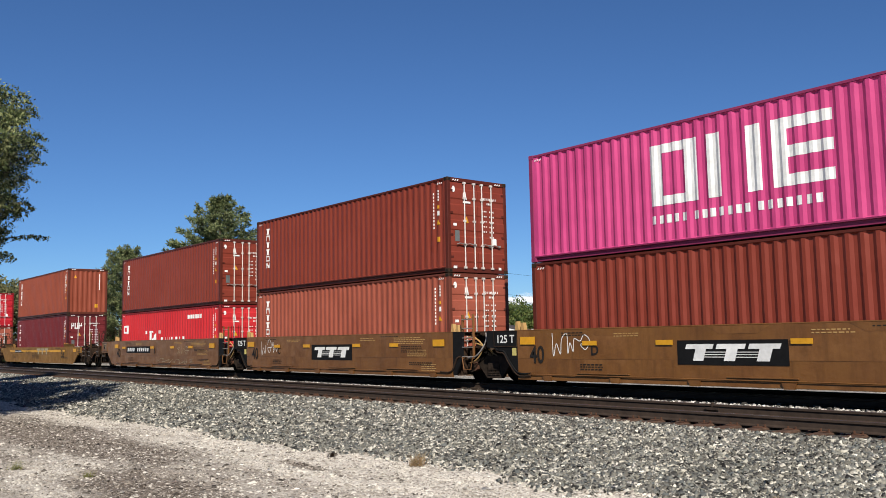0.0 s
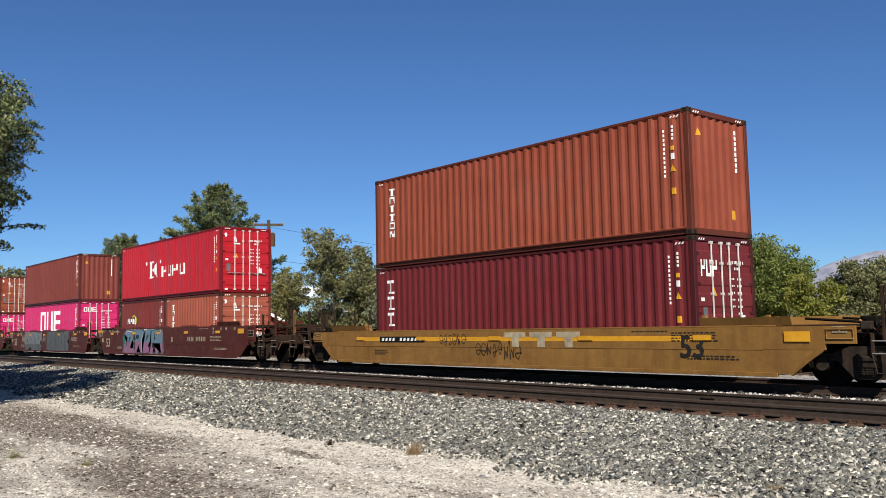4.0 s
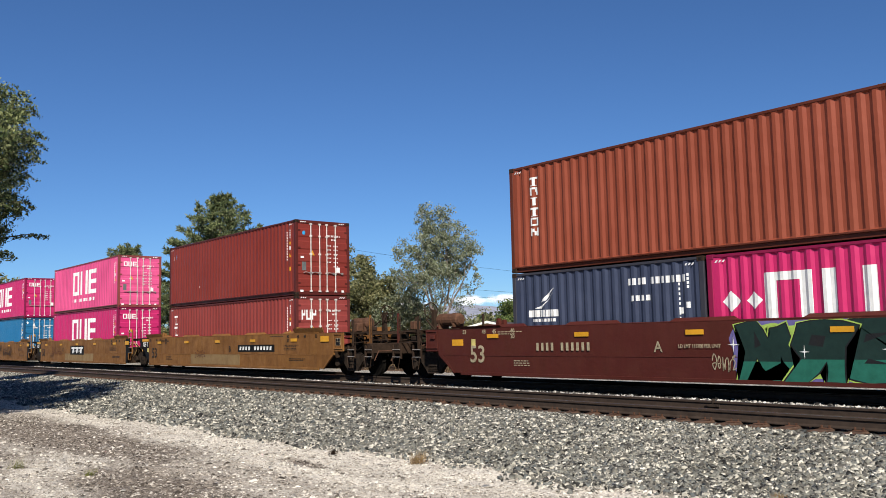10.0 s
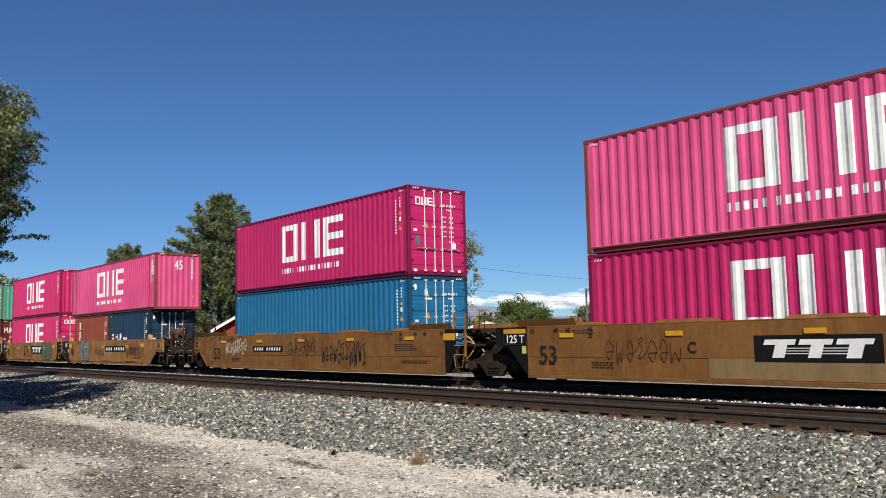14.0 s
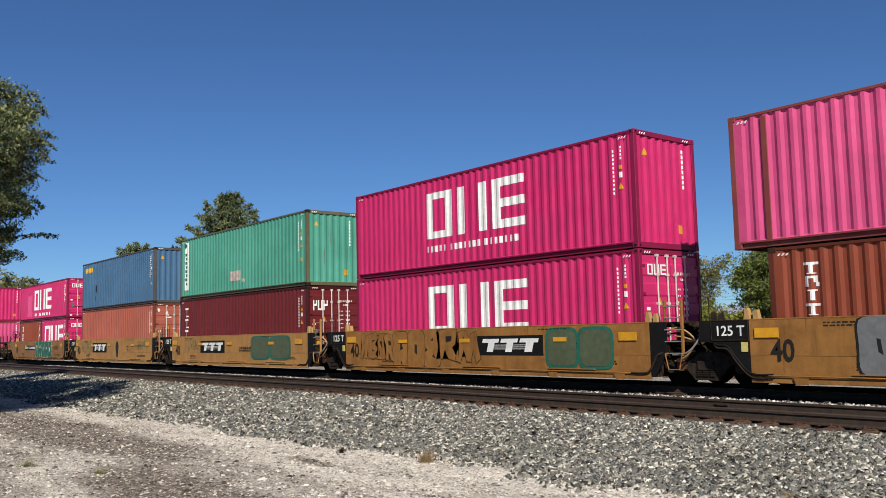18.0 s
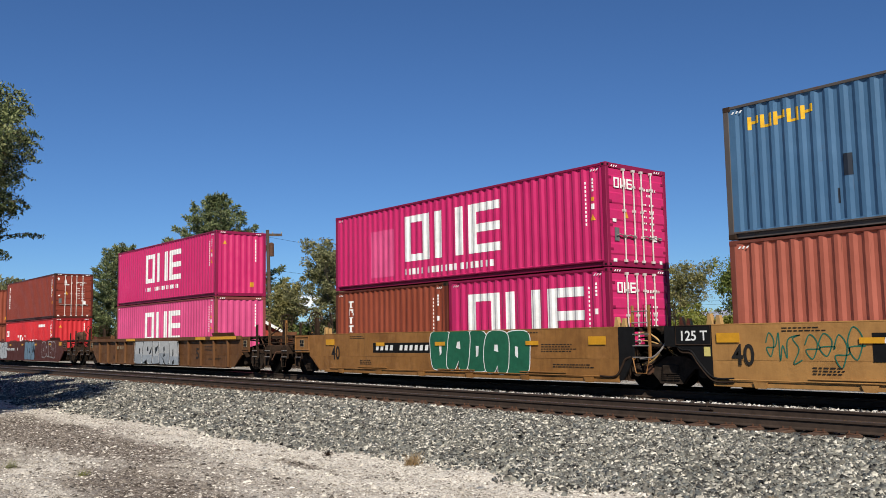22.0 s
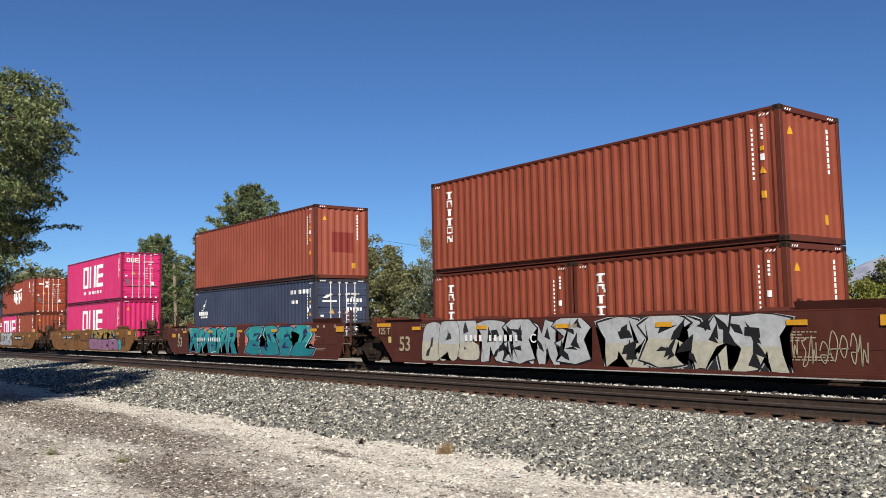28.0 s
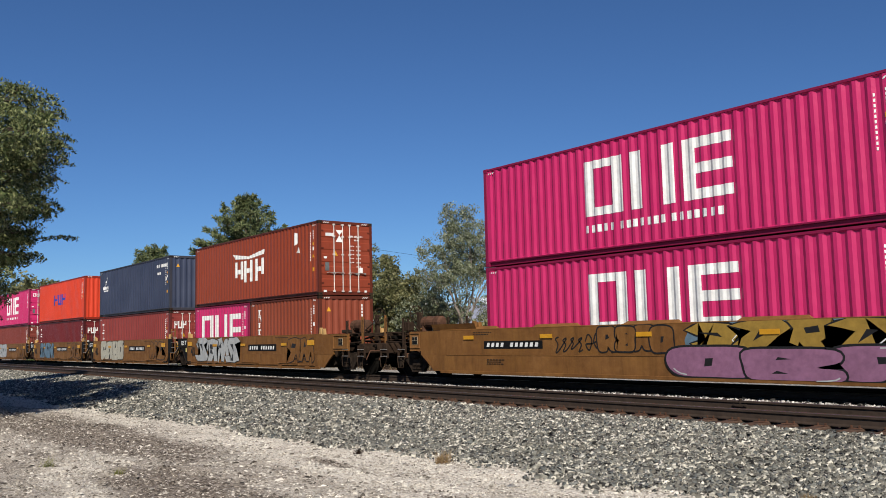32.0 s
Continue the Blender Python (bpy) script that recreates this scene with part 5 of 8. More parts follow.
def plate_mark(car, x0, x1, z0, z1, big):
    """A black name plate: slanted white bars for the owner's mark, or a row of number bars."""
    part("name_plate", shared(("name_plate", round(x1 - x0, 2), round(z1 - z0, 2)), lambda b: box(b, 0, x1 - x0, -0.005, 0.0, 0, z1 - z0), BLACK), BLACK, car, "black painted name panel").location = (x0, SIDE_Y - 0.001, z0)
    w, h, y = x1 - x0, z1 - z0, SIDE_Y - 0.010
    if big:
        for k, (a, b) in enumerate(((0.08, 0.34), (0.37, 0.63), (0.66, 0.93))):
            bm = bmesh.new()
            xa, xb = x0 + w * a, x0 + w * b
            flat_poly(bm, bar(xa, xb, z0 + h * 0.64, z0 + h * 0.84, 0.04), y)
            flat_poly(bm, bar(xa + w * 0.07, xb - w * 0.09, z0 + h * 0.16, z0 + h * 0.6395, 0.08), y)
            part("owner_mark", bm, WHITE, car)
        bm = bmesh.new()
        for k in range(3):
            flat_poly(bm, bar(x0 + w * 0.23, x0 + w * 0.8, z0 + h * (0.30 + 0.1 * k), z0 + h * (0.33 + 0.1 * k)), y + 0.002)
        tagged(part("speed_line", bm, WHITE, car), kind="stuff")
    else:
        for i in list(range(4)) + list(range(5, 11)):
            a = x0 + w * (0.05 + 0.0825 * i)
            bm = bmesh.new()
            flat_poly(bm, bar(a, a + w * 0.048, z0 + h * 0.24, z0 + h * 0.76, 0.03), y)
            part("number_bar", bm, WHITE, car)


def number_bars(car, x0, x1, z0, z1, mat, count=10, gap=4):
    for i in range(count + 1):
        if i != gap:
            a = x0 + (x1 - x0) * i / (count + 1)
            bm = bmesh.new()
            flat_poly(bm, bar(a, a + 0.5 * (x1 - x0) / (count + 1), z0 + 0.02, z1 - 0.02), SIDE_Y - 0.030)
            part("number_bar", bm, mat, car)


def stencils(car, spots, mat, seed):
    """Lines of unreadable small print."""
    r = random.Random(seed)
    bm = bmesh.new()
    for x, z, w, rows in spots:
        for k in range(rows):
            a = x
            while a < x + w * r.uniform(0.75, 1.0):
                b = a + r.uniform(0.04, 0.12)
                flat_poly(bm, bar(a, b, z - k * 0.058 - 0.024, z - k * 0.058), SIDE_Y - 0.007)
                a = b + 0.03
    tagged(part("small_print", bm, mat, car), kind="stuff")


def well_car(u, kind, left, right, coat, label, top=1.47, low=None, dark_ends=True, yellow=True, ribs=False, seed=0, lip=True):
    """One unit of a well car; left and right are 'joint' (shared truck) or 'coupler'."""
    S = {"40": 6.48, "53": 8.08}[kind]
    J = {"40": 7.80, "53": 9.78}[kind]
    E = {"40": 10.05, "53": 11.92}[kind]
    T = {"40": 7.95, "53": 9.75}[kind]
    r = random.Random(seed)
    low = low or coat
    car = tagged(new("well_car"), label, "well car", "cars of the freight train")
    THINGS.append((car, u, 0.0, 0.0))
    crease, bottom = 0.74, 0.24
    DK = BLACK if dark_ends else coat

    xl, xr = -S, S
    for sgn in (1, -1):
        m = Matrix.Identity(4) if sgn > 0 else Matrix.Diagonal((1, -1, 1, 1))
        lip_x0 = xl - (0 if left == "joint" else 1.0)
        lip_x1 = xr + (0 if right == "joint" else 1.0)
        bm = bmesh.new()
        prism(bm, [(lip_x0 if left != "joint" else xl, crease + 0.0), (lip_x1 if right != "joint" else xr, crease), (lip_x1 if right != "joint" else xr, top), (lip_x0 if left != "joint" else xl, top)], SIDE_Y, SIDE_Y + 0.07)
        part("upper_side", bm, coat, car).matrix_basis = m
        bm = bmesh.new()
        prism(bm, [(xl, bottom + 0.01), (xr + (0.3 if right != "joint" else 0), bottom + 0.01), (lip_x1 if right != "joint" else xr, crease), (lip_x0 if left != "joint" else xl, crease)]
              if left == "joint" else [(xl - 0.3, bottom + 0.01), (xr + (0.3 if right != "joint" else 0), bottom + 0.01), (lip_x1 if right != "joint" else xr, crease), (lip_x0, crease)], SIDE_Y + 0.006, SIDE_Y + 0.07)
        part("lower_side", bm, low, car).matrix_basis = m
        bm = bmesh.new()
        box(bm, xl, xr, SIDE_Y - 0.012, SIDE_Y + 0.05, bottom - 0.052, bottom + 0.035, 0.006)
        part("bottom_sill", bm, coat, car).matrix_basis = m
        bm = bmesh.new()
        box(bm, xl, xr, SIDE_Y - 0.004, SIDE_Y + 0.11, top, top + 0.03, 0.006)
        part("top_chord", bm, coat, car).matrix_basis = m
        if ribs:
            x = xl + 0.15
            rib = shared("side_rib", lambda b: (box(b, -0.055, 0.055, SIDE_Y - 0.10, SIDE_Y, bottom, top - 0.10, 0.01),), coat)
            while x < xr:
                o = part("side_rib", rib, coat, car)
                o.matrix_basis = m @ Matrix.Translation((x, 0, 0))
                x += 1.32
            bm = bmesh.new()
            box(bm, xl - 0.9, xr + 0.9, SIDE_Y - 0.13, SIDE_Y + 0.05, top - 0.10, top + 0.06, 0.01)
            part("top_flange", bm, coat, car).matrix_basis = m
    # folded guide lips along the top edge
    if lip and not ribs:
        n = 5
        for k in range(n):
            x = -S * 0.78 + k * S * 0.39
            hw = S * 0.105
            bm = bmesh.new()
            vs = [(x - hw, SIDE_Y, top + 0.02), (x + hw, SIDE_Y, top + 0.02), (x + hw - 0.1, SIDE_Y + 0.10, top + 0.10), (x - hw + 0.1, SIDE_Y + 0.10, top + 0.10),
                  (x - hw, SIDE_Y + 0.14, top + 0.02), (x + hw, SIDE_Y + 0.14, top + 0.02)]
            v = [bm.verts.new(p) for p in vs]
            for f in ((0, 1, 2, 3), (3, 2, 5, 4), (0, 3, 4), (1, 5, 2), (0, 4, 5, 1)):
                bm.faces.new([v[i] for i in f])
            part("guide_lip", bm, coat, car)
    # well floor
    bm = bmesh.new()
    box(bm, -S, S, SIDE_Y + 0.06, SIDE_Y + 0.26, bottom, FLOOR_Z - 0.004)
    box(bm, -S, S, -SIDE_Y - 0.26, -SIDE_Y - 0.06, bottom, FLOOR_Z - 0.004)
    part("floor_ledge", bm, DARKBROWN, car)
    for x in (-S * 0.72, 0.0, S * 0.72):
        bm = bmesh.new()
        box(bm, x - 0.25, x + 0.25, SIDE_Y + 0.1, -SIDE_Y - 0.1, bottom - 0.05, bottom + 0.04)
        part("cross_beam", bm, DARKBROWN, car)
    for side, how, sg in (("l", left, -1), ("r", right, 1)):
        w0 = 6.22
        if kind == "53":
            # raised shields beside the box ends
            for sy in (1, -1):
                bm = bmesh.new()
                a, b = sorted((sg * 6.35, sg * (S + 0.35)))
                up = 0.20 if dark_ends or sg > 0 else 0.07
                v = [(a, SIDE_Y + 0.02, top + 0.02), (b, SIDE_Y + 0.02, top + 0.02), (b, SIDE_Y - 0.06, top + up), (a, SIDE_Y - 0.06, top + up)]
                q = [bm.verts.new(p) for p in v] + [bm.verts.new((x, y + 0.02, z)) for x, y, z in v]
                for f in ((0, 1, 2, 3), (7, 6, 5, 4), (0, 4, 5, 1), (1, 5, 6, 2), (2, 6, 7, 3), (3, 7, 4, 0)):
                    bm.faces.new([q[i] for i in f])
                part("end_shield", bm, coat, car).matrix_basis = Matrix.Identity(4) if sy > 0 else Matrix.Diagonal((1, -1, 1, 1))
        bm = bmesh.new()
        a, b = sorted((sg * (w0 + (S - 6.48)), sg * (S + 0.05)))
        box(bm, a, b, SIDE_Y + 0.08, -SIDE_Y - 0.08, bottom, 1.05)
        part("end_bulkhead", bm, DARKBROWN, car)
        bm = bmesh.new()
        reach = J if how == "joint" else E - 0.5
        a, b = sorted((sg * S, sg * reach))
        box(bm, a, b, -0.45, 0.45, 0.72, 1.08, 0.02)
        part("centre_sill", bm, DARKBROWN, car)
        bm = bmesh.new()
        a, b = sorted((sg * (S + 0.15), sg * (reach - 0.25)))
        for k in range(7):
            y = -1.05 + k * 0.35
            box(bm, a, b, y - 0.10, y + 0.10, top - 0.02, top + 0.02)
        box(bm, a, a + 0.06, -1.2, 1.2, top - 0.10, top - 0.02)
        box(bm, b - 0.06, b, -1.2, 1.2, top - 0.10, top - 0.02)
        tagged(part("walkway", bm, DARKBROWN, car, "dark open-grid steel walkway"), kind="stuff")
        for y in (-0.8, 0.8):
            bm = bmesh.new()
            a, b = sorted((sg * (S + 0.3), sg * (reach - 0.4)))
            rod(bm, (a, y, 1.0), (b, y, 1.35), 0.03)
            rod(bm, (a, y, 1.35), (b, y, 1.15), 0.03)
            box(bm, (a + b) / 2 - 0.16, (a + b) / 2 + 0.16, y - 0.12, y + 0.12, 1.06, 1.38, 0.02)
            part("brake_rigging", bm, DARK, car)
        for sy in (1, -1):
            m = Matrix.Identity(4) if sy > 0 else Matrix.Diagonal((1, -1, 1, 1))
            bm = bmesh.new()
            if how == "joint":
                if sg < 0:
                    pts = [(-S, bottom), (-S, top + 0.02), (-S - 1.22, top + 0.02), (-S - 1.22, 1.04), (-S - 0.75, 1.0), (-S - 0.08, bottom + 0.08)]
                else:
                    pts = [(S, bottom), (S + 0.12, bottom + 0.02), (S + 0.45, 0.78), (S + 0.45, top + 0.02), (S, top + 0.02)]
                prism(bm, pts, SIDE_Y + 0.004, SIDE_Y + 0.06)
                part("end_plate", bm, DK, car, "dark end plate over the truck").matrix_basis = m
            else:
                ext = {"40": 2.05, "53": 1.6}[kind]
                pts = [(sg * (S + 1.0), top), (sg * (S + 1.0), 0.86), (sg * (S + ext), 0.86), (sg * (S + ext), top)]
                prism(bm, pts, SIDE_Y + 0.004, SIDE_Y + 0.06)
                part("end_plate", bm, coat, car).matrix_basis = m
                # arch panel over the wheels
                bm = bmesh.new()
                pts = [(sg * (S + 0.28), bottom), (sg * (S + 0.62), 0.60), (sg * (S + 1.0), 0.86), (sg * (S + 0.97), 0.742), (sg * (S + 0.3), bottom - 0.02)]
                prism(bm, pts[:3] + pts[3:], SIDE_Y + 0.002, SIDE_Y + 0.05)
                part("arch_flange", bm, coat, car).matrix_basis = m
                bm = bmesh.new()
                a, b = sorted((sg * (S + 1.05), sg * (S + ext - 0.04)))
                handle = [(a, 0.95), (b, 0.95), (b, top - 0.06), (a, top - 0.06)]
                tube(bm, [(x, SIDE_Y - 0.01, z) for x, z in handle + handle[:1]], 0.018, 5)
                part("plate_frame", bm, coat, car).matrix_basis = m
                mid, half, z1 = (a + b) / 2, 0.13 if dark_ends else 0.42 * (b - a), min(1.30, top - 0.12)
                if dark_ends or sg > 0:
                    for nm, mat, grow, thick in (("placard", DIRTYWHITE, 0.012, 0.012), ("chart", BLACK, 0.0, 0.016)):
                        bm = bmesh.new()
                        box(bm, mid - half - grow, mid + half + grow, SIDE_Y - thick, SIDE_Y, 1.08 - grow, z1 + grow)
                        part(nm, bm, mat, car).matrix_basis = m
                    bm = bmesh.new()
                    box(bm, mid - half, mid + half, SIDE_Y - 0.018, SIDE_Y - 0.016, 1.18, 1.19)
                    box(bm, mid - 0.005, mid + 0.005, SIDE_Y - 0.018, SIDE_Y - 0.016, 1.19, z1)
                    part("chart_line", bm, DIRTYWHITE, car).matrix_basis = m
                else:
                    bm = bmesh.new()
                    box(bm, mid - 0.02, mid + 0.16, SIDE_Y - 0.05, SIDE_Y, 1.22, 1.34, 0.01)
                    part("latch_box", bm, coat, car).matrix_basis = m
                    bm = bmesh.new()
                    box(bm, -S - 0.35, -S + 0.13, SIDE_Y - 0.010, SIDE_Y, 1.02, 1.20)
                    part("reflector", bm, YELLOW, car, "large yellow reflective panel").matrix_basis = m
                    bm = bmesh.new()
                    box(bm, -S + 0.50, -S + 0.66, SIDE_Y - 0.010, SIDE_Y, 1.02, 1.20)
                    part("inspection_card", bm, CARD, car, "pale yellow inspection card").matrix_basis = m
        if how == "joint":
            if sg < 0:
                truck(car, -J, u)
                bm = bmesh.new()
                box(bm, 0, 0.86, -0.008, 0.0, 0, 0.40, 0.0)
                p = part("rating_plate", bm, BLACK if dark_ends else coat, car, "plate stencilled with a truck rating")
                p.location = (-S - 0.90, SIDE_Y, 1.07)
                if kind == "53":
                    bm = bmesh.new()
                    box(bm, 0, 0.84, -0.012, -0.009, 0.28, 0.40)
                    st = part("yellow_strip", bm, YELLOW, car, "yellow reflective strip")
                    st.location = (-S - 0.89, SIDE_Y, 1.07)
                bm = bmesh.new()
                loop = [(-S - 0.91, 1.06), (-S - 0.03, 1.06), (-S - 0.03, 1.48), (-S - 0.91, 1.48)]
                tube(bm, [(x, SIDE_Y - 0.006, z) for x, z in loop + loop[:1]], 0.014, 5)
                part("plate_rim", bm, DARKBROWN if dark_ends else coat, car)
                bm = bmesh.new()
                box(bm, -S - 0.20, -S - 0.05, SIDE_Y - 0.010, SIDE_Y, 0.82, 1.02)
                part("inspection_card", bm, CARD, car, "pale yellow inspection card")
                if kind == "40":
                    for k in range(2):
                        bm = bmesh.new()
                        tube(bm, glide3([(-S + 0.5, SIDE_Y - 0.03, 0.36 - 0.07 * k), (-S + 0.02, SIDE_Y - 0.03, 0.37 - 0.07 * k), (-S - 0.32, SIDE_Y - 0.02, 0.68 - 0.07 * k), (-S - 0.52, SIDE_Y - 0.02, 0.93 - 0.06 * k), (-S - 0.80, SIDE_Y, 0.97 - 0.06 * k), (-S - 1.0, SIDE_Y + 0.1, 1.16)]), 0.024, 6)
                        part("brake_pipe", bm, (BLACK, DARKBROWN)[k] if dark_ends else coat, car)
                letters("rating", "125 T", 0.30, (-S - 0.46, SIDE_Y - 0.014, 1.19 if kind == "53" else 1.25), WHITE if dark_ends else DIRTYWHITE, car)
                tube_bm = bmesh.new()
                prism(tube_bm, [(-S - 1.25, 0.95), (-S - 0.75, 0.95), (-S - 0.9, 1.3), (-S - 1.5, 1.38), (-S - 1.7, 1.2)], -0.75, 0.75)
                part("articulation_casting", tube_bm, CASTING, car)
            else:
                hang_ladder(car, 0.46, 0.72, 1.98, 5, coat, (S + 0.42, SIDE_Y + 0.04, 0), "tall side ladder with grab rails")
                bm = bmesh.new()
                prism(bm, [(S + 0.2, 0.95), (S + 0.9, 0.95), (S + 1.2, 1.15), (S + 0.8, 1.4), (S + 0.2, 1.4)], -0.7, 0.7)
                part("articulation_casting", bm, CASTING, car)
                for k in range(4):
                    y = SIDE_Y + 0.20 + 0.14 * k
                    bm = bmesh.new()
                    tube(bm, glide3([(S + 0.35, y, 1.28 - 0.06 * k), (S + 0.75, y - 0.05, 1.34 - 0.12 * k), (S + 1.10 + 0.05 * k, y, 1.05 - 0.10 * k), (S + 0.85, y, 0.72 - 0.06 * k), (S + 0.5 + 0.1 * k, y + 0.05, 0.60)]), 0.022, 6)
                    part("air_hose", bm, (YELLOW_DULL if dark_ends else DARKBROWN) if k % 2 == 0 else DARK, car)
                bm = bmesh.new()
                box(bm, S + 0.5, S + 1.25, SIDE_Y + 0.12, SIDE_Y + 0.5, 1.02, 1.08, 0.01)
                part("crossover_step", bm, DARKBROWN, car)
                bm = bmesh.new()
                tube(bm, [(S + 0.62, SIDE_Y + 0.3, 0.50), (S + 0.62, SIDE_Y + 0.52, 0.50)], [0.13, 0.13], 10)
                part("brake_cylinder", bm, RUST, car)
                if kind == "40":
                    bm = bmesh.new()
                    tube(bm, glide3([(S - 0.55, SIDE_Y - 0.03, 0.33), (S - 0.08, SIDE_Y - 0.03, 0.34), (S + 0.10, SIDE_Y - 0.02, 0.56), (S + 0.22, SIDE_Y - 0.02, 0.74), (S + 0.42, SIDE_Y + 0.05, 0.80)]), 0.026, 6)
                    part("brake_pipe", bm, DARKBROWN, car)
                    bm = bmesh.new()
                    tube(bm, glide3([(S + 0.55, SIDE_Y + 0.10, 0.74), (S + 0.95, SIDE_Y + 0.02, 0.78), (S + 1.20, SIDE_Y + 0.05, 0.98), (S + 1.32, SIDE_Y + 0.12, 1.25), (S + 1.22, SIDE_Y + 0.2, 1.44)]), 0.022, 6)
                    part("air_hose", bm, GALV, car, "pale looped air hose")
                for dx in (0.50, 1.16):
                    bm = bmesh.new()
                    handrail(bm, 0.22, 1.35, 2.0)
                    part("grab_rail", bm, DARKBROWN, car).location = (S + dx, SIDE_Y + 0.35, 0)
        else:
            truck(car, sg * T, u)
            bm = bmesh.new()
            a, b = sorted((sg * (E - 0.55), sg * (E - 0.05)))
            box(bm, a, b, -0.12, 0.12, 0.72, 0.98, 0.03)
            a, b = sorted((sg * (E - 0.2), sg * (E + 0.12)))
            box(bm, a, b, -0.18, 0.16, 0.70, 1.0, 0.05)
            part("coupler", bm, TRUCK_STEEL, car, "cast steel knuckle coupler")
            bm = bmesh.new()
            tube(bm, [(sg * (E - 0.7), 0.35, 0.8), (sg * (E - 0.3), 0.36, 0.5), (sg * (E + 0.02), 0.3, 0.55)], 0.025, 6)
            part("air_hose", bm, DARK, car)
            bm = bmesh.new()
            a, b = sorted((sg * (E - 0.85), sg * (E - 0.55)))
            box(bm, a, b, -1.42, 1.42, 0.78, 1.12, 0.02)
            part("end_sill", bm, DARKBROWN, car)
            for k, dx in enumerate((E - 0.72, E - 1.75)):
                hang_ladder(car, 0.40, 0.62, 1.05, 2, DARKBROWN, (sg * dx - 0.2, SIDE_Y + 0.04, 0))
                bm = bmesh.new()
                box(bm, -0.032, 0.032, -0.032, 0.032, 0.9, 2.05 - 0.12 * k, 0.008)
                part("end_post", bm, DARKBROWN if k else coat, car).location = (sg * dx, SIDE_Y + 0.1, 0)
                bm = bmesh.new()
                box(bm, -0.032, 0.032, -0.032, 0.032, 0.9, 2.0, 0.008)
                part("end_post", bm, DARKBROWN, car).location = (sg * dx, -SIDE_Y - 0.1, 0)
                bm = bmesh.new()
                handrail(bm, 0.10, 1.05, 1.95)
                part("grab_rail", bm, DARKBROWN, car).location = (sg * dx + 0.08, SIDE_Y + 0.06, 0)
            # ironwork of the end platform
            xa, xb = sg * (E - 0.72), sg * (E - 1.75)
            for z in (1.18, 1.48):
                bm = bmesh.new()
                rod(bm, (xa, SIDE_Y + 0.1, z), (xb, SIDE_Y + 0.1, z - 0.04), 0.02, 5)
                part("side_rail", bm, DARKBROWN, car)
            bm = bmesh.new()
            tube(bm, [(sg * (E - 0.1), 0.0, 0.95), (sg * (E - 0.35), -0.3, 0.86), (sg * (E - 0.40), -1.25, 0.86), (sg * (E - 0.40), -1.42, 0.55)], 0.018, 5)
            part("uncoupling_lever", bm, RUST, car)
            for k, (x0, z0, x1, z1, y) in enumerate(((S + 1.3, 1.1, E - 1.2, top + 0.35, -0.9), (S + 2.1, top, E - 1.0, 1.1, -0.75), (S + 1.5, top + 0.1, S + 2.2, 0.9, -1.05))):
                bm = bmesh.new()
                rod(bm, (sg * x0, y, z0), (sg * x1, y + 0.3, z1), 0.028, 5)
                part("brace", bm, (DARKBROWN, RUST, coat)[k], car)
            for k in range(7):
                x, y, z = sg * r.uniform(S + 1.6, E - 0.9), r.uniform(-1.2, -0.3), r.uniform(0.95, top)
                bm = bmesh.new()
                tube(bm, glide3([(x, y, z), (x + 0.25, y - 0.1, z + r.uniform(-0.2, 0.25)), (x + r.uniform(0.3, 0.7), y, z + r.uniform(-0.3, 0.1)), (x + 0.4, y + 0.1, z - 0.4)]), r.uniform(0.014, 0.028), 5)
                part("brake_pipe", bm, (DARKBROWN, RUST, DARK)[k % 3], car)
            for k in range(3):
                x, y, z = sg * r.uniform(S + 1.5, E - 1.0), r.uniform(-1.25, -0.6), r.choice((0.62, 1.12, top + 0.03))
                bm = bmesh.new()
                box(bm, x - r.uniform(0.08, 0.2), x + r.uniform(0.08, 0.2), y - 0.12, y + 0.12, z, z + r.uniform(0.12, 0.3), 0.02)
                part("valve", bm, (DARKBROWN, RUST, TRUCK_STEEL)[k], car)
            for z in (1.22, 1.42):
                bm = bmesh.new()
                rod(bm, (sg * (E - 0.66), -1.3, z), (sg * (E - 0.66), 1.3, z), 0.02)
                part("end_rail", bm, DARKBROWN, car)
            if not ribs and (sg > 0) == (r.random() < 0.65):
                bm = bmesh.new()
                reservoir(bm)
                for x in (-0.35, 0.35):
                    box(bm, x - 0.03, x + 0.03, -0.2, 0.2, -0.30, -0.1)
                part("air_reservoir", bm, RUST, car, "brown cylindrical air reservoir").location = (sg * (S + 1.5), -0.55, top + 0.30)
                bm = bmesh.new()
                box(bm, -0.22, 0.22, -0.25, 0.25, 0, 0.36, 0.03)
                part("valve_box", bm, DARK, car).location = (sg * (S + 2.3), 0.5, 1.08)
            bm = bmesh.new()
            brake_wheel(bm)
            part("brake_wheel", bm, DARKBROWN, car, "round spoked hand brake wheel").location = (sg * (E - 1.15), -0.35, top + 0.62)
            bm = bmesh.new()
            prism(bm, [(-0.13, 1.06), (0.13, 1.06), (0.05, top + 0.66), (-0.05, top + 0.66)], -0.06, 0.06)
            part("brake_stand", bm, DARKBROWN, car).location = (sg * (E - 1.3), -0.35, 0)
        # corner guides for the boxes
        for sy in (1, -1):
            bm = bmesh.new()
            prism(bm, [(0, 0), (0.16, 0), (0.10, 0.26), (0.04, 0.26)], -0.06, 0.06)
            prism(bm, [(0.22, 0), (0.36, 0), (0.32, 0.22), (0.25, 0.22)], -0.06, 0.06)
            g = part("box_guide", bm, coat if kind == "53" else YELLOW_DULL, car)
            g.matrix_basis = Matrix.Translation((sg * 6.30 - (0.36 if sg < 0 else 0), sy * 1.30, top))
    # stencilled notices near both ends
    ink = INK if dark_ends else DIRTYWHITE
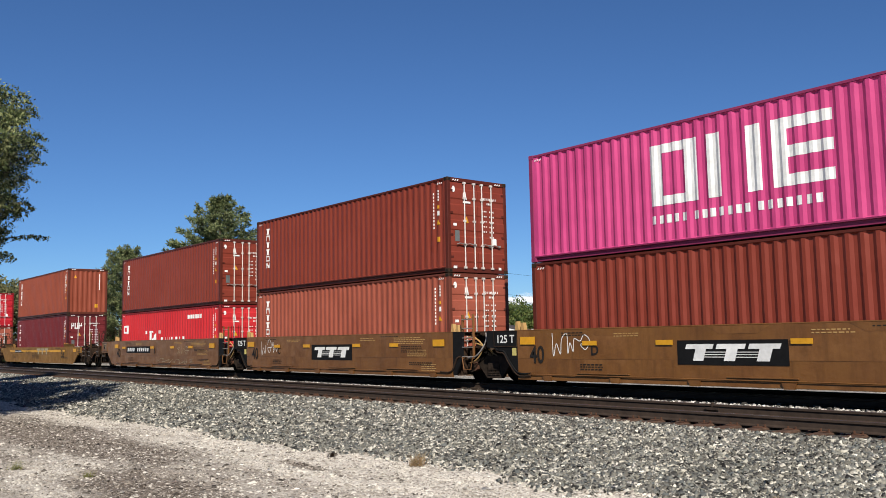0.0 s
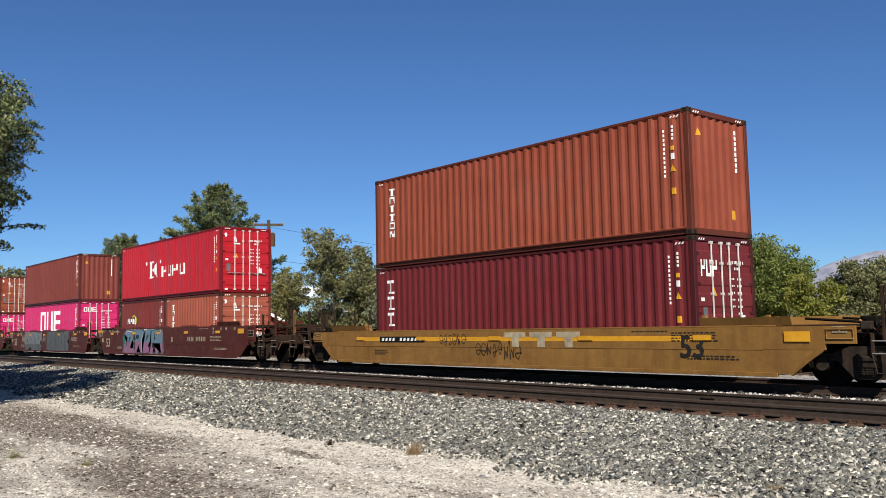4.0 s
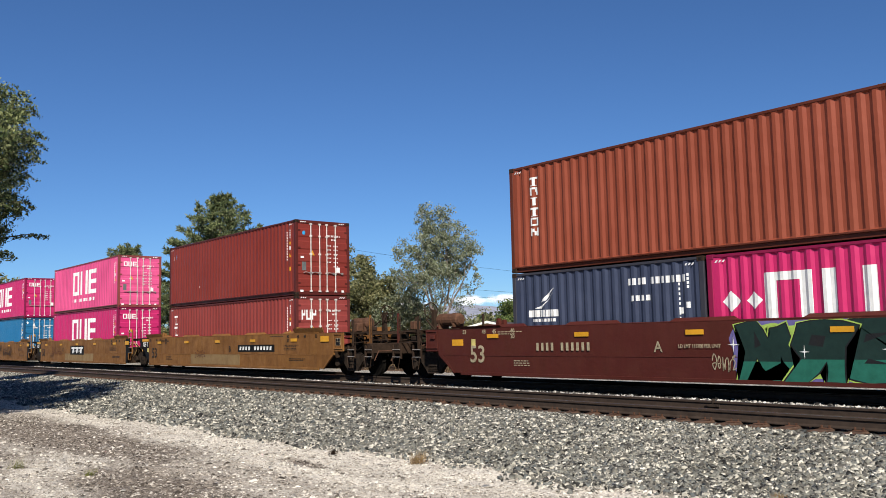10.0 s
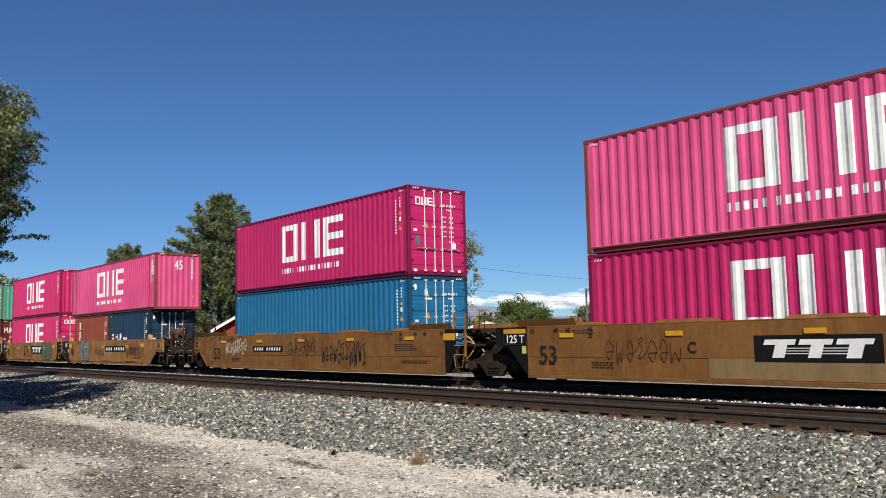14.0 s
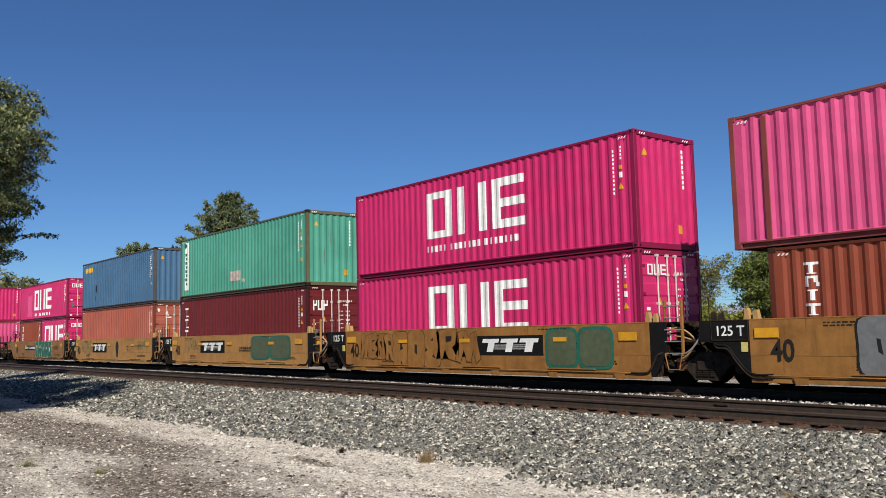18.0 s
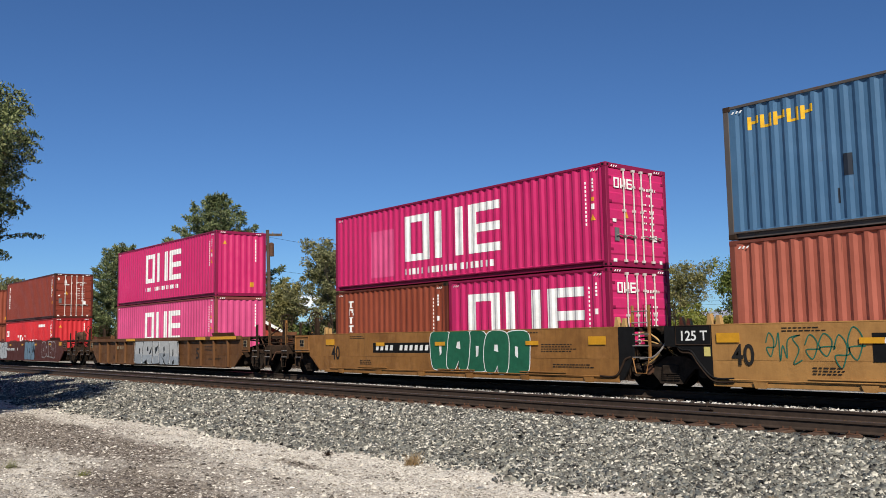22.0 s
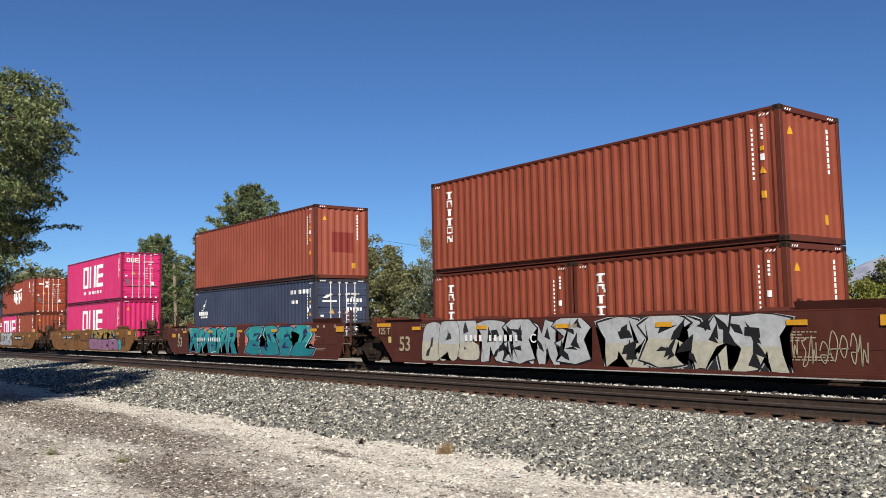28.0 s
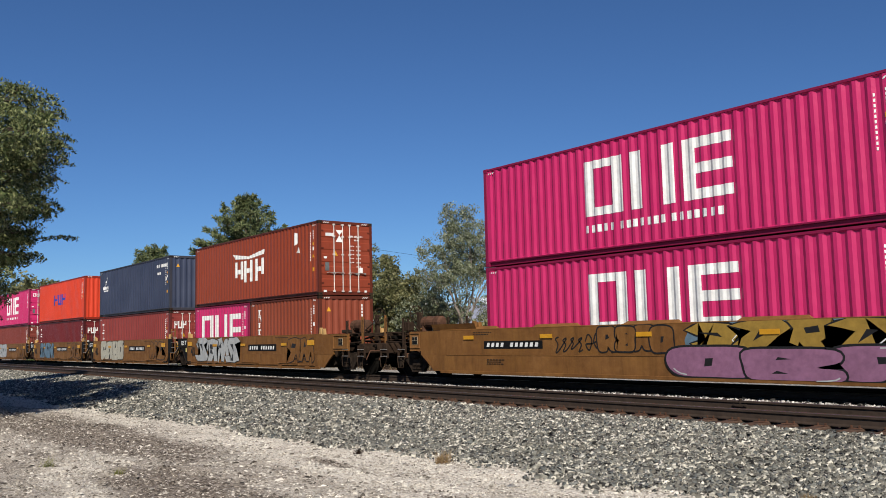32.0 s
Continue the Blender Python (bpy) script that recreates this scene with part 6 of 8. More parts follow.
    stencils(car, [(S - 2.5, 1.10, 1.2, 4), (S - 2.1, 0.60, 1.3, 2), (-S + 1.6, 1.40, 0.9, 2), (S - 3.6, top - 0.06, 1.1, 1), (-S + 2.2, 0.62, 0.7, 3)], ink, seed + 70)
    # conduit and brackets along the sill
    if kind == "40":
        bm = bmesh.new()
        rod(bm, (-S + 0.4, SIDE_Y - 0.035, 0.335), (S - 0.3, SIDE_Y - 0.035, 0.325), 0.018, 6)
        part("brake_pipe", bm, coat, car)
        brk = shared("sill_bracket", lambda b: prism(b, [(-0.16, 0.30), (0.16, 0.30), (0.11, 0.175), (-0.11, 0.175)], SIDE_Y - 0.05, SIDE_Y + 0.02), coat)
        guard = shared("pipe_guard", lambda b: box(b, -0.8, 0.8, SIDE_Y - 0.06, SIDE_Y, 0.375, 0.40, 0.004), coat)
        for x in (-S * 0.55, 0.6, S * 0.62):
            part("pipe_guard", guard, coat, car).location.x = x
        for k in range(6):
            part("sill_bracket", brk, coat, car).location.x = -S + 1.1 + k * (2 * S - 2.0) / 5
    else:
        bm = bmesh.new()
        box(bm, -S + 0.3, S - 0.3, SIDE_Y - 0.004, SIDE_Y + 0.01, crease - 0.010, crease + 0.010)
        part("side_crease", bm, coat, car)
    # yellow reflective strips
    if yellow:
        refl = shared("reflector", lambda b: box(b, -0.23, 0.23, -0.006, 0, -0.055, 0.055), YELLOW)
        big = shared("end_reflector", lambda b: box(b, -0.27, 0.27, -0.006, 0, -0.10, 0.10), YELLOW)
        for x in ((-6.67, -3.44, -0.18, 3.08, 6.38) if kind == "53" else (-4.95, -1.0, 1.5, 3.62) if u == -41.49 else (-3.95, -1.75, 1.5, 3.62) if coat is TTX_OLD else (-3.11, -0.10, 3.67)):
            part("reflector", refl, YELLOW, car).location = (x, SIDE_Y - 0.024, top - (0.22 if kind == "53" else 0.34))
        part("reflector", big, YELLOW, car, "large yellow reflective panel").location = ((S + 0.24 if right == "joint" else S + 0.46) if kind == "53" else S - 0.62, SIDE_Y - 0.024, top - (0.20 if kind == "53" else 0.29))
        if kind == "40":
            part("reflector", big, YELLOW, car, "large yellow reflective panel").location = (-S + 0.40, SIDE_Y - 0.024, top - 0.26)
    return car


CARD = plain("card_yellow", (0.55, 0.47, 0.16), 0.6)
YELLOW_DULL = paint("pale_tan_paint", (0.42, 0.26, 0.10), 0.6, 0.4, 0.4, stain=0.4)
GRAFF = {n: plain("spray_" + n, c, 0.5, vary=0.18) for n, c in dict(
    grey=(0.16, 0.165, 0.17), silver=(0.42, 0.43, 0.43), teal=(0.015, 0.19, 0.22), sea=(0.03, 0.30, 0.30), coral=(0.62, 0.16, 0.10), navy=(0.02, 0.02, 0.09), mauve=(0.26, 0.12, 0.20),
    slate=(0.12, 0.19, 0.25), ochre=(0.32, 0.20, 0.04), lime=(0.35, 0.50, 0.10), green=(0.02, 0.13, 0.09), dark=(0.012, 0.03, 0.025), murk=(0.085, 0.105, 0.060), cream=(0.45, 0.42, 0.33), violet=(0.14, 0.12, 0.30), black=(0.015, 0.015, 0.016), dim=(0.085, 0.088, 0.085), soot=(0.030, 0.030, 0.030), steel=(0.30, 0.33, 0.36), leaf=(0.018, 0.12, 0.065), peach=(0.60, 0.30, 0.13)).items()}
G = GRAFF


def cars():
    big40 = lambda c, x=-5.75: letters("well_length", "40", 0.62, (x, SIDE_Y - 0.012, 0.83), INK, c, squeeze=0.84)
    big53 = lambda c, x, mat: letters("well_length", "53", 0.66, (x + 0.42, SIDE_Y - 0.012, 0.76), mat, c)
    unit = lambda c, t, x, mat, z=0.95: letters("unit_letter", t, 0.34, (x, SIDE_Y - 0.014, z), mat, c)
    marks53 = lambda c, mat: [letters("length_mark", t, 0.16, (x, SIDE_Y - 0.012, z), mat, c) for t, x, z in
                              (("53", 7.95, 1.40), ("48", 7.15, 1.40), ("45", 6.68, 1.40), ("40", 5.92, 1.41), ("20", 5.92, 1.26), ("53", -7.87, 1.40), ("48", -7.05, 1.40), ("45", -6.62, 1.40), ("40", -5.9, 1.41), ("20", -5.9, 1.26))]
    note = lambda c, t, x, z, mat, size=0.12: letters("notice", t, size, (x, SIDE_Y - 0.026, z), mat, c, squeeze=0.8)
    limits = lambda c: (note(c, "LD LMT 124,300 PER UNIT", 1.40, 0.95, INK), note(c, "20 FT CONTAINER LIMIT 61,500 LB EACH", 1.40, 0.84, INK, 0.075))
    lab = "brown double-stack well car with weathered sides on the track"
    # the brown five-unit car
    specs = [(-10.23, "joint", "joint", "D"), (-25.88, "joint", "joint", "C"), (-41.49, "coupler", "joint", "B")]
    for k, (u, l, r, name) in enumerate(specs):
        c = well_car(u, "40", l, r, TTX_OLD, lab, seed=k, lip=False)
        big40(c)
        unit(c, name, -3.8 if k < 2 else -0.68, INK)
        if k < 2:
            plate_mark(c, -1.42, 1.21, 0.64, 1.17, True)
            scrawl(c, -5.3, -3.9, 0.8, 1.4, 7, WHITE, 11 + k)
        else:
            plate_mark(c, -4.60, -1.27, 0.86, 1.19, False)
            scrawl(c, -0.6, 4.0, 0.36, 0.62, 14, DIRTYWHITE, 5, 0.018)
            scrawl(c, 2.0, 3.3, 0.8, 1.2, 6, DIRTYWHITE, 6, 0.02)
        stencils(c, [(3.6, 1.36, 1.6, 4), (4.3, 0.98, 1.1, 4), (1.7, 1.36, 0.9, 2), (-3.2, 1.36, 0.9, 2), (5.0, 0.55, 0.7, 4)], YELLOW_DULL, k)
        for x in (-3.3, 0.1, 3.2):
            bm = bmesh.new()
            flat_poly(bm, [(x - 0.75, 1.468), (x + 0.75, 1.468), (x + 0.45, 1.30), (x - 0.45, 1.30)], SIDE_Y - 0.005)
            part("stiffener_patch", bm, TTX_OLD, c)
    # single ochre car
    c = well_car(-63.46, "53", "coupler", "coupler", TTX_LOW, "low ochre single well car with sloped ends", top=1.20, seed=4, lip=False)
    plate_mark(c, -5.6, -3.3, 0.86, 1.04, False)
    for x0, x1 in ((0.2, 1.0), (1.15, 1.95), (2.1, 2.9)):
        bm = bmesh.new()
        flat_poly(bm, bar(x0, x1, 1.0, 1.14), SIDE_Y - 0.008)
        flat_poly(bm, bar(x0 + 0.28, x1 - 0.25, 0.75, 0.9995), SIDE_Y - 0.008)
        part("owner_mark", bm, DIRTYWHITE, c)
    big53(c, 5.7, INK)
    scrawl(c, -2.6, -1.4, 0.75, 1.12, 12, INK, 3)
    scrawl(c, -1.0, 0.8, 0.4, 0.9, 16, INK, 8)
    band = bmesh.new()
    box(band, -6.6, 6.3, SIDE_Y - 0.004, SIDE_Y, 0.90, 1.02)
    part("yellow_band", band, YELLOW, c)
    # maroon three-unit car
    labm = "maroon double-stack well car covered with spray-painted graffiti"
    c = well_car(-87.31, "53", "joint", "coupler", WINE, labm, top=1.50, seed=5, dark_ends=False)
    big53(c, -7.75, DIRTYWHITE), unit(c, "B", 1.45, DIRTYWHITE), marks53(c, DIRTYWHITE)
    number_bars(c, 3.27, 5.25, 0.86, 1.10, DIRTYWHITE)
    graffiti(c, -4.8, 0.1, 0.27, 1.48, 4, [G["slate"], G["mauve"]], G["black"], 21, [G["green"]], WHITE, G["silver"], sharp=True, slash=1)
    c = well_car(-106.77, "53", "joint", "joint", WINE, labm, top=1.50, seed=6, dark_ends=False)
    big53(c, -7.75, DIRTYWHITE), marks53(c, DIRTYWHITE)
    graffiti(c, -4.8, -0.95, 0.30, 1.46, 4, [G["grey"], G["dim"]], G["black"], 22, None, None, G["cream"], level=0.35, edge=0.055)
    graffiti(c, 0.5, 4.95, 0.28, 1.46, 5, [G["dim"]], G["soot"], 23, [G["soot"]], edge=0.05)
    scrawl(c, -5.7, -5.0, 0.7, 1.35, 12, DIRTYWHITE, 9), scrawl(c, -0.85, 0.2, 0.75, 1.3, 14, DIRTYWHITE, 10)
    c = well_car(-126.41, "53", "coupler", "joint", WINE, labm, top=1.50, seed=7, dark_ends=False)
    big53(c, -7.75, DIRTYWHITE), unit(c, "A", -1.17, DIRTYWHITE), marks53(c, DIRTYWHITE), note(c, "LD LMT 115700 PER UNIT", -0.08, 0.97, DIRTYWHITE)
    number_bars(c, -5.0, -3.1, 0.86, 1.10, DIRTYWHITE)
    graffiti(c, 0.9, 5.3, 0.27, 1.48, 4, [G["dark"], G["green"]], G["black"], 24, [G["violet"], G["lime"]], None, G["lime"], sharp=True, level=0.3, edge=0.03)
    sparkles(c, [(0.75, 1.0, 0.14), (2.3, 0.85, 0.11), (3.9, 0.9, 0.12), (5.45, 0.95, 0.15), (5.7, 0.5, 0.16)], WHITE)
    scrawl(c, 5.6, 6.6, 0.35, 1.1, 14, G["lime"], 12, 0.05), scrawl(c, 0.2, 0.8, 0.4, 0.8, 10, DIRTYWHITE, 13)
    # brown-yellow three-unit car
    laby = "mud-stained yellow double-stack well car on the track"
    c = well_car(-150.37, "53", "joint", "coupler", TTX_MUD, laby, top=1.50, seed=8)
    big53(c, -7.75, INK), unit(c, "B", 1.0, INK), marks53(c, INK), plate_mark(c, 1.74, 4.85, 0.84, 1.12, False)
    pale_patch(c, -3.0, 1.9), scrawl(c, -2.6, -1.4, 0.55, 0.9, 10, WINE, 15)
    c = well_car(-169.84, "53", "joint", "joint", TTX_MUD, laby, top=1.50, seed=9)
    big53(c, -7.75, INK), unit(c, "C", -3.0, INK), marks53(c, INK), plate_mark(c, -1.51, 1.09, 0.66, 1.20, True)
    pale_patch(c, -2.6, 2.8), scrawl(c, -5.5, -3.3, 0.6, 1.2, 14, WINE, 16)
    c = well_car(-189.43, "53", "coupler", "joint", TTX_MUD, laby, top=1.50, seed=10)
    big53(c, -7.75, INK), marks53(c, INK), plate_mark(c, -4.0, -1.6, 0.86, 1.08, False)
    scrawl(c, -6.5, -4.6, 0.75, 1.38, 18, G["cream"], 17, 0.05), scrawl(c, -1.2, 0.8, 0.7, 1.35, 16, INK, 18, 0.03), scrawl(c, 1.2, 4.0, 0.4, 1.3, 22, INK, 19, 0.045)
    # yellow five-unit car
    labt = "faded yellow double-stack well car with graffiti on its sides"
    c = well_car(-211.33, "40", "joint", "coupler", TTX_DUN, labt, seed=11, lip=False)
    big40(c), plate_mark(c, 0.15, 3.43, 0.86, 1.17, False)
    graffiti(c, -4.2, -2.7, 0.36, 1.45, 2, [G["grey"]], G["black"], 31)
    scrawl(c, -1.6, 0.0, 0.55, 1.15, 12, INK, 32, 0.03), scrawl(c, 3.6, 6.0, 0.5, 1.42, 22, INK, 33, 0.03), scrawl(c, 0.0, 1.2, 0.4, 1.3, 12, G["cream"], 34)
    c = well_car(-226.85, "40", "joint", "joint", TTX_DUN, labt, seed=12, lip=False)
    big40(c, -5.9), plate_mark(c, 0.45, 3.05, 0.72, 1.25, True)
    graffiti(c, -5.5, -3.6, 0.55, 1.38, 4, [TTX_DUN], INK, 35, sharp=True, edge=0.010)
    graffiti(c, -3.6, -1.3, 0.34, 1.46, 3, [TTX_DUN], INK, 36, edge=0.018)
    graffiti(c, -1.3, 0.42, 0.55, 1.46, 2, [TTX_DUN], INK, 37, sharp=True, edge=0.016)
    overpainted(c, 3.15, 5.4, 0.36, 1.46)
    c = well_car(-242.43, "40", "joint", "joint", TTX_YEL, labt, seed=13, lip=False)
    big40(c), plate_mark(c, -3.13, -0.60, 0.74, 1.27, True)
    limits(c), overpainted(c, 1.9, 5.2, 0.45, 1.45)
    scrawl(c, -4.6, -3.4, 0.7, 1.42, 9, G["green"], 40, 0.03)
    c = well_car(-258.05, "40", "joint", "joint", TTX_YEL, labt, seed=14, lip=False)
    big40(c), plate_mark(c, -3.11, -0.58, 0.73, 1.27, True), unit(c, "C", 2.9, INK)
    scrawl(c, -5.3, -3.3, 0.6, 1.35, 14, G["green"], 41, 0.025), scrawl(c, 4.4, 5.6, 0.95, 1.4, 9, G["green"], 42, 0.03)
    bm = bmesh_poly([(1.2 + 0.22 * math.cos(a) * (1 + 0.25 * math.sin(3 * a)), 0.9 + 0.46 * math.sin(a)) for a in (math.pi * k / 9 for k in range(18))], SIDE_Y - 0.006)
    part("grime_patch", bm, INK, c)
    c = well_car(-273.54, "40", "coupler", "joint", TTX_RUSSET, labt, seed=15, lip=False)
    big40(c), plate_mark(c, -3.53, -0.45, 0.86, 1.17, False)
    graffiti(c, -0.5, 3.5, 0.38, 1.46, 5, [G["leaf"]], WHITE, 43, edge=0.028)
    # single ribbed car
    c = well_car(-295.38, "53", "coupler", "coupler", RIBBED, "dark brown ribbed single well car with silver graffiti", top=1.46, seed=16, ribs=True, yellow=False)
    shift_out(c, lambda: graffiti(c, -2.3, 2.9, 0.27, 1.45, 5, [G["silver"], G["steel"]], G["black"], 51, None, WHITE, WHITE, slash=1, level=0.35, edge=0.07))
    number_bars(c, -5.4, -3.9, 0.95, 1.15, DIRTYWHITE, 8, 3), big53(c, 4.6, INK)
    for x, half in ((7.6, 1.2), (5.4, 0.5), (-3.0, 0.6)):
        bm = bmesh.new()
        box(bm, x - half, x + half, SIDE_Y - 0.14, SIDE_Y - 0.12, 1.38, 1.50)
        part("faded_strip", bm, YELLOW, c)
    # oxide three-unit car
    labo = "oxide-red double-stack well car with large spray-painted graffiti"
    c = well_car(-319.24, "53", "joint", "coupler", WINE2, labo, top=1.50, seed=17, dark_ends=False)
    big53(c, -7.8, DIRTYWHITE), unit(c, "A", -1.5, WHITE)
    graffiti(c, -6.9, -4.5, 0.32, 1.46, 3, [G["silver"]], G["black"], 52, slash=2)
    number_bars(c, -4.3, -2.2, 0.86, 1.08, WHITE)
    graffiti(c, 0.4, 2.7, 0.32, 1.47, 3, [G["slate"]], G["black"], 53, None, G["silver"], slash=1)
    graffiti(c, 4.6, 7.4, 0.5, 1.43, 4, [WINE2], G["silver"], 54, edge=0.035)
    c = well_car(-339.0, "53", "joint", "joint", WINE2, labo, top=1.50, seed=18, dark_ends=False)
    big53(c, -7.75, DIRTYWHITE), unit(c, "C", -1.3, WHITE), note(c, "WELL LD LMT 119500", -0.1, 1.29, DIRTYWHITE)
    graffiti(c, -6.3, -3.7, 0.30, 1.44, 3, [G["silver"], G["cream"]], G["soot"], 55, slash=1, edge=0.02)
    graffiti(c, -3.4, 0.6, 0.30, 1.47, 4, [G["silver"]], G["black"], 56, sharp=True, slash=4, edge=0.04)
    graffiti(c, 1.3, 6.0, 0.28, 1.478, 4, [G["silver"], G["cream"]], G["black"], 57, [G["soot"]], None, G["silver"], sharp=True, slash=5, edge=0.05)
    number_bars(c, -4.2, -1.8, 0.86, 1.08, WHITE), scrawl(c, 6.0, 7.8, 0.4, 1.1, 18, DIRTYWHITE, 58)
    c = well_car(-358.72, "53", "coupler", "joint", WINE2, labo, top=1.50, seed=19, dark_ends=False)
    big53(c, -7.75, DIRTYWHITE), marks53(c, DIRTYWHITE)
    graffiti(c, -5.9, -0.6, 0.30, 1.46, 5, [G["sea"], G["teal"]], G["navy"], 59, [G["coral"], G["peach"]], WHITE, G["silver"], sharp=True, slash=1, edge=0.05)
    graffiti(c, 0.6, 6.2, 0.28, 1.47, 4, [G["sea"], G["teal"]], G["navy"], 60, [G["coral"], G["peach"]], WHITE, G["silver"], sharp=True, slash=1, edge=0.07)
    number_bars(c, -5.0, -2.2, 0.80, 1.02, WHITE)
    # single mud-yellow car
    c = well_car(-382.4, "53", "coupler", "coupler", TTX_MUD, "muddy yellow single well car with mauve graffiti", top=1.47, seed=20)
    big53(c, 7.0, INK), plate_mark(c, -6.0, -3.6, 0.92, 1.14, False)
    graffiti(c, -1.6, 0.6, 0.85, 1.42, 4, [TTX_MUD], G["black"], 64, edge=0.04)
    graffiti(c, 1.2, 5.6, 0.72, 1.478, 4, [G["ochre"]], G["black"], 61, [G["slate"]], WHITE, sharp=True, edge=0.045)
    graffiti(c, 0.6, 6.4, 0.27, 0.90, 3, [G["mauve"]], G["black"], 66, None, G["silver"], edge=0.05, out=0.009)
    graffiti(c, 6.3, 6.9, 0.30, 0.85, 1, [G["sea"]], G["teal"], 67, edge=0.02)
    scrawl(c, -3.2, -1.0, 0.8, 1.3, 16, INK, 62, 0.04)
    # last five-unit car
    for k, (u, l, r) in enumerate(((-404.36, "joint", "coupler"), (-419.95, "joint", "joint"), (-435.55, "joint", "joint"), (-451.10, "joint", "joint"))):
        c = well_car(u, "40", l, r, TTX_MUD, "muddy yellow double-stack well car tagged with graffiti", seed=21 + k, lip=False)
        graffiti(c, -5.2 + k * 0.4, -0.6, 0.36, 1.44, 4, [(G["silver"], G["cream"], G["slate"])[k % 3]], (G["soot"], G["black"], G["soot"])[k % 3], 63 + k, sharp=k % 2 == 0, slash=1, edge=0.03)
        plate_mark(c, 0.4, 3.0, 0.86, 1.14, False)
        graffiti(c, 4.0, 6.0, 0.45, 1.35, 2, [TTX_MUD], G["black"], 70 + k, sharp=True, edge=0.035)
        big40(c)


def overpainted(car, x0, x1, z0, z1):
    """Two rounded sprayed panels, half scrubbed off."""
    w = (x1 - x0) / 2
    for k in range(2):
        cx, cz = x0 + w * (k + 0.5), (z0 + z1) / 2
        rim = lambda f: [(cx + f * w * 0.52 * math.copysign(abs(math.cos(a)) ** 0.4, math.cos(a)), cz + f * (z1 - z0) * 0.48 * math.copysign(abs(math.sin(a)) ** 0.45, math.sin(a))) for a in (2 * math.pi * i / 24 for i in range(24))]
        e = part("graffiti_panel", bmesh_poly(rim(1.0), SIDE_Y - 0.006 - 0.003 * k), G["green"], car)
        part("scrubbed_patch", bmesh_poly(rim(0.86), SIDE_Y - 0.013 - 0.003 * k), G["murk"], e)


def pale_patch(car, x0, x1):
    bm = bmesh.new()
    box(bm, x0, x1, SIDE_Y - 0.001, SIDE_Y + 0.006, 0.30, 0.732)
    part("repainted_patch", bm, PALE_LOW, car, "paler repainted lower panel")


def shift_out(car, make):
    """Paint on the ribs' outer plane."""
    before = set(car.children)
    make()
    for o in set(car.children) - before:
        o.location.y -= 0.105


cars()


# ---- trees ----
BARK = plain("grey_bark", (0.11, 0.085, 0.065), 0.9, vary=0.4, scale=5)
PALEBARK = plain("pale_bark", (0.24, 0.20, 0.17), 0.9, vary=0.3, scale=5)


def spot(az, dist):
    a = radians(az)
    return EYE.x + dist * math.sin(a), EYE.y + dist * math.cos(a)


def leaf_mesh(name, centres, radii, per, size, rng, mat, flat=0.75, droop=0.0, aspect=0.5):
    """Many small pointed leaves round the given twig ends."""
    c = np.repeat(np.asarray(centres, float), per, axis=0)
    rad = np.repeat(np.asarray(radii, float), per)
    n = len(c)
    p = rng.standard_normal((n, 3))
    p *= (rng.random((n, 1)) ** 0.45) / np.linalg.norm(p, axis=1, keepdims=True)
    p = c + p * rad[:, None] * np.array([1, 1, flat])
    d = rng.standard_normal((n, 3))
    d[:, 2] -= droop
    d /= np.linalg.norm(d, axis=1, keepdims=True)
    e = np.cross(d, rng.standard_normal((n, 3)))
    e /= np.linalg.norm(e, axis=1, keepdims=True)
    s = size * np.exp(0.3 * rng.standard_normal((n, 1)))
    k = np.cross(d, e) * s * 0.12
    v = np.stack([p - d * s, p + e * s * aspect + k, p + d * s, p - e * s * aspect + k], 1).reshape(-1, 3)
    me = bpy.data.meshes.new(name)
    me.vertices.add(n * 4)
    me.vertices.foreach_set("co", v.reshape(-1).astype(np.float32))
    me.loops.add(n * 4)
    me.loops.foreach_set("vertex_index", np.arange(n * 4, dtype=np.int32))
    me.polygons.add(n)
    me.polygons.foreach_set("loop_start", np.arange(0, n * 4, 4, dtype=np.int32))
    me.polygons.foreach_set("loop_total", np.full(n, 4, dtype=np.int32))
    me.update(calc_edges=True)
    me.materials.append(mat)
    return me


def limbs(bm, start, way, length, r0, depth, rng, tips, spread_by=0.55, up=0.15, forks=3, keep=0.72, bare=None):
    """A limb that wanders, tapers and forks; the ends are collected in tips."""
    pts, rs = [Vector(start)], [r0]
    d = Vector(way).normalized()
    steps = 4
    for i in range(steps):
        d = (d + Vector(rng.normal(0, 0.16, 3).tolist()) + Vector((0, 0, up * 0.4))).normalized()
        pts.append(pts[-1] + d * length / steps)
        rs.append(r0 * (1 - 0.45 * (i + 1) / steps))
    tube(bm, pts, rs, 6 if r0 > 0.04 else 4, caps=False)
    if depth == 0:
        tips.append(pts[-1])
        tips.append((pts[-1] + pts[-3]) / 2)
        return
    for k in range(forks):
        at = pts[-1] if k == 0 else pts[2 + int(rng.integers(0, 3))]
        side = Vector(rng.normal(0, 1, 3).tolist())
        side = (side - d * side.dot(d)).normalized()
        w = (d + side * spread_by * (0.5 + rng.random()) + Vector((0, 0, up))).normalized()
        limbs(bm, at, w, length * keep * (0.8 + 0.4 * rng.random()), rs[-1] * (0.9 if k == 0 else 0.7), depth - 1, rng, tips, spread_by, up, forks, keep)


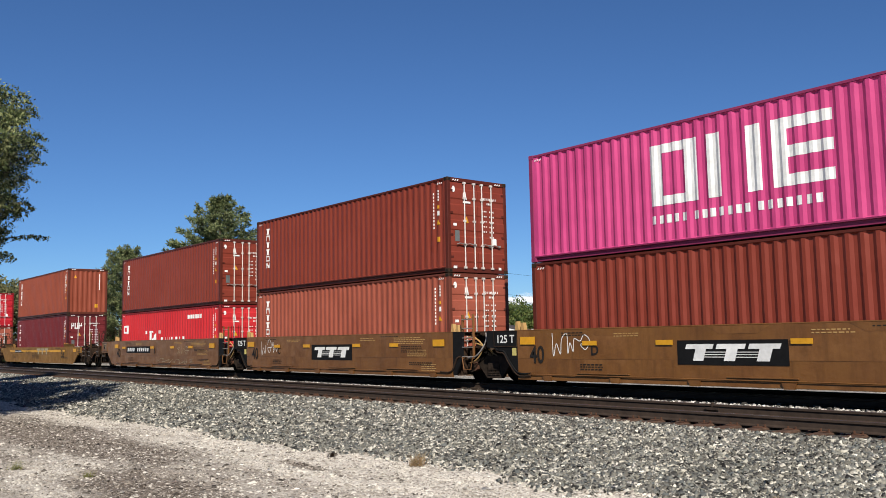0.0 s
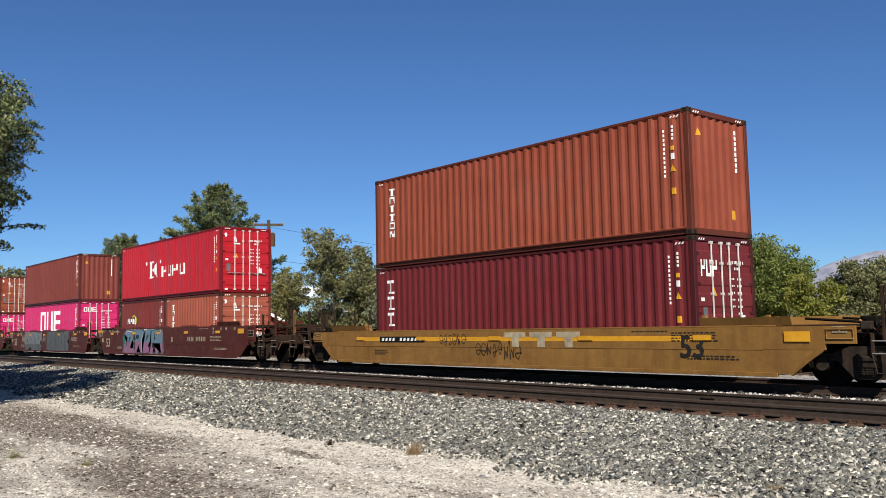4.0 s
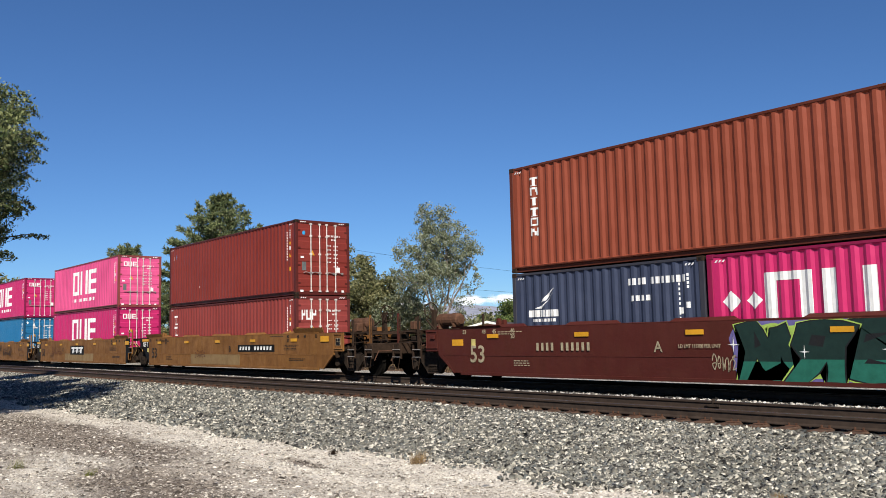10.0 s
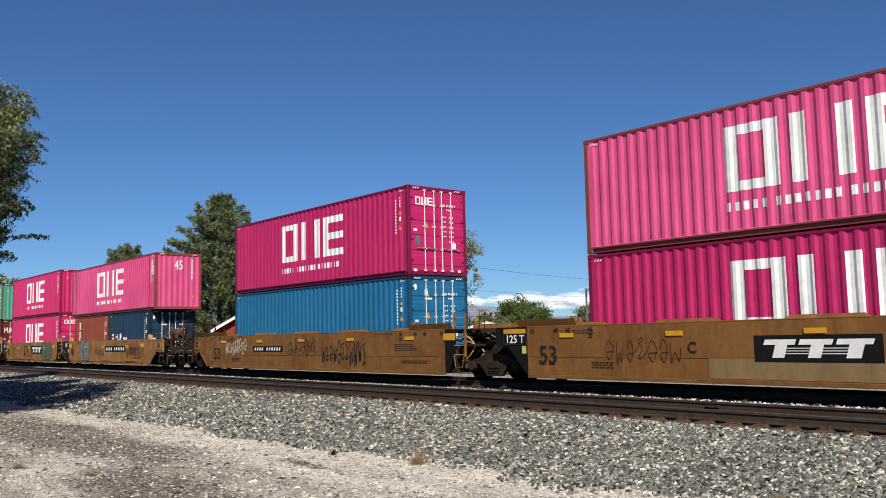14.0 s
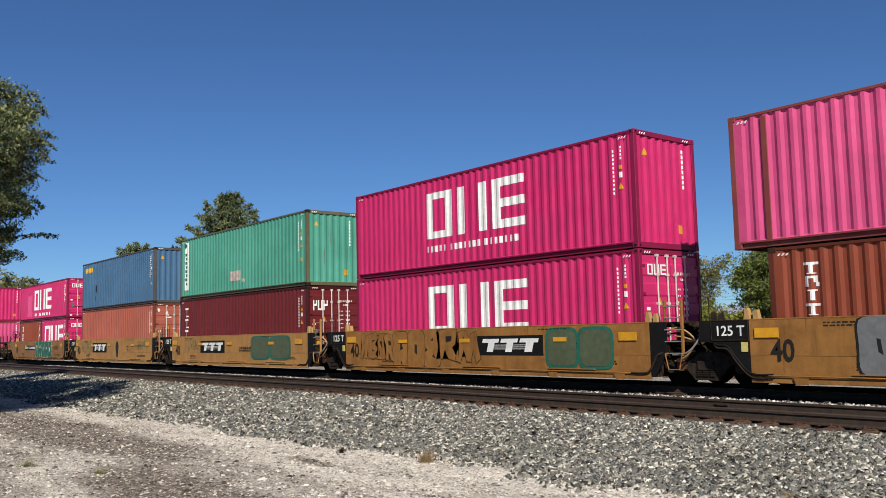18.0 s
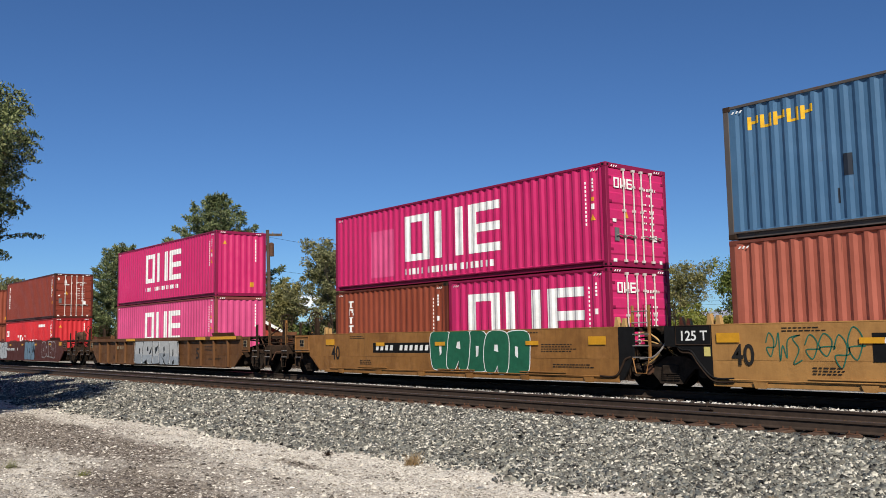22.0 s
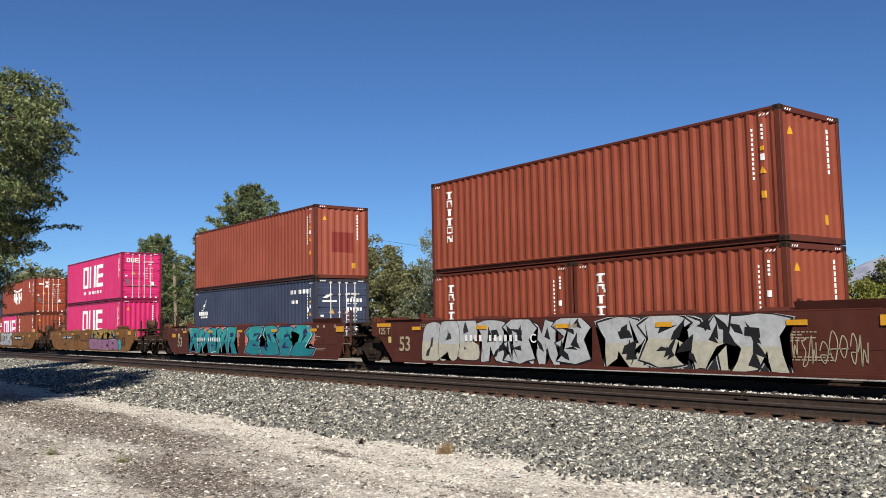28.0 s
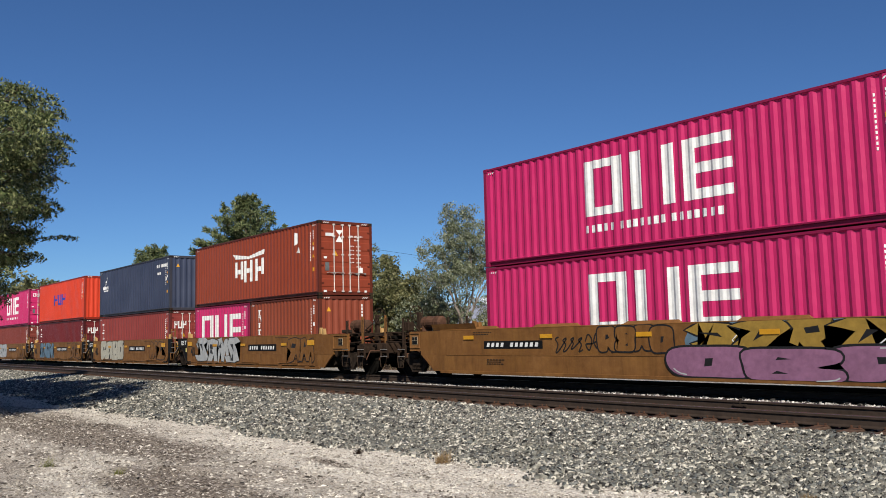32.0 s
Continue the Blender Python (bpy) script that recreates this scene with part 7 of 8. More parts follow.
def broadleaf(name, az, dist, height, width, label, mat, seed, leaves=9000, size=0.12, trunk_h=0.22, bark=BARK, depth=3, clump=0.55, droop=0.0, base=-0.7, fill=0.5, bare_part=0.0, at=None, fork=3, dense=0, low=0.3):
    rng = np.random.default_rng(seed)
    x, y = at if at else spot(az, dist)
    t = tagged(new(name), label, "tree", "trees behind the tracks")
    t.location = (x, y, base)
    bm = bmesh.new()
    tips = []
    h0 = height * trunk_h
    tube(bm, [(0, 0, -0.1), (0.05, 0, h0 * 0.5), (0, 0.05, h0)], [height * 0.035, height * 0.027, height * 0.024], 8)
    n = 5
    for k in range(n):
        a = 2 * math.pi * (k + 0.3 * rng.random()) / n
        tilt = 0.35 + 0.5 * rng.random()
        limbs(bm, (0, 0, h0 * (0.8 + 0.2 * rng.random())), (math.cos(a) * tilt * width / height * 1.6, math.sin(a) * tilt * width / height * 1.6, 1.0), height * 0.33, height * 0.016, depth - 1, rng, tips, 0.6, 0.12, fork)
    # bring the crown to its measured height and width
    pts = np.array([[p.x, p.y, p.z] for p in tips])
    top = np.percentile(pts[:, 2], 98)
    wide = max(np.percentile(np.abs(pts[:, 0]), 95), np.percentile(np.abs(pts[:, 1]), 95))
    sz, sx = (height - clump * 0.6) / top, (width / 2 - clump * 0.5) / wide
    for v in bm.verts:
        k = min(1.0, max(0.0, v.co.z / h0))
        v.co = Vector((v.co.x * (1 + (sx - 1) * k), v.co.y * (1 + (sx - 1) * k), v.co.z * sz))
    pts = pts * np.array([sx, sx, sz])
    part("trunk", bm, bark, t)
    if fill:
        m = int(len(pts) * fill)
        mid = pts[rng.integers(0, len(pts), m)] * np.array([0.72, 0.72, 0.9]) + rng.normal(0, clump * 0.5, (m, 3))
        pts = np.concatenate([pts, mid])
    if bare_part:
        keep = rng.random(len(pts)) > bare_part * np.clip((pts[:, 0] * math.cos(radians(az)) * 0.9 + pts[:, 1] * -math.sin(radians(az)) * 0.9) / width * 2 + 0.5, 0.1, 1.0)
        pts = pts[keep]
    if dense:
        # a full round crown: clumps through an uneven ellipsoid, most of them near its skin
        q = rng.standard_normal((dense, 3))
        q /= np.linalg.norm(q, axis=1, keepdims=True)
        lobes = 1 + 0.10 * np.sin(q[:, 0] * 5 + seed) * np.sin(q[:, 2] * 4 + 1) + 0.08 * np.sin(q[:, 1] * 7 + seed)
        rr = (rng.random(dense) ** 0.3) * lobes
        mid_z, half_z = height * (1 + low) / 2, height * (1 - low) / 2 - clump * 0.4
        e = q * rr[:, None] * np.array([width / 2 - clump * 0.5, width / 2 - clump * 0.5, half_z])
        e[:, 2] += mid_z
        pts = np.concatenate([pts, e])
    pts[:, 2] = np.maximum(pts[:, 2], 0.3)
    per = max(3, leaves // len(pts))
    rad = clump * (0.5 + rng.random(len(pts)))
    part("crown", leaf_mesh("crown", pts, rad, per, size, rng, mat, droop=droop), mat, t)
    return t


def needle_mesh(name, centres, axes, radii, per, rng, mat):
    """Brushes of stiff needles that fan out round each twig end."""
    n = len(centres) * per
    c, d0 = np.repeat(np.asarray(centres, float), per, axis=0), np.repeat(np.asarray(axes, float), per, axis=0)
    rad = np.repeat(np.asarray(radii, float), per)[:, None]
    d = rng.standard_normal((n, 3))
    d /= np.linalg.norm(d, axis=1, keepdims=True)
    d = d + d0 * 0.75
    d /= np.linalg.norm(d, axis=1, keepdims=True)
    e = np.cross(d, rng.standard_normal((n, 3)))
    e /= np.linalg.norm(e, axis=1, keepdims=True)
    root = c + d0 * rad * rng.uniform(-0.7, 0.5, (n, 1))
    ln = rad * rng.uniform(0.65, 1.1, (n, 1))
    v = np.stack([root - e * ln * 0.05, root + d * ln * 0.6 - e * ln * 0.11, root + d * ln, root + d * ln * 0.6 + e * ln * 0.11], 1).reshape(-1, 3)
    return sheet(v.tolist(), np.arange(n * 4).reshape(-1, 4).tolist(), name, mat)


def conifer(name, az, dist, height, width, label, mat, seed, base=-0.7, per=26, blunt=1.0):
    rng = np.random.default_rng(seed)
    t = tagged(new(name), label, "tree", "trees behind the tracks")
    t.location = (*spot(az, dist), base)
    bm = bmesh.new()
    tube(bm, [(0, 0, -0.1), (0.1, 0, height * 0.5), (0, 0.05, height * 0.97)], [height * 0.022, height * 0.014, 0.03], 8)
    cents, axes, rads = [], [], []

    def brush(p, way, r):
        way = Vector(way).normalized()
        cents.append(tuple(p)), axes.append(tuple(way)), rads.append(r)

    z = height * 0.07
    while z < height * 0.96:
        k = z / height
        reach = width / 2 * min(1.0, ((1.0 - k) ** (0.8 * blunt)) * 1.28 + 0.02) * (1.0 if k > 0.2 else 0.8)
        count = 8 if k < 0.75 else 6
        off = rng.random() * 6.3
        for j in range(count):
            a = off + 2 * math.pi * j / count + rng.normal(0, 0.25)
            ln = reach * (0.55 + 0.52 * rng.random())
            lift = 0.10 + 0.42 * k
            side = Vector((-math.sin(a), math.cos(a), 0))
            end = Vector((math.cos(a) * ln, math.sin(a) * ln, z + ln * lift))
            mid = Vector((math.cos(a) * ln * 0.55, math.sin(a) * ln * 0.55, z + ln * lift * 0.25))
            tube(bm, [(0, 0, z), mid, end], [0.055 * (1.1 - k), 0.038 * (1.1 - k), 0.014], 4, caps=False)
            for q in np.linspace(0.3, 1.0, max(3, int(ln / 0.40))):
                p = mid.lerp(end, (q - 0.5) * 2) if q > 0.5 else Vector((0, 0, z)).lerp(mid, q * 2)
                out = Vector((math.cos(a), math.sin(a), 0.9))
                for s in (-1, 1):
                    w = side * s * (0.16 + 0.42 * rng.random()) * min(1.0, ln / 2.2) * (1.25 - 0.5 * q)
                    tip = p + w + Vector((0, 0, 0.10 + 0.24 * rng.random()))
                    brush(tip, out + side * s * 0.7 + Vector(rng.normal(0, 0.25, 3).tolist()), 0.30 + 0.12 * rng.random())
                if q > 0.9:
                    brush(p + Vector((0, 0, 0.12)), out, 0.40)
        z += height * 0.042
    for q in range(4):
        brush((0, 0, height * (0.93 + 0.015 * q)), (0, 0, 1), 0.38 - 0.05 * q)
    part("trunk", bm, BARK, t)
    part("needles", needle_mesh("needles", cents, axes, rads, per, rng, mat), mat, t)
    return t


PINE = leafy("pine_needles", [(0.034, 0.056, 0.022), (0.115, 0.145, 0.058), (0.27, 0.285, 0.135)], 0.2)
LEAF_A = leafy("olive_leaves", [(0.070, 0.080, 0.034), (0.165, 0.168, 0.075), (0.30, 0.285, 0.145)], 0.35)
LEAF_B = leafy("silver_leaves", [(0.08, 0.10, 0.05), (0.17, 0.19, 0.11), (0.32, 0.34, 0.25)])
LEAF_C = leafy("yellowing_leaves", [(0.09, 0.095, 0.032), (0.19, 0.18, 0.066), (0.32, 0.28, 0.115)], 0.3)
LEAF_D = leafy("green_leaves", [(0.040, 0.068, 0.018), (0.095, 0.135, 0.038), (0.18, 0.20, 0.06)], 0.3)
LEAF_A2 = leafy("shade_tree_leaves", [(0.022, 0.036, 0.012), (0.085, 0.112, 0.038), (0.28, 0.295, 0.13)], 0.14)
LEAF_D2 = leafy("bright_green_leaves", [(0.055, 0.085, 0.020), (0.145, 0.185, 0.045), (0.27, 0.28, 0.085)], 0.35)
LEAF_E = leafy("lime_leaves", [(0.09, 0.115, 0.018), (0.20, 0.21, 0.04), (0.33, 0.31, 0.08)], 0.35)

conifer("pine_tree", -65.0, 72, 13.7, 12.4, "tall dark green pine with dense needles", PINE, 1, per=30)
conifer("pine_tree", -70.6, 96, 11.8, 9.0, "dark pine behind the railway", PINE, 2, per=26, blunt=0.7)
broadleaf("leafy_tree", -77.3, 105, 9.4, 11, "distant round olive-green tree", LEAF_A, 3, 12000, 0.18, clump=0.9, dense=120)
broadleaf("leafy_tree", -60.5, 66, 6.4, 3.0, "slim yellow autumn tree", LEAF_C, 4, 16000, 0.08, clump=0.45, dense=150, low=0.08)
broadleaf("leafy_tree", -57.2, 62, 8.9, 5.6, "ragged grey-green cottonwood tree", LEAF_A, 5, 24000, 0.095, trunk_h=0.12, clump=0.5, dense=140, low=0.05)
broadleaf("leafy_tree", -55.0, 60, 6.6, 5.0, "dusty olive shrub-like tree", LEAF_A, 25, 16000, 0.095, trunk_h=0.1, clump=0.5, dense=110, low=0.05)
broadleaf("silver_tree", -50.9, 55, 10.3, 6.4, "half-bare silver-leaved tree with drooping twigs", LEAF_B, 6, 30000, 0.06, trunk_h=0.16, bark=PALEBARK, depth=4, clump=0.40, droop=1.2, bare_part=0.35, fill=0.4, dense=170, low=0.22)
broadleaf("leafy_tree", -52.9, 58, 5.2, 5.0, "pale dusty shrub at the foot of the trees", LEAF_B, 7, 14000, 0.085, trunk_h=0.08, clump=0.5, dense=90, low=0.05)
broadleaf("leafy_tree", -45.3, 135, 7.6, 9.5, "distant round green tree", LEAF_D, 8, 14000, 0.18, clump=1.0, dense=90, low=0.1)
for k, (a, d, h, w) in enumerate(((-48.2, 120, 4.8, 9), (-47.0, 130, 5.0, 9), (-43.2, 140, 4.6, 10))):
    broadleaf("leafy_tree", a, d, h, w, "low distant olive trees", LEAF_D if k % 2 else LEAF_A, 40 + k, 9000, 0.18, trunk_h=0.1, clump=0.9, dense=70, low=0.0)
broadleaf("leafy_tree", -39.4, 95, 6.0, 9.0, "broad grey-green shrub beyond the tracks", LEAF_A, 9, 18000, 0.13, trunk_h=0.08, clump=0.8, dense=110, low=0.0)
broadleaf("leafy_tree", -35.0, 82, 8.4, 7.0, "feathery yellowing tree with bare branch tips", LEAF_C, 10, 22000, 0.085, depth=4, clump=0.5, bare_part=0.3, fill=0.5, dense=130, low=0.15)
broadleaf("leafy_tree", -34.3, 74, 4.0, 7.0, "bright lime-green bush below the trees", LEAF_E, 11, 14000, 0.11, trunk_h=0.08, clump=0.6, dense=80, low=0.0)
broadleaf("leafy_tree", -29.9, 76, 9.0, 7.0, "full green tree with a round crown", LEAF_D2, 12, 46000, 0.10, clump=0.75, dense=330, low=0.12)
broadleaf("leafy_tree", -27.6, 73, 5.6, 4.6, "yellow-green young tree beyond the tracks", LEAF_E, 13, 13000, 0.11, trunk_h=0.1, clump=0.55, dense=80, low=0.0)
broadleaf("leafy_tree", -24.2, 80, 7.0, 7.6, "wide olive-green tree beyond the tracks", LEAF_A, 14, 34000, 0.11, clump=0.7, dense=230, low=0.1)
for k, (a, d, h, w) in enumerate(((-37.5, 88, 3.6, 7), (-31.9, 80, 3.2, 7), (-25.8, 76, 3.6, 7), (-21.0, 78, 4.5, 8), (-58.8, 66, 3.4, 5), (-67.6, 70, 3.4, 6), (-73.0, 98, 4.8, 9), (-75.3, 105, 5.0, 9))):
    broadleaf("bush", a, d, h, w, "dense green bush behind the tracks", (LEAF_E, LEAF_D, LEAF_A)[k % 3], 60 + k, 9000, 0.12, trunk_h=0.06, clump=0.6, dense=70, low=0.0)
# the near tree that hangs into the view and shades the ballast
def shade_tree(at, seed, mat):
    """A spreading tree in layered lobes, with drooping twigs at its rim."""
    rng = np.random.default_rng(seed)
    t = tagged(new("shade_tree"), "leafy tree overhanging the edge of the gravel lot", "tree", "trees behind the tracks")
    t.location = (*at, -0.45)
    bm = bmesh.new()
    tube(bm, [(0, 0, -0.1), (0.08, 0.03, 1.2), (0.0, 0.1, 2.4)], [0.30, 0.23, 0.20], 10)
    a = radians(75.6)
    out = Vector((math.cos(a), math.sin(a), 0))            # towards the open side of the crown
    rim = -((at[0] - EYE.x) * math.cos(a) + (at[1] - EYE.y) * math.sin(a))
    lobes = []
    for z, r, back, along in ((8.05, 0.62, 0.22, 0.2), (7.9, 0.6, 0.75, -1.0), (7.35, 0.70, 0.12, 0.9), (7.2, 0.8, 0.15, -0.9), (6.8, 0.66, 0.16, 0.1), (5.95, 0.50, 0.34, 0.4), (5.85, 0.6, 0.45, -0.9), (5.4, 0.6, 0.70, 0.2), (4.9, 0.58, 0.70, -0.3),
                              (4.15, 0.6, 1.15, 0.2), (7.0, 0.9, 0.5, -2.3), (5.6, 0.8, 0.8, -2.4), (5.2, 0.8, 0.9, 2.6), (6.8, 0.9, 0.4, 2.8), (3.6, 0.5, 1.55, -0.6), (4.3, 0.7, 1.2, -2.0)):
        r, along, back = r * 1.28, along * 1.25, back * 1.2
        q = out * (rim - r * 0.92 - back) + Vector((-math.sin(a), math.cos(a), 0)) * along
        lobes.append((Vector((q.x, q.y, (z - 2.62) * 1.25 + 1.33)), r))
    while len(lobes) < 68:
        d = rng.standard_normal(3)
        d /= np.linalg.norm(d)
        d *= rng.random() ** 0.25
        p = Vector((d[0] * 5.6, d[1] * 5.8, 4.5 + d[2] * 2.3))
        r = rng.uniform(0.8, 1.4)
        if p.dot(out) + r < rim - 0.70 - 0.45 * max(0.0, 5.4 - p.z):
            lobes.append((p, r))
    while len(lobes) < 134:
        p = Vector((rng.uniform(-12.5, 4.5), rng.uniform(-4.5, 3.5), rng.uniform(5.0, 11.0)))
        r = rng.uniform(0.9, 1.4)
        w = Vector((at[0] + p.x, at[1] + p.y - EYE.y, 0))
        if math.degrees(math.atan2(-w.x, w.y)) > 81.0 + math.degrees(r / w.length) and p.length < 15.0 and abs(p.x + 4.0) + (p.z - 5) * 0.4 < 9.5:
            lobes.append((p, r))
    cents, rads = [], []
    near_lobes = 68
    for number, (c, r) in enumerate(lobes):
        if number == near_lobes:
            first_hidden = len(cents)
        mid = Vector((0, 0, 2.3)).lerp(c, 0.5) + Vector((0, 0, 0.35))
        tube(bm, [(0, 0, 2.3), mid, c], [0.07, 0.035, 0.012], 5, caps=False)
        for _ in range(int(58 * r * r) + 12):
            d = rng.standard_normal(3)
            d /= np.linalg.norm(d)
            d *= 0.55 + 0.45 * rng.random()
            cents.append((c.x + d[0] * r, c.y + d[1] * r, c.z + d[2] * r * 0.72))
            rads.append(rng.uniform(0.16, 0.32))
        for _ in range(9):
            d = Vector(rng.standard_normal(3).tolist()).normalized()
            d.z = abs(d.z) * 0.3 if c.z > 6 else -abs(d.z) * 0.2
            p, e = c + d * r * 0.8, c + d * r * 1.25 + Vector((0, 0, 0.08))
            g = c + d * r * 1.5 - Vector((0, 0, 0.10 * rng.random()))
            if g.dot(out) > rim + 0.35:
                continue
            tube(bm, [c, p, e, g], [0.02, 0.014, 0.008, 0.005], 4, caps=False)
            for k in np.linspace(0, 1, 7):
                w = p.lerp(e, k * 2) if k < 0.5 else e.lerp(g, k * 2 - 1)
                cents.append((w.x, w.y, w.z))
                rads.append(0.09)
    part("trunk", bm, BARK, t)
    # one long low twig
    base = out * (rim - 0.55) + Vector((-math.sin(a), math.cos(a), 0)) * 0.2
    bm = bmesh.new()
    pts = [Vector((base.x, base.y, 4.6)) + out * k for k in (-0.6, -0.1, 0.35, 0.75)]
    for k, dz in enumerate((-0.12, 0.03, 0.10, 0.06)):
        pts[k].z += dz
    tube(bm, pts, [0.02, 0.014, 0.009, 0.005], 5, caps=False)
    part("low_twig", bm, BARK, t, "thin drooping twig below the crown")
    for k in np.linspace(0, 3, 22):
        i = min(2, int(k))
        w = pts[i].lerp(pts[i + 1], k - i)
        cents.append((w.x, w.y, w.z - 0.04))
        rads.append(0.10)
    rads = np.array(rads)
    cents = np.array(cents)
    small = rads < 0.12
    late = np.arange(len(rads)) >= first_hidden
    part("crown", leaf_mesh("crown", cents[~small & ~late], rads[~small & ~late], 44, 0.043, rng, mat, droop=0.5, aspect=0.42), mat, t)
    part("upper_crown", leaf_mesh("upper_crown", cents[~small & late], rads[~small & late], 22, 0.17, rng, mat, droop=0.5), mat, t)
    tagged(part("rim_foliage", leaf_mesh("rim_leaves", cents[small], rads[small], 9, 0.044, rng, mat, droop=0.5, aspect=0.42), mat, t), kind="stuff")


shade_tree((-25.75, -16.7), 15, LEAF_A2)


def weeds(name, x, y, label, seed, count=70, h=0.16, mat=None):
    rng = np.random.default_rng(seed)
    bm = bmesh.new()
    z = float(ground_height(x, y))
    for _ in range(count):
        a, ln = rng.uniform(0, 6.3), h * rng.uniform(0.5, 1.2)
        bx, by = rng.normal(0, h * 0.35, 2)
        tip = (bx + math.cos(a) * ln * 0.6, by + math.sin(a) * ln * 0.6, ln)
        w = 0.006
        bm.faces.new([bm.verts.new(p) for p in ((bx - w, by, -0.01), (bx + w, by, -0.01), tip)])
    ob = part(name, bm, mat, None)
    ob.location = (x, y, z)
    tagged(ob, label, "weeds", kind="stuff")


STRAW = leafy("dry_grass", [(0.22, 0.14, 0.07), (0.38, 0.26, 0.14), (0.24, 0.19, 0.09)], 0.2)
weeds("dry_weeds", -10.1, -10.0, "dry yellow weed tuft on the gravel", 1, 130, 0.17, STRAW)
weeds("green_weeds", -13.6, -14.5, "small green weed on the gravel", 2, 90, 0.14, LEAF_E)
weeds("green_weeds", -12.0, -14.0, "small green weed in the gravel lot", 3, 60, 0.10, LEAF_E)
weeds("dry_weeds", -4.9, -9.3, "dry straw between ballast stones", 4, 160, 0.09, STRAW)
weeds("dry_weeds", -11.9, -10.3, "flattened dry weed on the gravel", 6, 60, 0.08, DARKBROWN)


def straw_strip():
    rng = np.random.default_rng(9)
    n = 9000
    x, y = -70 * rng.random(n) + 2, rng.uniform(8.5, 14, n)
    z = ground_height(x, y)
    ln = 0.45 * (0.5 + rng.random(n))
    a = rng.uniform(0, 6.3, n)
    v = np.stack([np.stack([x - 0.02, y, z], -1), np.stack([x + 0.02, y, z], -1), np.stack([x + 0.2 * np.cos(a), y + 0.2 * np.sin(a), z + ln], -1)], 1).reshape(-1, 3)
    me = sheet(v.tolist(), np.arange(n * 3).reshape(-1, 3).tolist(), "dry_grass", STRAW)
    tagged(new("dry_grass", me), "tall straw-coloured grass beyond the tracks", "grass", kind="stuff")


straw_strip()

# ---- houses, poles, distance ----
REDWALL = plain("red_boards", (0.26, 0.030, 0.020), 0.7, vary=0.2)
ROOF = plain("dark_shingles", (0.075, 0.062, 0.058), 0.9, vary=0.35, scale=4)
TRIM = plain("white_trim", (0.72, 0.72, 0.70), 0.6)
STUCCO = plain("tan_stucco", (0.42, 0.33, 0.24), 0.9)
GLASS = plain("dark_window", (0.03, 0.035, 0.04), 0.12, vary=0.1)
POLE = plain("weathered_pole", (0.085, 0.060, 0.045), 0.9, vary=0.35, scale=4)
PALEPOLE = plain("bleached_pole", (0.22, 0.175, 0.125), 0.9, vary=0.3, scale=4)
CERAMIC = plain("insulator", (0.35, 0.36, 0.38), 0.3)


def house(az, dist, w, length, eave, ridge, turn, wall_mat, label, base=-0.6):
    h = tagged(new("house"), label, "house", "houses behind the tracks")
    h.matrix_basis = Matrix.Translation((*spot(az, dist), base)) @ Matrix.Rotation(radians(turn), 4, "Z")
    bm = bmesh.new()
    prism(bm, [(-w / 2, 0), (w / 2, 0), (w / 2, eave), (0, ridge), (-w / 2, eave)], 0, length)
    part("wall", bm, wall_mat, h)
    for s in (-1, 1):
        bm = bmesh.new()
        o = 0.5
        drop = (ridge - eave) / (w / 2) * o
        prism(bm, [(0, ridge + 0.03), (s * (w / 2 + o), eave - drop + 0.03), (s * (w / 2 + o), eave - drop + 0.17), (0, ridge + 0.19)], -0.5, length + 0.5)
        rf = part("roof", bm, ROOF, h)
        bm = bmesh.new()
        prism(bm, [(0, ridge - 0.02), (s * (w / 2 + o), eave - drop - 0.05), (s * (w / 2 + o), eave - drop + 0.18), (0, ridge + 0.21)], -0.56, -0.505)
        part("barge_board", bm, TRIM, rf, "white painted barge board")
    for x in (-w * 0.25, w * 0.25):
        bm = bmesh.new()
        box(bm, x - 0.5, x + 0.5, -0.06, -0.004, 1.0, 2.1)
        wn = part("window", bm, TRIM, h)
        bm = bmesh.new()
        box(bm, x - 0.42, x + 0.42, -0.075, -0.062, 1.08, 2.02)
        part("pane", bm, GLASS, wn)
    bm = bmesh.new()
    box(bm, -0.08, 0.08, -0.30, -0.51, ridge - 0.55, ridge - 0.30, 0.02)
    part("gable_lamp", bm, TRIM, h)
    return h


house(-63.1, 66, 5.0, 9, 2.7, 4.05, 48, REDWALL, "small red wooden house with white gable trim")
house(-47.6, 88, 8.5, 10, 2.1, 3.1, 34, STUCCO, "low tan house with a shallow roof")
house(-43.7, 92, 9.0, 10, 1.9, 2.75, 30, TRIM, "low white house among the trees")


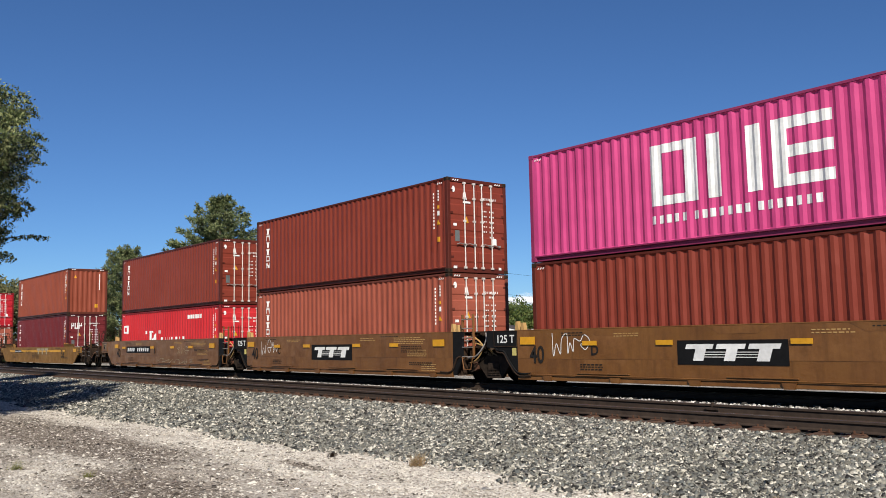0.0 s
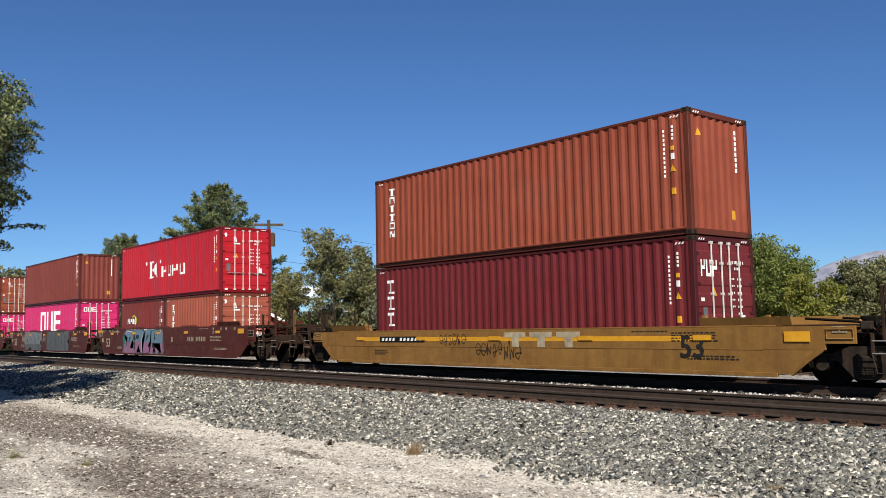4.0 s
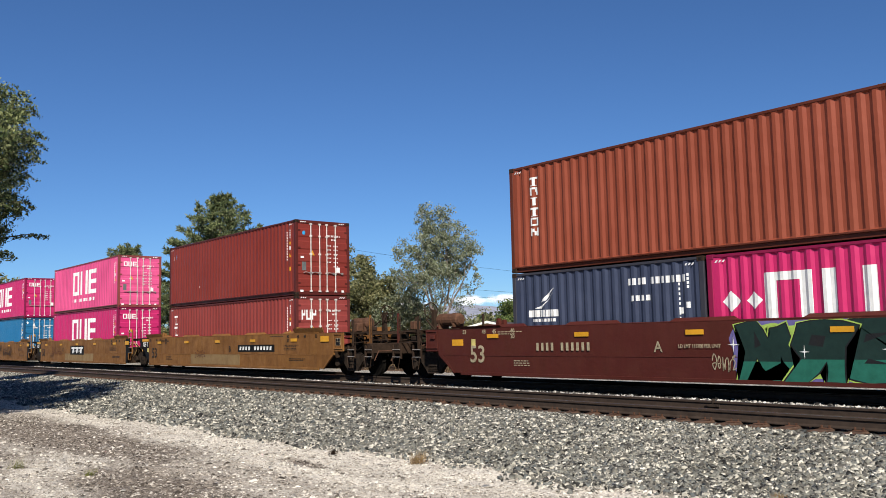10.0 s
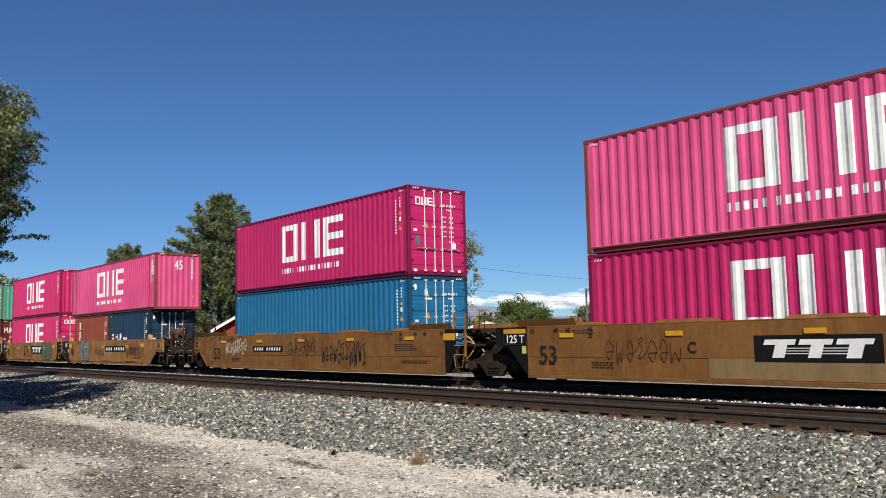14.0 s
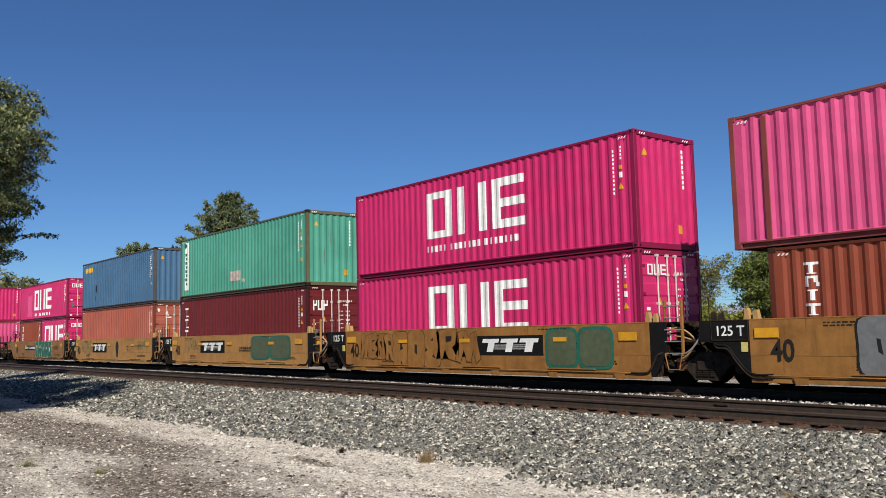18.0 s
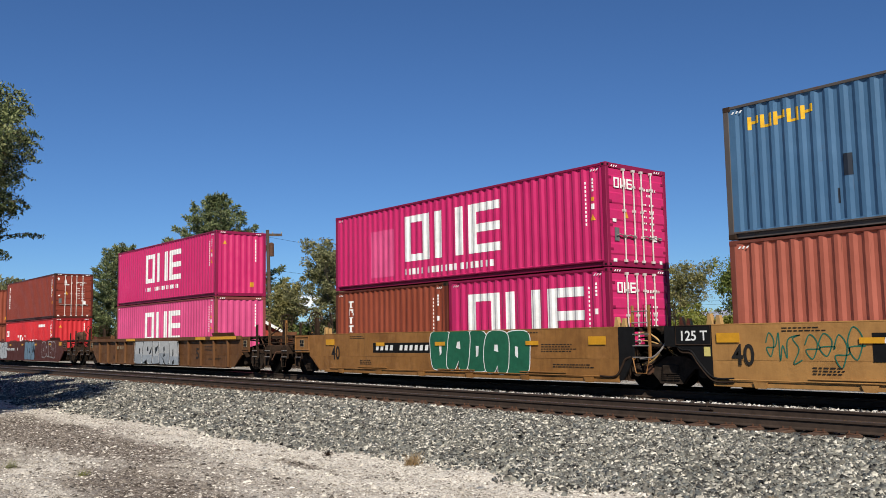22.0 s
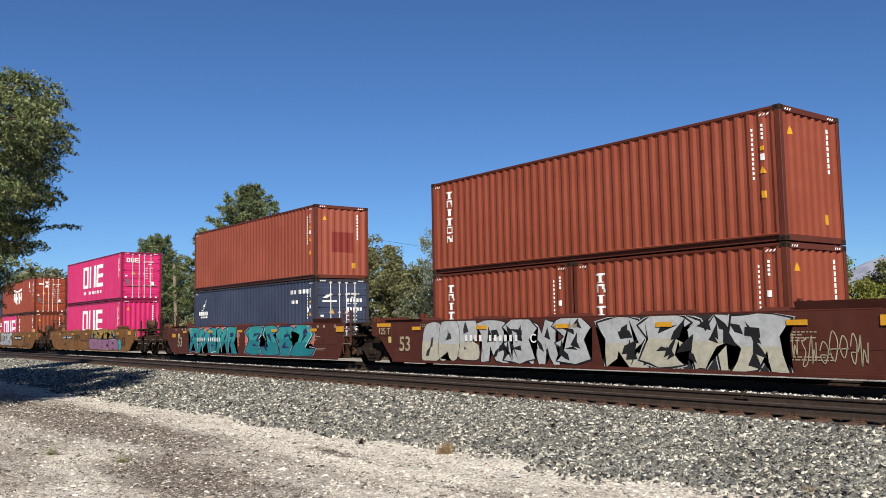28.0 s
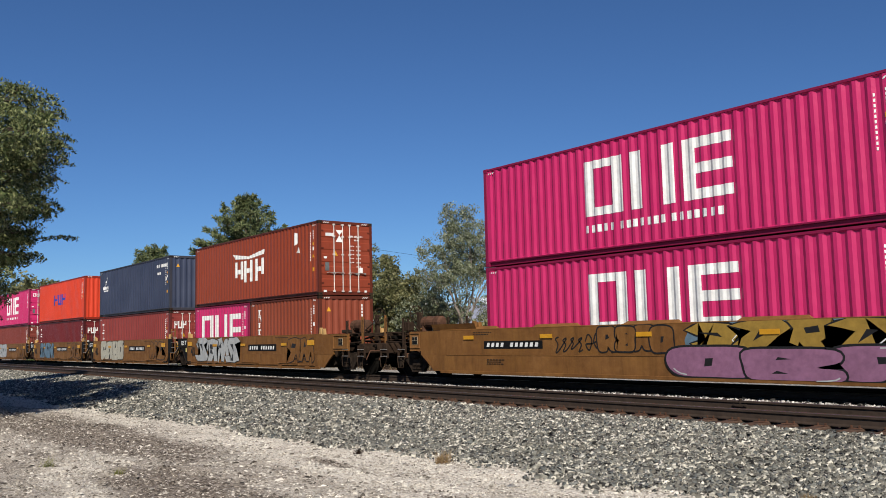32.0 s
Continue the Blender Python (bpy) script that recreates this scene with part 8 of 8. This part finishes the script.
def utility_pole(az, dist, height, label, turn, base=-0.7, bare=False):
    p = tagged(new("utility_pole"), label, "utility pole", "poles behind the tracks")
    p.matrix_basis = Matrix.Translation((*spot(az, dist), base)) @ Matrix.Rotation(radians(turn), 4, "Z")
    bm = bmesh.new()
    tube(bm, [(0.35, 0, -0.2), (0, 0, height)], [0.19, 0.13], 10)
    part("post", bm, PALEPOLE if bare else POLE, p)
    if bare:
        return p
    bm = bmesh.new()
    box(bm, -1.15, 1.15, -0.07, 0.07, height - 0.48, height - 0.28, 0.01)
    part("crossarm", bm, POLE, p)
    for x in (-1.1, -0.4, 0.4, 1.1):
        bm = bmesh.new()
        tube(bm, [(x, 0, height - 0.30), (x, 0, height - 0.2), (x, 0, height - 0.14)], [0.03, 0.06, 0.03], 8)
        part("insulator", bm, CERAMIC, p)
    bm = bmesh.new()
    tube(bm, [(0.30, 0, height - 2.1), (0.30, 0, height - 1.1)], [0.22, 0.22], 12)
    tube(bm, [(0.30, 0, height - 1.1), (0.30, 0, height - 1.0)], [0.22, 0.08], 12)
    part("transformer", bm, RUST, p, "rusty barrel transformer")
    return p


utility_pole(-61.7, 70, 10.75, "wooden utility pole with crossarm and transformer", 60)
utility_pole(-69.6, 84, 8.2, "plain pale wooden utility pole", 60, bare=True)


def street_lamp(az, dist, height, label, arm):
    p = tagged(new("street_lamp"), label, "street lamp", "lamps behind the tracks")
    p.location = (*spot(az, dist), -0.7)
    bm = bmesh.new()
    tube(bm, [(0, 0, -0.2), (0, 0, height)], [0.13, 0.09], 8)
    part("post", bm, GREY, p)
    bm = bmesh.new()
    tube(bm, [(0, 0, height - 0.35), (arm * 0.6, -0.3, height - 0.1), (arm, -0.6, height)], 0.045, 6)
    part("arm", bm, GREY, p)
    bm = bmesh.new()
    box(bm, arm - 0.3, arm + 0.35, -0.72, -0.48, height - 0.02, height + 0.10, 0.03)
    part("lamp_head", bm, TRIM, p)
    return p


street_lamp(-40.7, 92, 7.4, "steel street lamp beside the road", 1.3)
street_lamp(-41.15, 90, 6.6, "dark street lamp beside the road", 1.1)


def wire(a, b, sag, name, label):
    bm = bmesh.new()
    pts = [Vector(a).lerp(Vector(b), k / 12) - Vector((0, 0, sag * 4 * (k / 12) * (1 - k / 12))) for k in range(13)]
    tube(bm, pts, 0.010, 4)
    ob = part(name, bm, DARK, None)
    tagged(ob, label, "cable")


a = (*spot(-61.7, 70), 9.5)
for k, dz in enumerate((0.0, -2.6, -3.4)):
    wire((a[0], a[1], a[2] + dz), (*spot(-30, 105), 6.0 + 0.4 * dz), 1.0, "overhead_wire", "thin overhead cable between the poles")
    wire((a[0], a[1], a[2] + dz), (*spot(-69.6, 84), 7.2 + 0.5 * dz), 0.6, "overhead_wire", "thin overhead cable between the poles")
b = tagged(new("road_sign"), "blue and white road sign on a post", "sign")
b.location = (*spot(-42.0, 70), -0.7)
bm = bmesh.new()
rod(bm, (0, 0, -0.1), (0, 0, 3.0), 0.04)
part("post", bm, GREY, b)
bm = bmesh.new()
box(bm, -0.4, 0.4, -0.06, -0.045, 2.3, 3.3, 0.0)
sg = part("board", bm, plain("sign_blue", (0.03, 0.14, 0.42)), b)
bm = bmesh.new()
box(bm, -0.34, 0.34, -0.07, -0.062, 2.6, 3.22)
part("panel", bm, TRIM, sg)

# haze of the distance is put into this blue-grey base colour
HILL = plain("hazy_mountain", (0.29, 0.305, 0.37), 1.0, vary=0.28, scale=0.02, bump=0.0)


def ridge(name, dist, spans, label, seed, mat):
    rng = np.random.default_rng(seed)
    az = np.linspace(-85, -10, 220)
    el = np.interp(az, [s[0] for s in spans], [s[1] for s in spans])
    wob = sum(rng.normal(0, 0.12 / (k + 1)) * np.sin(az * (0.5 + 0.9 * k) + rng.uniform(0, 6)) for k in range(9))
    el = np.maximum(0.05, el * (1 + 0.14 * wob))
    v, f = [], []
    rows = ((1.0, 1.0), (0.93, 0.62), (0.86, 0.28), (0.78, 0.0))
    for d, k in rows:
        for i, (a, e) in enumerate(zip(az, el)):
            x, y = spot(a, dist * d * (1 + 0.006 * math.sin(i * 0.31 + d * 30)))
            v.append((x, y, max(-3.0, math.tan(radians(e)) * dist * k * (1 + 0.02 * math.sin(i * 0.22 + d * 50)) - (3 if k == 0 else 0))))
    n = len(az)
    for r in range(len(rows) - 1):
        for i in range(n - 1):
            f.append((r * n + i, r * n + i + 1, (r + 1) * n + i + 1, (r + 1) * n + i))
    ob = new(name, sheet(v, f, name, mat))
    for fc in ob.data.polygons:
        fc.use_smooth = True
    tagged(ob, label, "mountains", kind="structure")


ridge("backdrop_mountains", 3800, [(-85, 0.6), (-60, 1.0), (-50, 2.0), (-47, 1.9), (-44, 1.1), (-38, 1.3), (-33, 1.35), (-31.5, 1.5), (-28.5, 2.5), (-26.9, 3.15), (-25, 3.75), (-23.5, 3.95), (-20, 3.7), (-10, 3.0)], "hazy blue-grey mountains on the horizon", 4, HILL)

def cloud_material():
    """Sunlit vapour, thinning out to nothing at ragged edges."""
    m, n, l, bsdf = nodes_of("cloud_vapour")
    co = n.new("ShaderNodeTexCoord")
    off = n.new("ShaderNodeVectorMath")
    off.operation = "MULTIPLY_ADD"
    off.inputs[1].default_value, off.inputs[2].default_value = (2.1, 0.0, 2.3), (-1.05, 0.0, -0.95)
    l.new(co.outputs["Generated"], off.inputs[0])
    far = n.new("ShaderNodeVectorMath")
    far.operation = "LENGTH"
    l.new(off.outputs[0], far.inputs[0])
    less = n.new("ShaderNodeMath")
    less.operation = "SUBTRACT"
    l.new(noise_of(n, l, place_of(n, l, (0.010, 0.010, 0.022)), 1.0, 8, 0.6), less.inputs[0])
    half = n.new("ShaderNodeMath")
    half.operation = "MULTIPLY"
    half.inputs[1].default_value = 0.42
    l.new(far.outputs["Value"], half.inputs[0])
    l.new(half.outputs[0], less.inputs[1])
    fac = ramp_of(n, l, less.outputs[0], [(0.14, (0, 0, 0)), (0.40, (0.9, 0.9, 0.9))])
    bsdf.inputs["Base Color"].default_value = (0.80, 0.82, 0.86, 1)
    bsdf.inputs["Roughness"].default_value, bsdf.inputs["Specular IOR Level"].default_value = 1.0, 0.0
    clear = n.new("ShaderNodeBsdfTransparent")
    mx = n.new("ShaderNodeMixShader")
    l.new(fac, mx.inputs[0])
    l.new(clear.outputs[0], mx.inputs[1])
    l.new(bsdf.outputs[0], mx.inputs[2])
    l.new(mx.outputs[0], n["Material Output"].inputs["Surface"])
    return m


CLOUD = cloud_material()


def cloud(az, el, width, height, seed, dist=4300):
    bm = bmesh.new()
    flat_poly(bm, [(-width / 2, 0), (width / 2, 0), (width / 2, height), (-width / 2, height)], 0.0)
    ob = part("backdrop_cloud", bm, CLOUD, None)
    ob.matrix_basis = Matrix.Translation((*spot(az, dist + 6 * seed), math.tan(radians(el)) * dist)) @ Matrix.Rotation(radians(-az), 4, "Z")
    tagged(ob, "white cumulus cloud low over the horizon", "cloud", "clouds", kind="structure")


for k, (az, el, w, h) in enumerate(((-45.4, 2.1, 560, 95), (-41.4, 1.7, 420, 150), (-48.6, 2.1, 420, 80), (-59.6, 2.1, 300, 140), (-43.2, 1.8, 420, 90), (-39.2, 1.8, 320, 90), (-53.5, 1.9, 460, 100))):
    cloud(az, el, w, h, 80 + k)


# ---- what moves ----
def motions():
    for thing, u, y, z in THINGS:
        walk(thing, [(0.0, pose(u, y, z)), (32.0, pose(u + SPEED * 32.0, y, z))])
    # the wheels roll while their car passes
    for wheel, dx, u in WHEELS:
        first = max(0, int((-80.0 - u) / SPEED * FPS))
        last = min(32 * FPS, int((8.0 - u) / SPEED * FPS))
        if last <= first:
            continue
        rows = [(0.0, pose(dx, 0, 0.457))] if first > 0 else []
        for k in range(first, last + 1):
            rows.append((k / FPS, pose(dx, 0, 0.457, 0, math.degrees(SPEED * (k - first) / FPS / 0.455), 0)))
        if last < 32 * FPS:
            rows.append((32.0, rows[-1][1]))
        walk(wheel, rows)


motions()
